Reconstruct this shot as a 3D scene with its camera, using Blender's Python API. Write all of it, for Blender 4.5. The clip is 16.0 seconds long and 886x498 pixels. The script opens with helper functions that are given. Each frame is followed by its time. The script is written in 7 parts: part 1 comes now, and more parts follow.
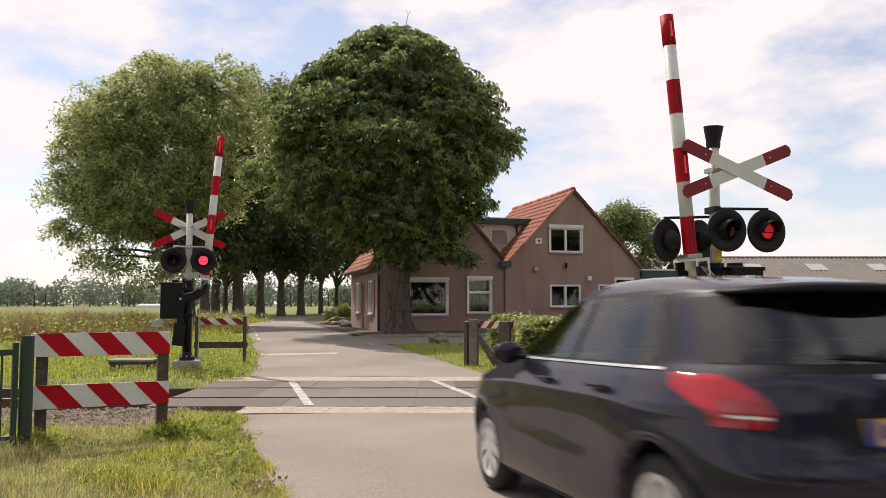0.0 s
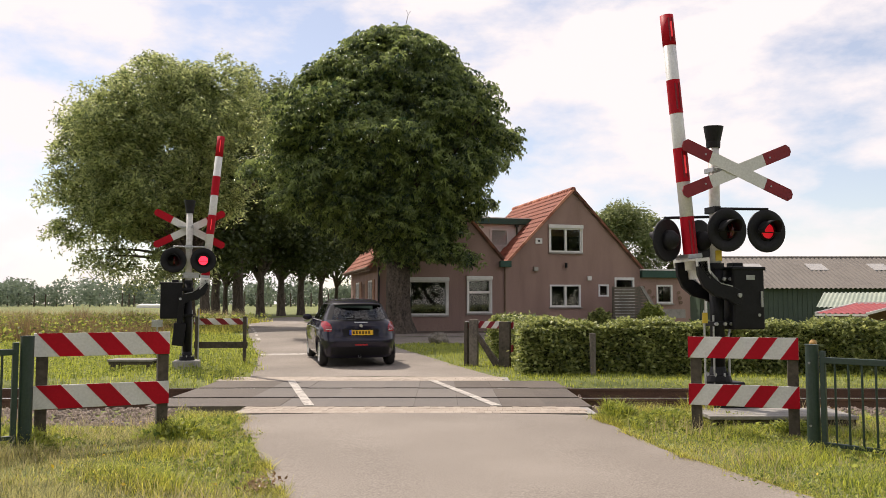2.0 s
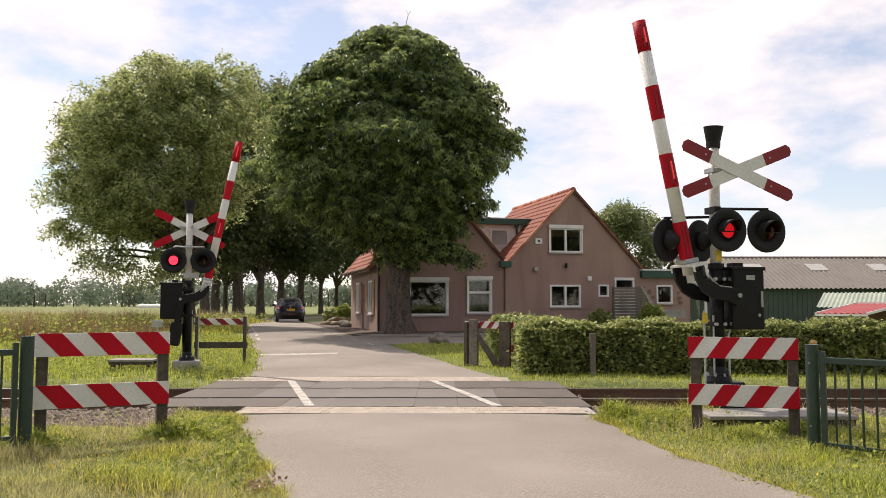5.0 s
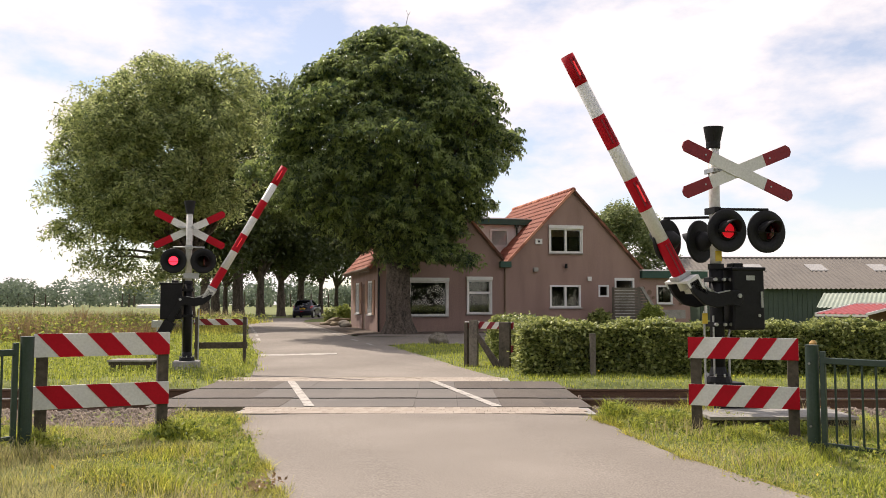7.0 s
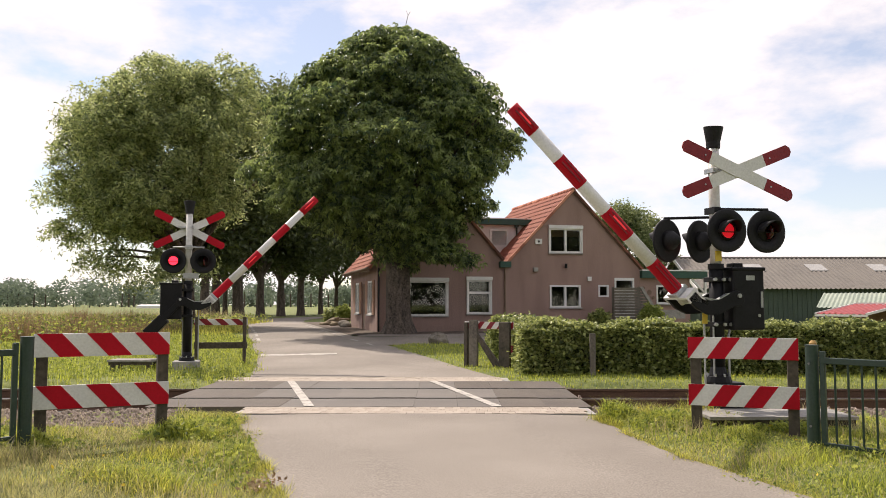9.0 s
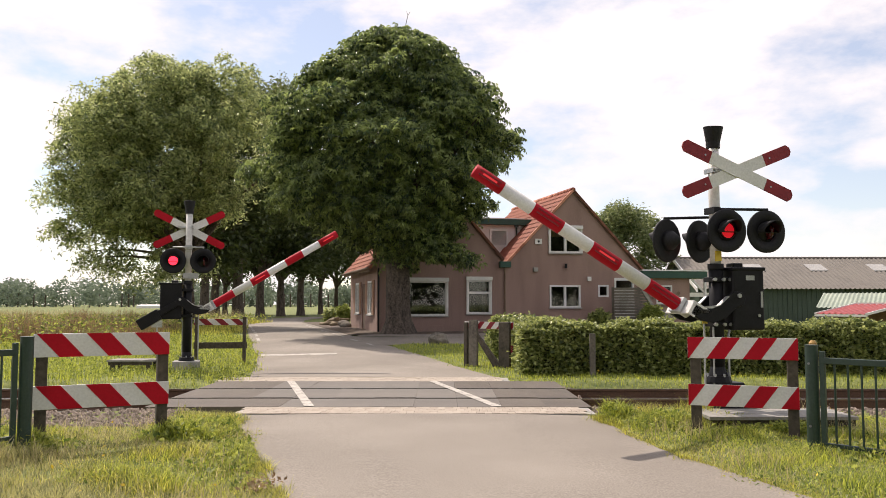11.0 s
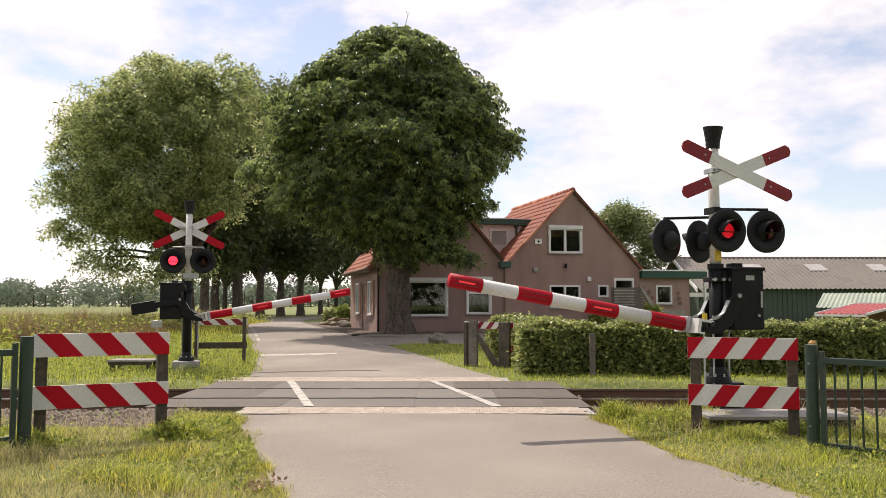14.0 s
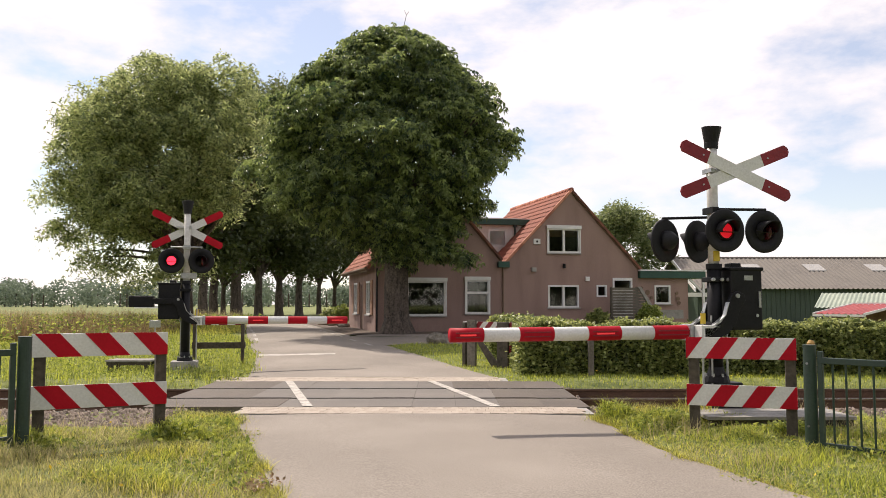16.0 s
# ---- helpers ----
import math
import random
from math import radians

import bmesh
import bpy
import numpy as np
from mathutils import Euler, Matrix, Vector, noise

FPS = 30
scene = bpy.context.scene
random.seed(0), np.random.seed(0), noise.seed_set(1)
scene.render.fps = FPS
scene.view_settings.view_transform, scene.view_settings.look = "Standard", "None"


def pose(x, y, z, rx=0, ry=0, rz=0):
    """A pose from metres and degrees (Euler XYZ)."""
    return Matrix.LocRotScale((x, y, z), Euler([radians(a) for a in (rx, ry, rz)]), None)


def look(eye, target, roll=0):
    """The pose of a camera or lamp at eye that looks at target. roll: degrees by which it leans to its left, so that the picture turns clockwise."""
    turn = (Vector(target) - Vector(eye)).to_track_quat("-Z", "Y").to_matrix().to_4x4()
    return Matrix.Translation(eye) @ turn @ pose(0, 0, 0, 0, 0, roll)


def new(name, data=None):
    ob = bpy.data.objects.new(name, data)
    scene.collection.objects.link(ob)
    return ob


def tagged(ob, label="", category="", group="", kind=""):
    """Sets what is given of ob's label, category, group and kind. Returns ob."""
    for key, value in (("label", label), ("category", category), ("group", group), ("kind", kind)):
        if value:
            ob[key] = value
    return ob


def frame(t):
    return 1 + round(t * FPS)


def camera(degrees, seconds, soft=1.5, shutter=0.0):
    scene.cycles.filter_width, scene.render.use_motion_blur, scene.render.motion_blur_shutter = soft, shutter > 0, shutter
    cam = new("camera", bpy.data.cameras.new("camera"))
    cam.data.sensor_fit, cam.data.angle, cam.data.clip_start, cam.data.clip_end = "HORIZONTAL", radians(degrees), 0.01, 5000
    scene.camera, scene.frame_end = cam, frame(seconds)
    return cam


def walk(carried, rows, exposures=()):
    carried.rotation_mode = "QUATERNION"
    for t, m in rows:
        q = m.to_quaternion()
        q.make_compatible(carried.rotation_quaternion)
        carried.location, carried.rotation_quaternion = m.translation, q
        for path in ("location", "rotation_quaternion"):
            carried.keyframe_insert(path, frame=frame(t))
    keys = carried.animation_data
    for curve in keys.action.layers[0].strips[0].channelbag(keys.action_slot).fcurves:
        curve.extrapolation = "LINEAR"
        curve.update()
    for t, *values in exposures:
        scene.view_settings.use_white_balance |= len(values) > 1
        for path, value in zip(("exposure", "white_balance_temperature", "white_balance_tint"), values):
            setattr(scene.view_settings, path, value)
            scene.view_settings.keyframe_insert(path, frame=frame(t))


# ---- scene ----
cam = camera(56.8, 16.0, soft=0.85, shutter=0.5)
TILT = 3.827
walk(cam, [
    (0.0, pose(0, 0, 1.44, 90 + TILT)),
    (4.2, pose(0, 0, 1.44, 90 + TILT)),
    (6.5, pose(0, 0, 1.44, 90 + TILT + 0.035)),
    (11.3, pose(0, 0, 1.44, 90 + TILT + 0.035, 0, -0.02)),
    (15.5, pose(0, 0, 1.44, 90 + TILT + 0.035, 0, -0.04)),
    (16.0, pose(0, 0, 1.44, 90 + TILT + 0.035, 0, -0.13)),
], exposures=[(0.0, -0.09, 6800, 16), (1.0, -0.09, 6800, 16), (2.0, -0.06, 6800, 16), (3.5, -0.02, 6800, 16), (6.5, 0.03, 6800, 16), (16.0, 0.05, 6800, 16)])

# ---- light ----
SUN_WAY = Vector((-0.357, 0.499, 0.788)).normalized()
sun = new("sun", bpy.data.lights.new("sun", "SUN"))
sun.data.energy, sun.data.angle, sun.data.color = 4.6, radians(0.55), (1.0, 0.94, 0.84)
sun.matrix_world = look((-20, 30, 40), Vector((-20, 30, 40)) - SUN_WAY)

world = bpy.data.worlds.new("sky")
scene.world = world
world.use_nodes = True
wn, wl = world.node_tree.nodes, world.node_tree.links
wn.clear()
w_out, w_bg = wn.new("ShaderNodeOutputWorld"), wn.new("ShaderNodeBackground")
w_sky, w_co, w_map = wn.new("ShaderNodeTexSky"), wn.new("ShaderNodeTexCoord"), wn.new("ShaderNodeMapping")
w_noise, w_ramp, w_mix = wn.new("ShaderNodeTexNoise"), wn.new("ShaderNodeValToRGB"), wn.new("ShaderNodeMix")
w_sky.sky_type, w_sky.sun_disc = "NISHITA", False
w_sky.sun_elevation, w_sky.sun_rotation = math.asin(SUN_WAY.z), math.atan2(SUN_WAY.x, SUN_WAY.y)
w_sky.dust_density, w_sky.air_density = 0.4, 1.0
w_map.inputs["Scale"].default_value = (1.0, 1.0, 2.2)
w_map.inputs["Location"].default_value = (0.35, 0.2, 0.1)
w_map.inputs["Rotation"].default_value = (0, 0, radians(34))
w_noise.inputs["Scale"].default_value, w_noise.inputs["Detail"].default_value = 4.2, 9.0
w_noise.inputs["Roughness"].default_value = 0.56
w_ramp.color_ramp.elements[0].position, w_ramp.color_ramp.elements[1].position = 0.42, 0.57
w_ramp.color_ramp.elements[0].color = (0.26, 0.26, 0.26, 1)
w_mix.data_type = "RGBA"
w_mix.inputs[7].default_value = (7.5, 7.28, 7.33, 1)
wl.new(w_co.outputs["Generated"], w_map.inputs["Vector"])
wl.new(w_map.outputs["Vector"], w_noise.inputs["Vector"])
wl.new(w_noise.outputs["Fac"], w_ramp.inputs["Fac"])
wl.new(w_ramp.outputs["Color"], w_mix.inputs[0])
wl.new(w_sky.outputs["Color"], w_mix.inputs[6])
wl.new(w_mix.outputs[2], w_bg.inputs["Color"])
w_bg.inputs["Strength"].default_value = 0.14
wl.new(w_bg.outputs["Background"], w_out.inputs["Surface"])


# ---- materials ----
def surface(name, a, b, rough=0.7, metal=0.0, grain=30.0, patch=1.5, bump=0.15, each=0.0, c=None, coat=0.0, rough_var=0.12, size=0.01, sharp=0.17, fine_part=0.5, spec=0.5, streak=1.0):
    """Two colours mixed by a broad and a fine noise, with relief; each: variation from piece to piece."""
    m = bpy.data.materials.new(name)
    m.use_nodes = True
    n, l = m.node_tree.nodes, m.node_tree.links
    bsdf = n["Principled BSDF"]
    co = n.new("ShaderNodeTexCoord")
    broad, fine = n.new("ShaderNodeTexNoise"), n.new("ShaderNodeTexNoise")
    broad.inputs["Scale"].default_value, broad.inputs["Detail"].default_value = patch, 5
    fine.inputs["Scale"].default_value, fine.inputs["Detail"].default_value = grain, 4
    stretch = n.new("ShaderNodeMapping")
    stretch.inputs["Scale"].default_value = (1, 1, streak)
    l.new(co.outputs["Object"], stretch.inputs["Vector"])
    l.new(stretch.outputs["Vector"], broad.inputs["Vector"])
    l.new(co.outputs["Object"], fine.inputs["Vector"])
    ramp = n.new("ShaderNodeValToRGB")
    ramp.color_ramp.elements[0].position, ramp.color_ramp.elements[1].position = 0.5 - sharp, 0.5 + sharp
    ramp.color_ramp.elements[0].color, ramp.color_ramp.elements[1].color = (*a, 1), (*b, 1)
    if c:
        e = ramp.color_ramp.elements.new(0.5)
        e.color = (*c, 1)
    add = n.new("ShaderNodeMath")
    add.operation = "MULTIPLY_ADD"
    add.inputs[1].default_value, add.inputs[2].default_value = fine_part, 0.0
    half = n.new("ShaderNodeMath")
    half.operation = "MULTIPLY_ADD"
    half.inputs[1].default_value = 1 - fine_part
    l.new(fine.outputs["Fac"], add.inputs[0])
    l.new(broad.outputs["Fac"], half.inputs[0])
    l.new(add.outputs[0], half.inputs[2])
    last = half.outputs[0]
    if each:
        info = n.new("ShaderNodeObjectInfo")
        vary = n.new("ShaderNodeMath")
        vary.operation = "MULTIPLY_ADD"
        vary.inputs[1].default_value = each
        shift = n.new("ShaderNodeMath")
        shift.operation = "SUBTRACT"
        shift.inputs[1].default_value = each / 2
        l.new(info.outputs["Random"], vary.inputs[0])
        l.new(last, vary.inputs[2])
        l.new(vary.outputs[0], shift.inputs[0])
        last = shift.outputs[0]
    l.new(last, ramp.inputs["Fac"])
    l.new(ramp.outputs["Color"], bsdf.inputs["Base Color"])
    r = n.new("ShaderNodeMapRange")
    r.inputs[3].default_value, r.inputs[4].default_value = max(0.03, rough - rough_var), min(1, rough + rough_var)
    l.new(broad.outputs["Fac"], r.inputs[0])
    l.new(r.outputs[0], bsdf.inputs["Roughness"])
    bsdf.inputs["Metallic"].default_value = metal
    bsdf.inputs["Specular IOR Level"].default_value = spec
    bsdf.inputs["Coat Weight"].default_value = coat
    bsdf.inputs["Coat Roughness"].default_value = 0.04
    if bump:
        bm_ = n.new("ShaderNodeBump")
        bm_.inputs["Strength"].default_value, bm_.inputs["Distance"].default_value = bump, size
        l.new(fine.outputs["Fac"], bm_.inputs["Height"])
        l.new(bm_.outputs["Normal"], bsdf.inputs["Normal"])
    return m


def leafy(name, dark, light, through_light=0.4, gloss=0.45):
    """Leaf: varies from leaf to leaf, lets light through."""
    m = bpy.data.materials.new(name)
    m.use_nodes = True
    n, l = m.node_tree.nodes, m.node_tree.links
    bsdf, out = n["Principled BSDF"], n["Material Output"]
    geo, ramp = n.new("ShaderNodeNewGeometry"), n.new("ShaderNodeValToRGB")
    ramp.color_ramp.elements[0].color, ramp.color_ramp.elements[1].color = (*dark, 1), (*light, 1)
    l.new(geo.outputs["Random Per Island"], ramp.inputs["Fac"])
    l.new(ramp.outputs["Color"], bsdf.inputs["Base Color"])
    bsdf.inputs["Roughness"].default_value = gloss
    tr, mix, hue = n.new("ShaderNodeBsdfTranslucent"), n.new("ShaderNodeMixShader"), n.new("ShaderNodeHueSaturation")
    hue.inputs["Hue"].default_value, hue.inputs["Value"].default_value = 0.485, 1.5
    l.new(ramp.outputs["Color"], hue.inputs["Color"])
    l.new(hue.outputs["Color"], tr.inputs["Color"])
    mix.inputs["Fac"].default_value = through_light
    l.new(bsdf.outputs["BSDF"], mix.inputs[1])
    l.new(tr.outputs["BSDF"], mix.inputs[2])
    l.new(mix.outputs["Shader"], out.inputs["Surface"])
    return m


def glowing(name, colour, strength):
    m = bpy.data.materials.new(name)
    m.use_nodes = True
    bsdf = m.node_tree.nodes["Principled BSDF"]
    bsdf.inputs["Base Color"].default_value = (*colour, 1)
    bsdf.inputs["Emission Color"].default_value = (*colour, 1)
    bsdf.inputs["Emission Strength"].default_value = strength
    return m


def glassy(name, tint, rough=0.02):
    """Dark window glass: a mirror coat over what lies behind."""
    m = bpy.data.materials.new(name)
    m.use_nodes = True
    bsdf = m.node_tree.nodes["Principled BSDF"]
    bsdf.inputs["Base Color"].default_value = (*tint, 1)
    bsdf.inputs["Roughness"].default_value = rough
    bsdf.inputs["Transmission Weight"].default_value = 1.0
    bsdf.inputs["IOR"].default_value = 1.5
    return m


def car_pane(name, tint):
    """Thin tinted glass: clear through, with a mirror gloss that grows at grazing angles."""
    m = bpy.data.materials.new(name)
    m.use_nodes = True
    n, l = m.node_tree.nodes, m.node_tree.links
    clear, gloss, mix, fres = n.new("ShaderNodeBsdfTransparent"), n.new("ShaderNodeBsdfGlossy"), n.new("ShaderNodeMixShader"), n.new("ShaderNodeFresnel")
    clear.inputs["Color"].default_value = (*tint, 1)
    gloss.inputs["Roughness"].default_value = 0.03
    fres.inputs["IOR"].default_value = 1.75
    l.new(fres.outputs[0], mix.inputs[0])
    l.new(clear.outputs[0], mix.inputs[1])
    l.new(gloss.outputs[0], mix.inputs[2])
    l.new(mix.outputs[0], n["Material Output"].inputs["Surface"])
    return m


GRASS_SOIL = surface("meadow_soil", (0.07, 0.095, 0.02), (0.24, 0.25, 0.065), 0.95, grain=9, patch=0.25, bump=0.8, c=(0.15, 0.175, 0.04), size=0.05)
ASPHALT = surface("asphalt", (0.185, 0.158, 0.131), (0.33, 0.288, 0.244), 0.88, grain=70, patch=0.4, bump=0.7, c=(0.250, 0.217, 0.179), size=0.010, sharp=0.105, fine_part=0.6)
RUBBER = surface("crossing_rubber", (0.070, 0.056, 0.044), (0.14, 0.116, 0.092), 0.8, grain=60, patch=2.0, bump=0.4, each=0.12)
RUBBER_MID = surface("worn_crossing_rubber", (0.115, 0.101, 0.087), (0.185, 0.164, 0.142), 0.8, grain=60, patch=1.2, bump=0.35, each=0.10)
KERB_BRICK = surface("buff_brick", (0.31, 0.255, 0.20), (0.48, 0.41, 0.335), 0.85, grain=50, patch=6, bump=0.3, each=0.16)
ROAD_PAINT = surface("road_paint", (0.20, 0.18, 0.155), (0.58, 0.54, 0.48), 0.8, grain=30, patch=6, bump=0.2, c=(0.46, 0.425, 0.375), sharp=0.12)
RAIL_RUST = surface("rusty_rail", (0.055, 0.028, 0.018), (0.14, 0.075, 0.045), 0.8, grain=60, patch=5, bump=0.3)
RAIL_TOP = surface("polished_rail_head", (0.35, 0.34, 0.33), (0.5, 0.49, 0.47), 0.25, metal=0.9, bump=0.05)
CONCRETE = surface("concrete", (0.24, 0.23, 0.21), (0.42, 0.40, 0.37), 0.9, grain=60, patch=4, bump=0.4)
STONE = surface("ballast_stone", (0.065, 0.049, 0.038), (0.36, 0.285, 0.225), 0.9, grain=30, patch=3, bump=0.3)
WHITE_PAINT = surface("white_enamel", (0.56, 0.56, 0.53), (0.76, 0.76, 0.74), 0.38, grain=40, patch=2, bump=0.04)
RED_PAINT = surface("red_reflective", (0.36, 0.003, 0.012), (0.47, 0.005, 0.018), 0.6, grain=40, patch=3, bump=0.04, spec=0.2)
# darker copy of the red, also used for reds that stand in shade
DARK_SHADE_RED = surface("dark_and_shaded_red", (0.17, 0.006, 0.012), (0.25, 0.01, 0.018), 0.55, grain=40, patch=3, bump=0.04)
POST_WHITE = surface("post_white", (0.50, 0.49, 0.45), (0.70, 0.69, 0.65), 0.45, grain=25, patch=4, bump=0.08)
BLACK_PAINT = surface("black_paint", (0.005, 0.005, 0.006), (0.014, 0.014, 0.016), 0.5, grain=40, patch=4, bump=0.06, spec=0.22)
LAMP_BLACK = surface("matt_black", (0.008, 0.008, 0.009), (0.02, 0.02, 0.022), 0.6, grain=40, patch=4, bump=0.05, spec=0.25)
GREY_STEEL = surface("galvanised_steel", (0.32, 0.33, 0.33), (0.52, 0.53, 0.53), 0.4, metal=0.7, grain=30, patch=6, bump=0.05)
LENS_RED = surface("unlit_red_lens", (0.045, 0.004, 0.005), (0.08, 0.008, 0.009), 0.15, bump=0.0)
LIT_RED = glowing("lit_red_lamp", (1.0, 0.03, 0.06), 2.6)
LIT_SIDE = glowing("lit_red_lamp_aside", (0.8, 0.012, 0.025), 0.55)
BOOM_GLOW = glowing("boom_lamp_red", (1.0, 0.05, 0.06), 0.3)
TIMBER = surface("weathered_timber", (0.035, 0.029, 0.021), (0.115, 0.095, 0.07), 0.9, grain=22, patch=5, bump=0.5)
TIMBER_MID = surface("brown_grey_timber", (0.07, 0.06, 0.048), (0.21, 0.185, 0.15), 0.9, grain=22, patch=5, bump=0.5, streak=0.3)
TIMBER_GREY = surface("grey_timber", (0.20, 0.19, 0.17), (0.36, 0.34, 0.31), 0.9, grain=22, patch=5, bump=0.4)
GREEN_STEEL = surface("dark_green_steel", (0.012, 0.032, 0.022), (0.028, 0.055, 0.04), 0.45, grain=40, patch=5, bump=0.05)
YELLOW = surface("yellow_paint", (0.55, 0.38, 0.03), (0.7, 0.5, 0.05), 0.5, bump=0.03)
OCHRE = surface("ochre_paint", (0.36, 0.20, 0.05), (0.50, 0.30, 0.08), 0.6, bump=0.05)
RENDER_WALL = surface("pink_brown_render", (0.22, 0.143, 0.116), (0.37, 0.252, 0.207), 0.92, grain=24, patch=1.5, bump=0.35, c=(0.31, 0.205, 0.172), streak=0.22, sharp=0.2, fine_part=0.4)
ROOF_TILE = surface("orange_clay_tile", (0.30, 0.10, 0.062), (0.58, 0.26, 0.165), 0.85, grain=7, patch=1.1, bump=0.3, each=0.5)
SHADED_TILE = surface("shaded_verge_tile", (0.10, 0.04, 0.028), (0.22, 0.085, 0.05), 0.85, grain=18, patch=2.5, bump=0.3, each=0.4)
WINDOW_WHITE = surface("white_window_paint", (0.62, 0.61, 0.58), (0.8, 0.79, 0.77), 0.4, grain=30, patch=3, bump=0.03)
FASCIA_GREEN = surface("green_fascia", (0.012, 0.05, 0.035), (0.025, 0.085, 0.06), 0.5, grain=30, patch=3, bump=0.05)
GLASS = glassy("window_glass", (0.85, 0.9, 0.9))
# curtains and inner walls; the dark colour stands in for unlit rooms
DIM_INDOORS = surface("dim_indoors", (0.035, 0.035, 0.033), (0.09, 0.09, 0.085), 0.95, grain=12, patch=2, bump=0.2)
PLASTER = surface("pale_plaster", (0.62, 0.58, 0.55), (0.75, 0.71, 0.68), 0.9, grain=30, patch=2, bump=0.1)
OLD_WOOD = surface("old_wood", (0.12, 0.09, 0.055), (0.30, 0.235, 0.15), 0.9, grain=18, patch=3, bump=0.5, size=0.02)
BARK = surface("bark", (0.03, 0.023, 0.018), (0.15, 0.118, 0.092), 0.95, grain=14, patch=7, bump=1.0, size=0.05, streak=0.25, sharp=0.13)
LEAF_CHESTNUT = leafy("chestnut_leaf", (0.020, 0.050, 0.022), (0.31, 0.39, 0.125), 0.42, 0.34)
LEAF_WILLOW = leafy("willow_leaf", (0.075, 0.118, 0.045), (0.52, 0.57, 0.25), 0.52, 0.34)
# the two avenue leaves are coloured darker to stand in for shade
LEAF_SHADE = leafy("shade_dark_willow_leaf", (0.04, 0.065, 0.02), (0.24, 0.275, 0.10), 0.4)
LEAF_ROW = leafy("shade_dark_avenue_leaf", (0.032, 0.05, 0.016), (0.095, 0.12, 0.036), 0.3)
LEAF_HAZED = leafy("haze_tinted_leaf", (0.12, 0.16, 0.115), (0.22, 0.27, 0.19), 0.3, 0.8)
LEAF_GARDEN = leafy("garden_tree_leaf", (0.09, 0.13, 0.05), (0.30, 0.34, 0.15), 0.45)
LEAF_HEDGE = leafy("hedge_leaf", (0.06, 0.095, 0.024), (0.42, 0.46, 0.16), 0.40, 0.42)
LEAF_BUSH = leafy("bush_leaf", (0.12, 0.17, 0.03), (0.28, 0.32, 0.08), 0.4)
BLADE = leafy("grass_blade", (0.035, 0.068, 0.008), (0.68, 0.65, 0.12), 0.45)
BLADE_OLIVE = leafy("olive_grass", (0.06, 0.075, 0.022), (0.66, 0.62, 0.24), 0.42, 0.6)
BLADE_GREEN = leafy("fresh_grass", (0.06, 0.11, 0.012), (0.54, 0.58, 0.09), 0.45, 0.5)
WEED = leafy("verge_weed", (0.06, 0.11, 0.018), (0.42, 0.46, 0.10), 0.45, 0.6)
PETAL = leafy("yellow_petal", (0.62, 0.45, 0.02), (0.8, 0.62, 0.05), 0.3)
BLADE_DRY = leafy("dry_grass", (0.26, 0.23, 0.09), (0.52, 0.45, 0.23), 0.4)
HEDGE_CORE = surface("hedge_dark_core", (0.012, 0.016, 0.006), (0.04, 0.042, 0.018), 0.95, grain=30, patch=4, bump=0.6)
CAR_PAINT = surface("dark_blue_car_paint", (0.007, 0.0055, 0.016), (0.011, 0.009, 0.024), 0.40, grain=200, patch=2, bump=0.0, coat=0.75, rough_var=0.03, spec=0.1)
CAR_PANE = car_pane("tinted_car_pane", (0.58, 0.72, 0.69))
CAR_BLACK = surface("black_car_plastic", (0.006, 0.006, 0.007), (0.014, 0.014, 0.015), 0.55, bump=0.05, spec=0.2)
TYRE = surface("tyre_rubber", (0.012, 0.012, 0.012), (0.028, 0.027, 0.026), 0.8, bump=0.2)
ALLOY = surface("alloy_rim", (0.58, 0.59, 0.60), (0.74, 0.75, 0.76), 0.3, metal=0.35, bump=0.02)
TAIL_RED = surface("tail_lamp_red", (0.26, 0.004, 0.010), (0.46, 0.008, 0.018), 0.12, bump=0.0, coat=0.3)
PLATE_YELLOW = surface("number_plate", (0.75, 0.42, 0.02), (0.85, 0.5, 0.03), 0.4, bump=0.0)
PLATE_BLUE = surface("plate_blue", (0.02, 0.06, 0.4), (0.03, 0.08, 0.5), 0.4, bump=0.0)
BARN_ROOF = surface("weathered_corrugated_sheet", (0.095, 0.082, 0.07), (0.20, 0.178, 0.152), 0.9, grain=6, patch=0.6, bump=0.2, each=0.3)
BARN_SHEET = surface("translucent_roof_light", (0.33, 0.32, 0.30), (0.46, 0.44, 0.41), 0.6, bump=0.05)
BARN_GREEN = surface("green_cladding", (0.035, 0.058, 0.04), (0.06, 0.09, 0.062), 0.6, grain=12, patch=1, bump=0.1)
PALE_GREEN = surface("pale_green_sheet", (0.24, 0.29, 0.22), (0.36, 0.40, 0.31), 0.6, grain=8, patch=1, bump=0.1)
RED_SHEET = surface("red_roof_sheet", (0.33, 0.055, 0.055), (0.47, 0.10, 0.09), 0.5, grain=8, patch=1, bump=0.1)
FENCE_BROWN = surface("brown_fence_board", (0.12, 0.075, 0.05), (0.24, 0.165, 0.115), 0.85, grain=20, patch=3, bump=0.3)
SOIL = surface("garden_soil", (0.06, 0.042, 0.03), (0.15, 0.11, 0.08), 0.95, grain=14, patch=2, bump=0.8, size=0.03)
SHUTTER = surface("orange_brown_wood", (0.26, 0.14, 0.09), (0.40, 0.24, 0.16), 0.8, grain=16, patch=3, bump=0.2)
ROCK = surface("boulder", (0.09, 0.078, 0.06), (0.26, 0.23, 0.185), 0.95, grain=14, patch=3, bump=0.8, size=0.03)
SEED_HEAD = leafy("brown_seed_heads", (0.15, 0.10, 0.045), (0.36, 0.26, 0.13), 0.25)
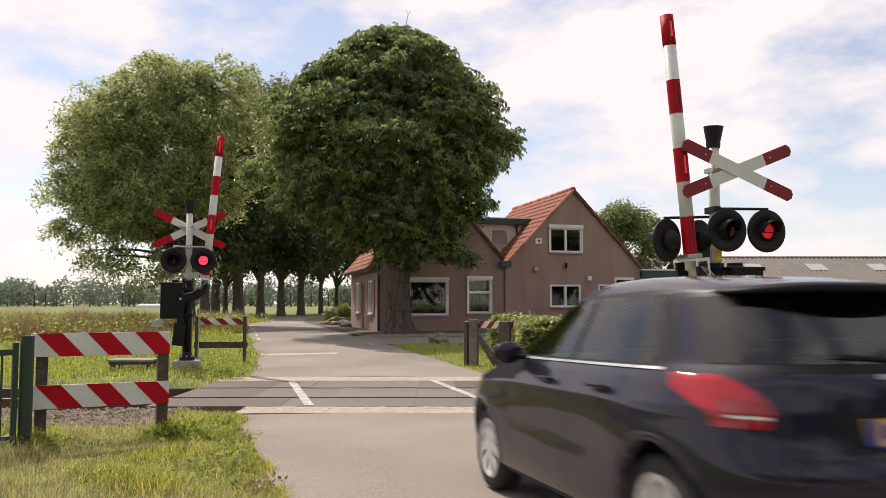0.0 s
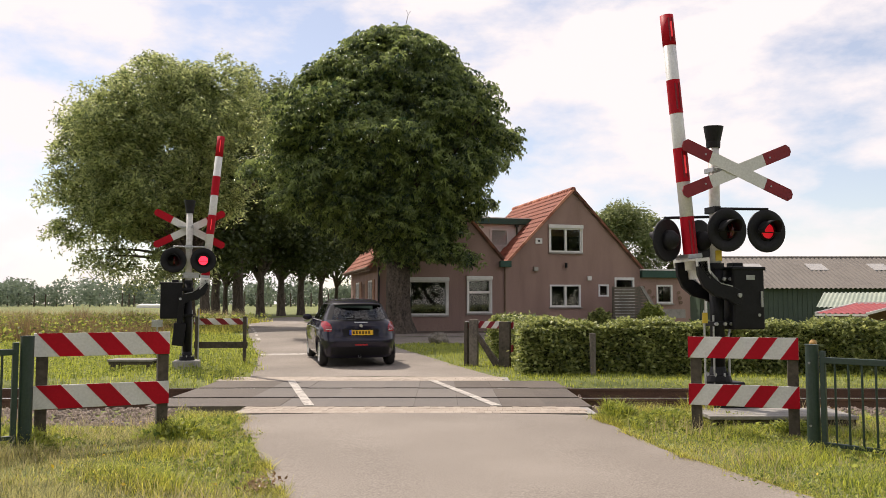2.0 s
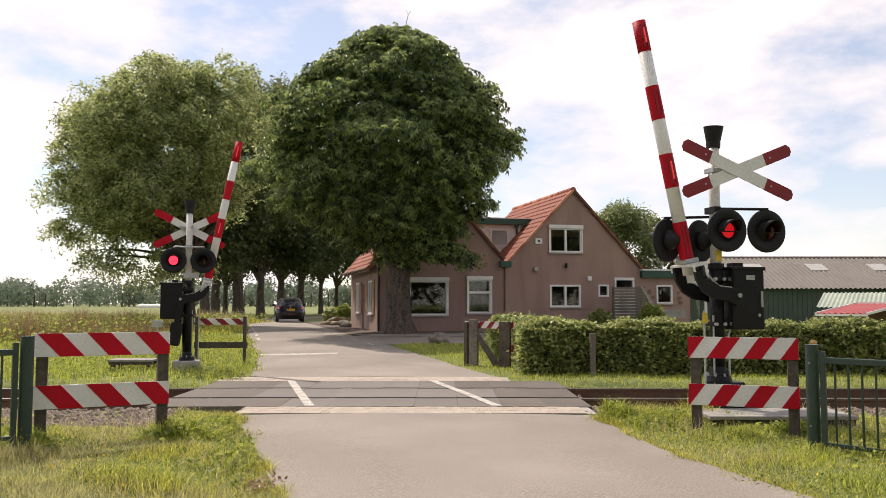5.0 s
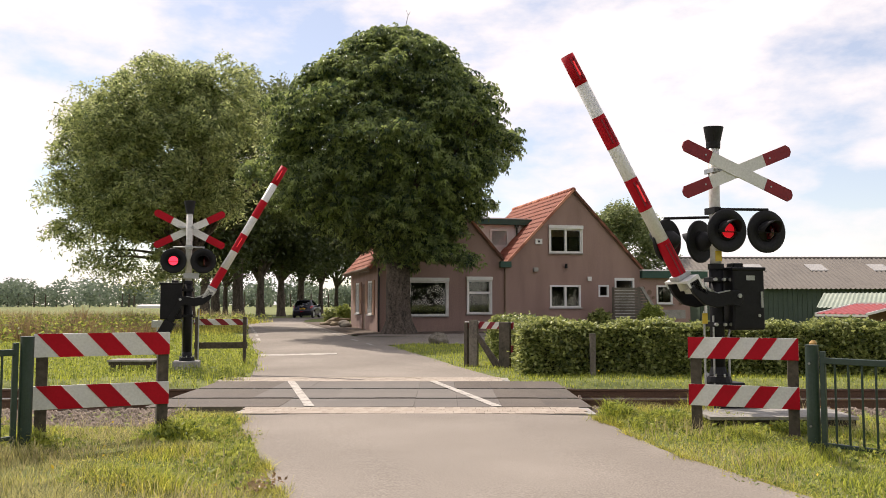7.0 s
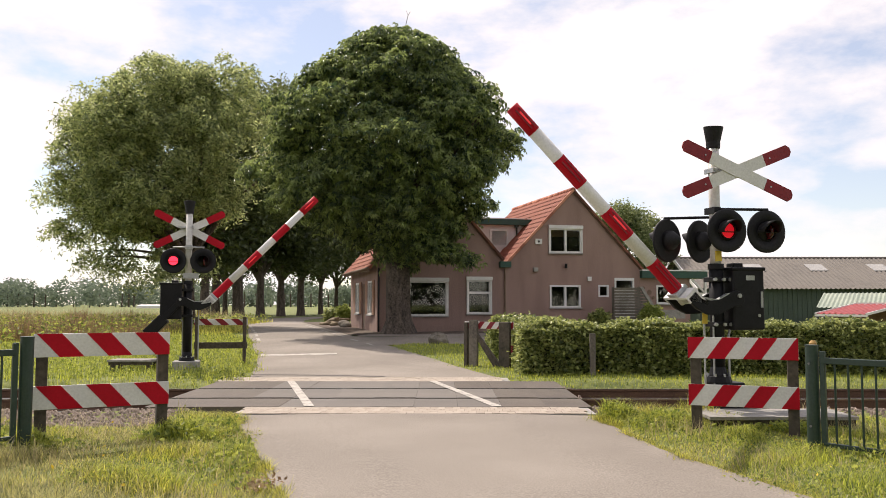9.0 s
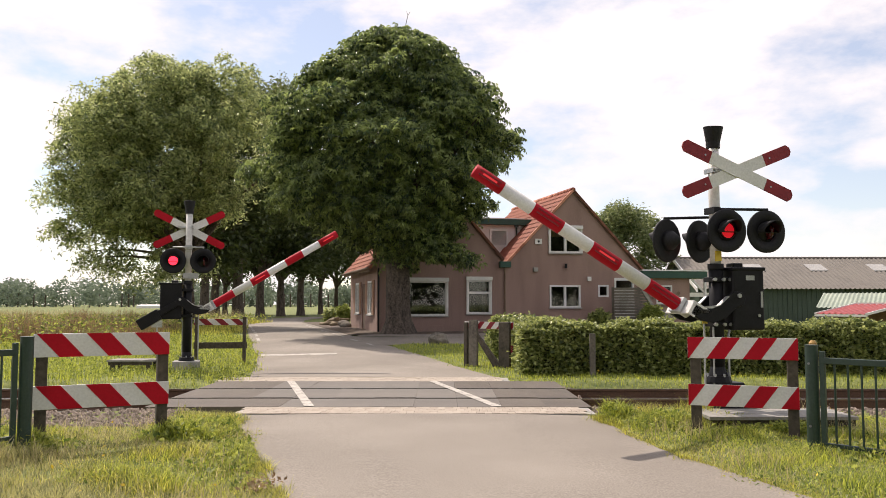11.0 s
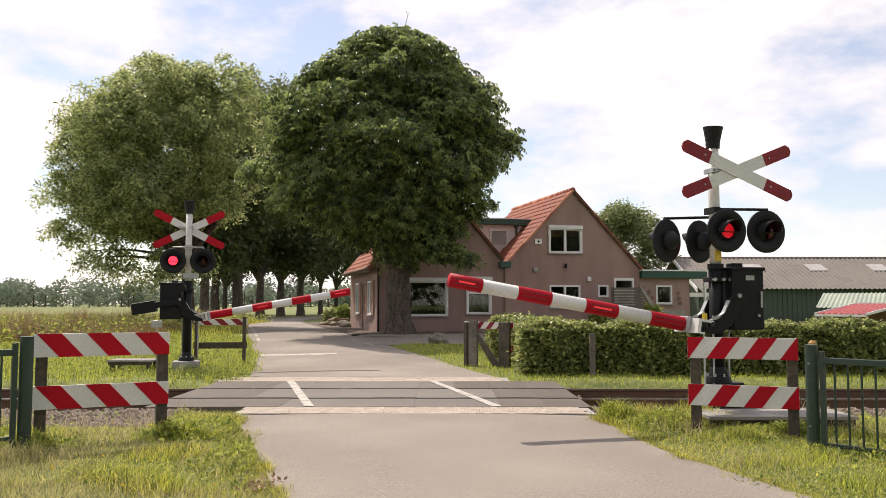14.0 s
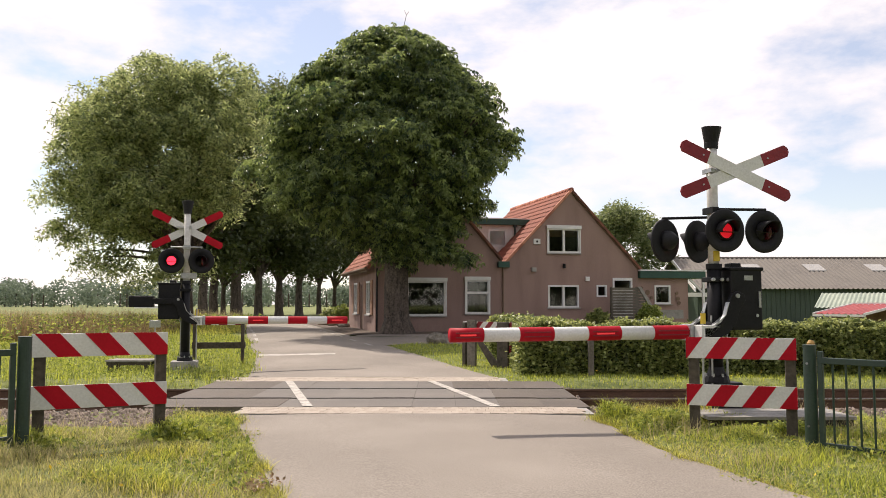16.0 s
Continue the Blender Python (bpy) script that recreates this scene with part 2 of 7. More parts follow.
DRY_LEAF = leafy("dry_leaf", (0.14, 0.085, 0.035), (0.40, 0.30, 0.16), 0.3)


# ---- building helpers ----
class Geo:
    """Collects vertices and faces of one mesh."""

    def __init__(self):
        self.v, self.f = [], []

    def add(self, verts, faces, m=None):
        k = len(self.v)
        self.v += [tuple(m @ Vector(p)) if m else tuple(p) for p in verts]
        self.f += [tuple(i + k for i in f) for f in faces]
        return self

    def box(self, x0, x1, y0, y1, z0, z1, m=None):
        return self.add([(x, y, z) for z in (z0, z1) for y in (y0, y1) for x in (x0, x1)],
                        [(0, 2, 3, 1), (4, 5, 7, 6), (0, 1, 5, 4), (2, 6, 7, 3), (0, 4, 6, 2), (1, 3, 7, 5)], m)

    def tube(self, p, q, r0, r1=None, n=12, caps=True):
        r1 = r0 if r1 is None else r1
        p, q = Vector(p), Vector(q)
        turn = (q - p).to_track_quat("Z", "Y").to_matrix()
        ring = [(math.cos(2 * math.pi * i / n), math.sin(2 * math.pi * i / n)) for i in range(n)]
        verts = [p + turn @ Vector((r0 * a, r0 * b, 0)) for a, b in ring] + [q + turn @ Vector((r1 * a, r1 * b, 0)) for a, b in ring]
        faces = [(i, (i + 1) % n, n + (i + 1) % n, n + i) for i in range(n)]
        if caps:
            faces += [tuple(range(n))[::-1], tuple(range(n, 2 * n))]
        return self.add(verts, faces)

    def prism(self, outline, axis, a, b, m=None):
        """Extrudes an outline of (u, v) from a to b along axis 'x', 'y' or 'z'."""
        put = {"x": lambda u, v, w: (w, u, v), "y": lambda u, v, w: (u, w, v), "z": lambda u, v, w: (u, v, w)}[axis]
        n = len(outline)
        verts = [put(u, v, a) for u, v in outline] + [put(u, v, b) for u, v in outline]
        faces = [(i, (i + 1) % n, n + (i + 1) % n, n + i) for i in range(n)] + [tuple(range(n))[::-1], tuple(range(n, 2 * n))]
        return self.add(verts, faces, m)

    def loft(self, rings, cap=True):
        n = len(rings[0])
        faces = [(j * n + i, j * n + (i + 1) % n, (j + 1) * n + (i + 1) % n, (j + 1) * n + i) for j in range(len(rings) - 1) for i in range(n)]
        if cap:
            faces += [tuple(range(n))[::-1], tuple(range((len(rings) - 1) * n, len(rings) * n))]
        return self.add([p for r in rings for p in r], faces)

    def mesh(self, name, material, smooth=False):
        me = bpy.data.meshes.new(name)
        me.from_pydata(self.v, [], self.f)
        b = bmesh.new()
        b.from_mesh(me)
        bmesh.ops.recalc_face_normals(b, faces=b.faces)
        b.to_mesh(me)
        b.free()
        me.materials.append(material)
        if smooth:
            me.polygons.foreach_set("use_smooth", [True] * len(me.polygons))
        return me


def part(name, geo, material, parent=None, label="", bevel=0.0, smooth=False, m=None):
    """Links a Geo (or a ready mesh) as one mesh object under its thing."""
    me = geo if isinstance(geo, bpy.types.Mesh) else geo.mesh(name, material, smooth)
    ob = new(name, me)
    if parent:
        ob.parent = parent
    if m is not None:
        ob.matrix_basis = m
    if bevel:
        mod = ob.modifiers.new("edges", "BEVEL")
        mod.width, mod.segments, mod.limit_method, mod.angle_limit = bevel, 2, "ANGLE", radians(40)
    return tagged(ob, label) if label else ob


def thing(name, label, category, m, group="", kind=""):
    ob = new(name)
    ob.empty_display_size = 0.2
    ob.matrix_basis = m
    return tagged(ob, label, category, group, kind)


def cloud_mesh(name, verts, faces, material, smooth=False):
    """A mesh from numpy arrays; all faces have the same number of corners."""
    me = bpy.data.meshes.new(name)
    verts, faces = np.asarray(verts, np.float32), np.asarray(faces, np.int32)
    k = faces.shape[1]
    me.vertices.add(len(verts))
    me.vertices.foreach_set("co", verts.ravel())
    me.loops.add(faces.size)
    me.loops.foreach_set("vertex_index", faces.ravel())
    me.polygons.add(len(faces))
    me.polygons.foreach_set("loop_start", np.arange(0, faces.size, k, dtype=np.int32))
    me.update(calc_edges=True)
    me.materials.append(material)
    if smooth:
        me.polygons.foreach_set("use_smooth", np.ones(len(faces), bool))
    return me


def smooth_step(a, b, x):
    k = np.clip((x - a) / (b - a), 0, 1)
    return k * k * (3 - 2 * k)


# ---- ground ----
ALPHA = 14.3
SA, CA = math.sin(radians(ALPHA)), math.cos(radians(ALPHA))
NEAR_RAIL, FAR_RAIL = 12.46, 13.93
CROSS_L, CROSS_R = -4.12, 2.06
EDGES = [(-40, 12.6, 15.6), (-6, 2.6, 5.6), (0, 0.75, 3.97), (6.07, -1.19, 2.79), (8.3, -1.87, 2.17), (10.76, -2.75, 1.93), (16, -3.75, 1.15),
         (20, -4.5, 0.1), (22.2, -4.98, -0.55), (25, -5.75, -1.45), (29, -6.8, -2.9), (34, -8.05, -4.3), (45, -10.85, -7.0)]
BEND = [(-8.92, 45), (-10.2, 50), (-11.3, 55), (-12.0, 60), (-12.2, 65), (-11.6, 70), (-9.6, 75), (-5.6, 79.5), (0, 83), (12, 89), (30, 97), (70, 112)]


def height(x, y):
    """The lie of the land: level at the crossing, rising a little towards the farm, a shallow trackbed."""
    x, y = np.asarray(x, float), np.asarray(y, float)
    z = 0.29 * smooth_step(17.5, 33, y) - 0.29 * smooth_step(90, 300, y) + 0.08 * smooth_step(6.6, 4.0, y)
    off = np.maximum(np.maximum(CROSS_L - 0.2 - x, x - CROSS_R - 0.2), 0)
    bed = smooth_step(11.0, 11.9, y) * (1 - smooth_step(14.6, 15.5, y))
    return z - 0.24 * bed * smooth_step(0, 0.3, off + 0.001) - 0.12 * bed


def edge_at(y):
    ys = [e[0] for e in EDGES]
    return np.interp(y, ys, [e[1] for e in EDGES]), np.interp(y, ys, [e[2] for e in EDGES])


def ground_z(x, y):
    """The surface of the meadow: the lie of the land with verges a little higher than the road."""
    near = (np.abs(x) < 40) & (y < 60) & (y > -20)
    bumps = 0.025 * np.sin(x * 2.1 + np.sin(y * 1.7) * 2) * np.sin(y * 1.9 + x * 0.6)
    l, r = edge_at(y)
    away = np.maximum(np.maximum(l - x, x - r), 0)
    yard = smooth_step(0.0, 0.5, y - 26.0 - 0.27 * np.maximum(x, 0)) * (y < 53) * (x > r - 0.1) * (x < 14)
    return height(x, y) - 0.07 * yard + np.where(near, bumps * smooth_step(0.2, 1.0, away) + 0.05 * smooth_step(0.05, 0.6, away), 0) - 0.03


def ground():
    xs = np.concatenate([[-4000, -1500, -600, -250, -120, -70, -45], np.arange(-32, -8, 1.0), np.arange(-8, 8, 0.2), np.arange(8, 32, 1.0), [36, 45, 70, 120, 250, 600, 1500, 4000]])
    ys = np.concatenate([[-2000, -400, -100, -40, -15, -5], np.arange(0, 5, 0.5), np.arange(5, 17, 0.15), np.arange(17, 40, 0.5), np.arange(40, 100, 3), [110, 130, 160, 200, 260, 330, 420, 600, 1000, 2000, 4500]])
    X, Y = np.meshgrid(xs, ys)
    Z = ground_z(X, Y)
    ny, nx = X.shape
    idx = np.arange(ny * nx).reshape(ny, nx)
    faces = np.stack([idx[:-1, :-1], idx[:-1, 1:], idx[1:, 1:], idx[1:, :-1]], -1).reshape(-1, 4)
    me = cloud_mesh("ground", np.stack([X, Y, Z], -1).reshape(-1, 3), faces, GRASS_SOIL, True)
    tagged(new("ground", me), "yellow-green meadow ground with rough grass", "ground", kind="structure")


def ribbon(name, left, right, z_up, material, label, category, crown=0.03):
    """A strip between two lines of (x, y), cut fine and laid on the land."""
    L, R = [], []
    for pts, out in ((left, L), (right, R)):
        for (x0, y0), (x1, y1) in zip(pts, pts[1:]):
            n = max(1, int(math.hypot(x1 - x0, y1 - y0) / 0.5))
            n = 8 if len(pts) == len(left) else n
            out += [(x0 + (x1 - x0) * i / n, y0 + (y1 - y0) * i / n) for i in range(n)]
        out.append(pts[-1])
    rows, k = [], 9
    for (a, b), (c, d) in zip(L, R):
        for j in range(k):
            t = j / (k - 1)
            x, y = a + (c - a) * t, b + (d - b) * t
            rows.append((x, y, float(height(x, y)) + z_up + crown * (1 - (2 * t - 1) ** 2)))
    faces = [(i * k + j, i * k + j + 1, (i + 1) * k + j + 1, (i + 1) * k + j) for i in range(len(L) - 1) for j in range(k - 1)]
    me = cloud_mesh(name, rows, faces, material, True)
    return tagged(new(name, me), label, category, kind="structure")


def roads():
    bend_l, bend_r = [], []
    for i, (x, y) in enumerate(BEND):
        a, b = BEND[max(0, i - 1)], BEND[min(len(BEND) - 1, i + 1)]
        d = Vector((b[0] - a[0], b[1] - a[1])).normalized()
        bend_l.append((x - d.y * 1.95, y + d.x * 1.95))
        bend_r.append((x + d.y * 1.95, y - d.x * 1.95))
    near = [e for e in EDGES if e[0] < 10.7] + [(10.74, -2.75, 1.93)]
    far = [(16.06, -3.76, 1.14)] + [e for e in EDGES if e[0] > 16.1]
    ribbon("road", [(e[1], e[0]) for e in near], [(e[2], e[0]) for e in near], 0.0, ASPHALT, "worn pale grey asphalt road up to the crossing", "road")
    ribbon("road", [(e[1], e[0]) for e in far] + bend_l[1:], [(e[2], e[0]) for e in far] + bend_r[1:], 0.0, ASPHALT, "worn pale grey asphalt road bending behind the farmhouse", "road")
    ribbon("driveway", [(-3.4, 30.2), (-0.4, 29.6), (6, 30.2), (14, 32.2)], [(-1.8, 25.9), (0.2, 26.2), (6, 28.0), (14, 29.8)], 0.004, ASPHALT,
           "grey asphalt driveway before the farmhouse", "driveway", 0.0)
    ribbon("driveway", [(-5.6, 38), (-3.6, 33.4), (0, 33.9), (6, 35.4)], [(-4.5, 34), (-3.0, 30.3), (-0.4, 29.7), (6, 30.3)], 0.008, ASPHALT,
           "grey asphalt yard along the farmhouse wall", "driveway", 0.0)
    ribbon("flower_bed", [(-3.5, 31.0), (-4.3, 34), (-7.0, 45), (-8.9, 52)], [(-2.7, 31.6), (-2.6, 34), (-4.9, 46), (-6.4, 52)], 0.013, SOIL, "bare brown soil between the road and the farmhouse", "flower bed", 0.02)
    ribbon("flower_bed", [(-2.95, 33.7), (0, 34.45), (4.5, 35.6), (8.6, 36.65)], [(-3.3, 31.6), (0, 31.9), (4.5, 33.4), (8.6, 34.6)], 0.014, SOIL, "bare brown soil along the farmhouse wall", "flower bed")


def painted(name, quad, label):
    """A flat painted mark on the road, its corners as (x, y)."""
    g, n = Geo(), 6
    (ax, ay), (bx, by), (cx, cy), (dx, dy) = quad
    verts = []
    for i in range(n + 1):
        t = i / n
        for x, y in ((ax + (dx - ax) * t, ay + (dy - ay) * t), (bx + (cx - bx) * t, by + (cy - by) * t)):
            if 11 < y < 15.6:
                z = 0.036
            else:
                l, r = edge_at(y)
                u = min(1.0, max(0.0, float((x - l) / (r - l))))
                z = float(height(x, y)) + 0.03 * (1 - (2 * u - 1) ** 2) + 0.007
            verts.append((x, y, z))
    g.add(verts, [(2 * i, 2 * i + 1, 2 * i + 3, 2 * i + 2) for i in range(n)])
    tagged(part(name, g, ROAD_PAINT), label, "road marking", "painted road markings", "structure")


ground()
roads()


# ---- railway and crossing ----
def track():
    g = Geo()
    for y in (NEAR_RAIL, FAR_RAIL):
        prof = [(-0.07, -0.172), (0.07, -0.172), (0.07, -0.158), (0.012, -0.14), (0.012, -0.045), (0.035, -0.035), (0.035, -0.006), (-0.035, -0.006), (-0.035, -0.035), (-0.012, -0.045), (-0.012, -0.14), (-0.07, -0.158)]
        rail = thing("rail", "rusty steel rail with a worn bright head", "rail", pose(0, y, 0.02), "rails of the track", "structure")
        part("rail_web", Geo().prism([(u, v) for u, v in prof], "x", -140, 140), RAIL_RUST, rail)
        part("rail_head", Geo().box(-140, 140, -0.03, 0.03, -0.006, 0.0), RAIL_TOP, rail, "polished running surface")
    bed = thing("sleepers", "weathered concrete sleepers under the rails", "sleeper", pose(0, (NEAR_RAIL + FAR_RAIL) / 2, -0.15), kind="structure")
    me = Geo().box(-0.12, 0.12, -1.25, 1.25, -0.2, 0.0).mesh("sleeper", CONCRETE)
    for i in range(-16, 20):
        x = i * 0.6
        if not CROSS_L - 0.1 < x < CROSS_R + 0.1:
            part("sleeper", me, CONCRETE, bed, m=pose(x, 0, 0))
    rng = np.random.default_rng(3)
    n = 15500
    x = np.where(rng.random(n) < 0.55, -3.4 - rng.random(n) * 7.7, CROSS_R + rng.random(n) * 9)
    y = np.where(x < 0, 9.55, 10.1) + rng.random(n) * np.where(x < 0, 5.35, 4.8)
    keep = ((y < NEAR_RAIL - 0.08) | (y > NEAR_RAIL + 0.08)) & ((y < FAR_RAIL - 0.08) | (y > FAR_RAIL + 0.08))
    keep &= ~((x > CROSS_L - 0.06) & (x < 0) & (y > 11.2))
    x, y = x[keep], y[keep]
    z = ground_z(x, y) + 0.015
    r = 0.018 + 0.024 * rng.random(len(x))
    base = np.array([(1, 0, -0.3), (0, 1, -0.3), (-1, 0, -0.3), (0, -1, -0.3), (0.5, 0.2, 0.5), (-0.2, 0.55, 0.6), (-0.55, -0.2, 0.5), (0.2, -0.5, 0.65)])
    v = base[None] * r[:, None, None] * (0.7 + 0.6 * rng.random((len(x), 8, 1)))
    a = rng.random(len(x)) * 6.28
    c, s = np.cos(a)[:, None], np.sin(a)[:, None]
    v = np.stack([v[..., 0] * c - v[..., 1] * s, v[..., 0] * s + v[..., 1] * c, v[..., 2]], -1) + np.stack([x, y, z], -1)[:, None]
    f = np.array([(0, 1, 5), (0, 5, 4), (1, 2, 6), (1, 6, 5), (2, 3, 7), (2, 7, 6), (3, 0, 4), (3, 4, 7), (4, 5, 6), (4, 6, 7)])
    f = (f[None] + 8 * np.arange(len(x))[:, None, None]).reshape(-1, 3)
    tagged(new("ballast", cloud_mesh("ballast", v.reshape(-1, 3), f, STONE)), "grey-brown ballast stones along the track", "ballast", kind="stuff")


def crossing():
    deck = thing("crossing_deck", "dark rubber level crossing panels, worn between the lanes", "level crossing", pose(0, 0, 0), kind="structure")
    rows = [(11.44, NEAR_RAIL - 0.05), (NEAR_RAIL + 0.10, FAR_RAIL - 0.10), (FAR_RAIL + 0.05, 15.2)]
    pitch = (CROSS_R - CROSS_L) / 10
    for y0, y1 in rows:
        g = Geo().box(-pitch / 2 + 0.0012, pitch / 2 - 0.0012, y0, y1, -0.14, 0.026)
        me_side, me_mid = g.mesh("panel", RUBBER), g.mesh("panel", RUBBER_MID)
        for i in range(10):
            x = CROSS_L + pitch * (i + 0.5)
            mid = -2.75 < x + 0.25 * (0.5 * (y0 + y1) - 13.2) < 0.6
            part("panel", me_mid if mid else me_side, RUBBER, deck, m=pose(x, 0, 0.002 * ((i * 7) % 3)))
    part("underlay", Geo().box(CROSS_L + 0.02, CROSS_R - 0.02, 11.45, 15.19, -0.2, -0.03), LAMP_BLACK, deck)
    painted("lane_mark", [(-1.92, 11.47), (-1.78, 11.47), (-2.72, 15.18), (-2.86, 15.18)], "worn white lane edge line on the crossing")
    painted("lane_mark", [(0.68, 11.47), (0.82, 11.47), (-0.12, 15.18), (-0.26, 15.18)], "worn white lane edge line on the crossing")
    for y0, y1, x0, x1, rows_ in ((10.76, 11.42, -2.72, 1.95, 3), (15.22, 16.04, -4.2, 1.2, 3)):
        strip = thing("brick_band", "band of buff clinker bricks beside the crossing", "brick paving", pose(0, y0, 0), "brick bands of the crossing", "structure")
        n, d = int((x1 - x0) / 0.102), (y1 - y0) / rows_
        me = Geo().box(-0.049, 0.049, 0.002, d - 0.002, -0.05, 0.0).mesh("brick", KERB_BRICK)
        for j in range(rows_):
            for i in range(n):
                part("brick", me, KERB_BRICK, strip, m=pose(x0 + 0.102 * (i + 0.5) + 0.05 * (j % 2), d * j, 0.024 + 0.004 * random.random()))
        part("mortar_bed", Geo().box(x0, x1 + 0.05, 0, y1 - y0, -0.1, 0.016), CONCRETE, strip)


def marks():
    painted("stop_line", [(-4.92, 22.0), (-2.86, 22.15), (-2.88, 22.6), (-4.98, 22.45)], "white stop line across the oncoming lane")
    for i in range(7):
        y = 27.6 + i * 2.4
        xl = float(edge_at(y)[0]) + 0.22
        xm = float(edge_at(y + 1.3)[0]) + 0.22
        painted("edge_dash", [(xl, y), (xl + 0.11, y), (xm + 0.11, y + 1.3), (xm, y + 1.3)], "white dashed edge line of the road")
    for i in range(10):
        y = 25.5 + i * 2.0
        xr, xs = float(edge_at(y)[1]) - 0.45, float(edge_at(y + 0.8)[1]) - 0.45
        painted("edge_dash", [(xr - 0.1, y), (xr, y), (xs, y + 0.8), (xs - 0.1, y + 0.8)], "white dashed edge line of the road")


# ---- crossing signals ----
BOOM_ROWS = [(0, 84.8), (4.2, 84.7), (4.6, 81.8), (5.2, 76.9), (6.3, 67.2), (6.5, 65.3), (7.0, 61.0), (7.5, 56.9), (8.0, 52.8), (8.5, 49.0), (9.0, 45.4),
             (9.7, 40.2), (10.5, 34.5), (11.5, 27.4), (12.0, 23.7), (12.5, 20.1), (13.0, 16.5), (13.5, 13.1), (14.0, 9.9), (14.5, 6.8), (15.0, 3.9), (15.5, 1.2), (15.8, 0.0), (16.0, -0.2)]
FLASH_DISCS, BOOMS = [], []


def flash_lamp(signal, x, y, z, turn, phase, glow_material):
    """A round black target board with a hooded red lamp; faces local -y, turned by turn degrees."""
    m = pose(x, y, z, 0, 0, turn)
    disc = Geo()
    n, r = 40, 0.272
    ring = lambda rad, yy: [(rad * math.cos(2 * math.pi * i / n), yy, rad * math.sin(2 * math.pi * i / n)) for i in range(n)]
    disc.loft([ring(r - 0.012, 0.018), ring(r, 0.01), ring(r, -0.012), ring(r - 0.015, -0.02), ring(0.135, -0.012), ring(0.125, 0.02)], cap=False)
    disc.loft([ring(0.125, 0.018), ring(r - 0.012, 0.018)], cap=False)
    lamp = part("lamp_board", disc, LAMP_BLACK, signal, "round black target board", smooth=True, m=m)
    part("housing", Geo().loft([ring(0.128, 0.0), ring(0.12, 0.08), ring(0.06, 0.16), ring(0.03, 0.18)]), LAMP_BLACK, lamp, smooth=True)
    lens = Geo().loft([ring(0.122, 0.018), ring(0.11, 0.012), ring(0.06, 0.006), ring(0.01, 0.004)], cap=False)
    part("lens", lens, LENS_RED, lamp, "dark red glass lens", smooth=True)
    hood, k = Geo(), 20
    arc = lambda rad, yy: [(rad * math.cos(math.pi * (-0.06 + 1.12 * i / k)), yy, rad * math.sin(math.pi * (-0.06 + 1.12 * i / k))) for i in range(k + 1)]
    hood.loft([arc(0.128, -0.01), arc(0.128, -0.12), arc(0.120, -0.25), arc(0.114, -0.25), arc(0.122, -0.12), arc(0.122, -0.01)], cap=False)
    for i in range(len(hood.v)):
        vx, vy, vz = hood.v[i]
        if vy < -0.05:
            hood.v[i] = (vx, vy + 0.12 * (1 - max(0.0, vz) / 0.13), vz)
    part("visor", hood, LAMP_BLACK, lamp, smooth=True)
    # added disc, glowing face and dark back; turning upright edge-on imitates the lamp going out
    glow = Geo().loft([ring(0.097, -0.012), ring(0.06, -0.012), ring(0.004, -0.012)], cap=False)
    flash_disc = part("flash_disc", glow, glow_material, lamp, "glowing red lamp face", smooth=True, m=pose(0, 0, 0))
    part("disc_back", Geo().loft([ring(0.098, -0.012), ring(0.098, -0.042), ring(0.104, -0.042), ring(0.104, -0.004), ring(0.03, -0.003), ring(0.002, -0.002)], cap=False), LENS_RED, flash_disc, smooth=True)
    FLASH_DISCS.append((flash_disc, phase))


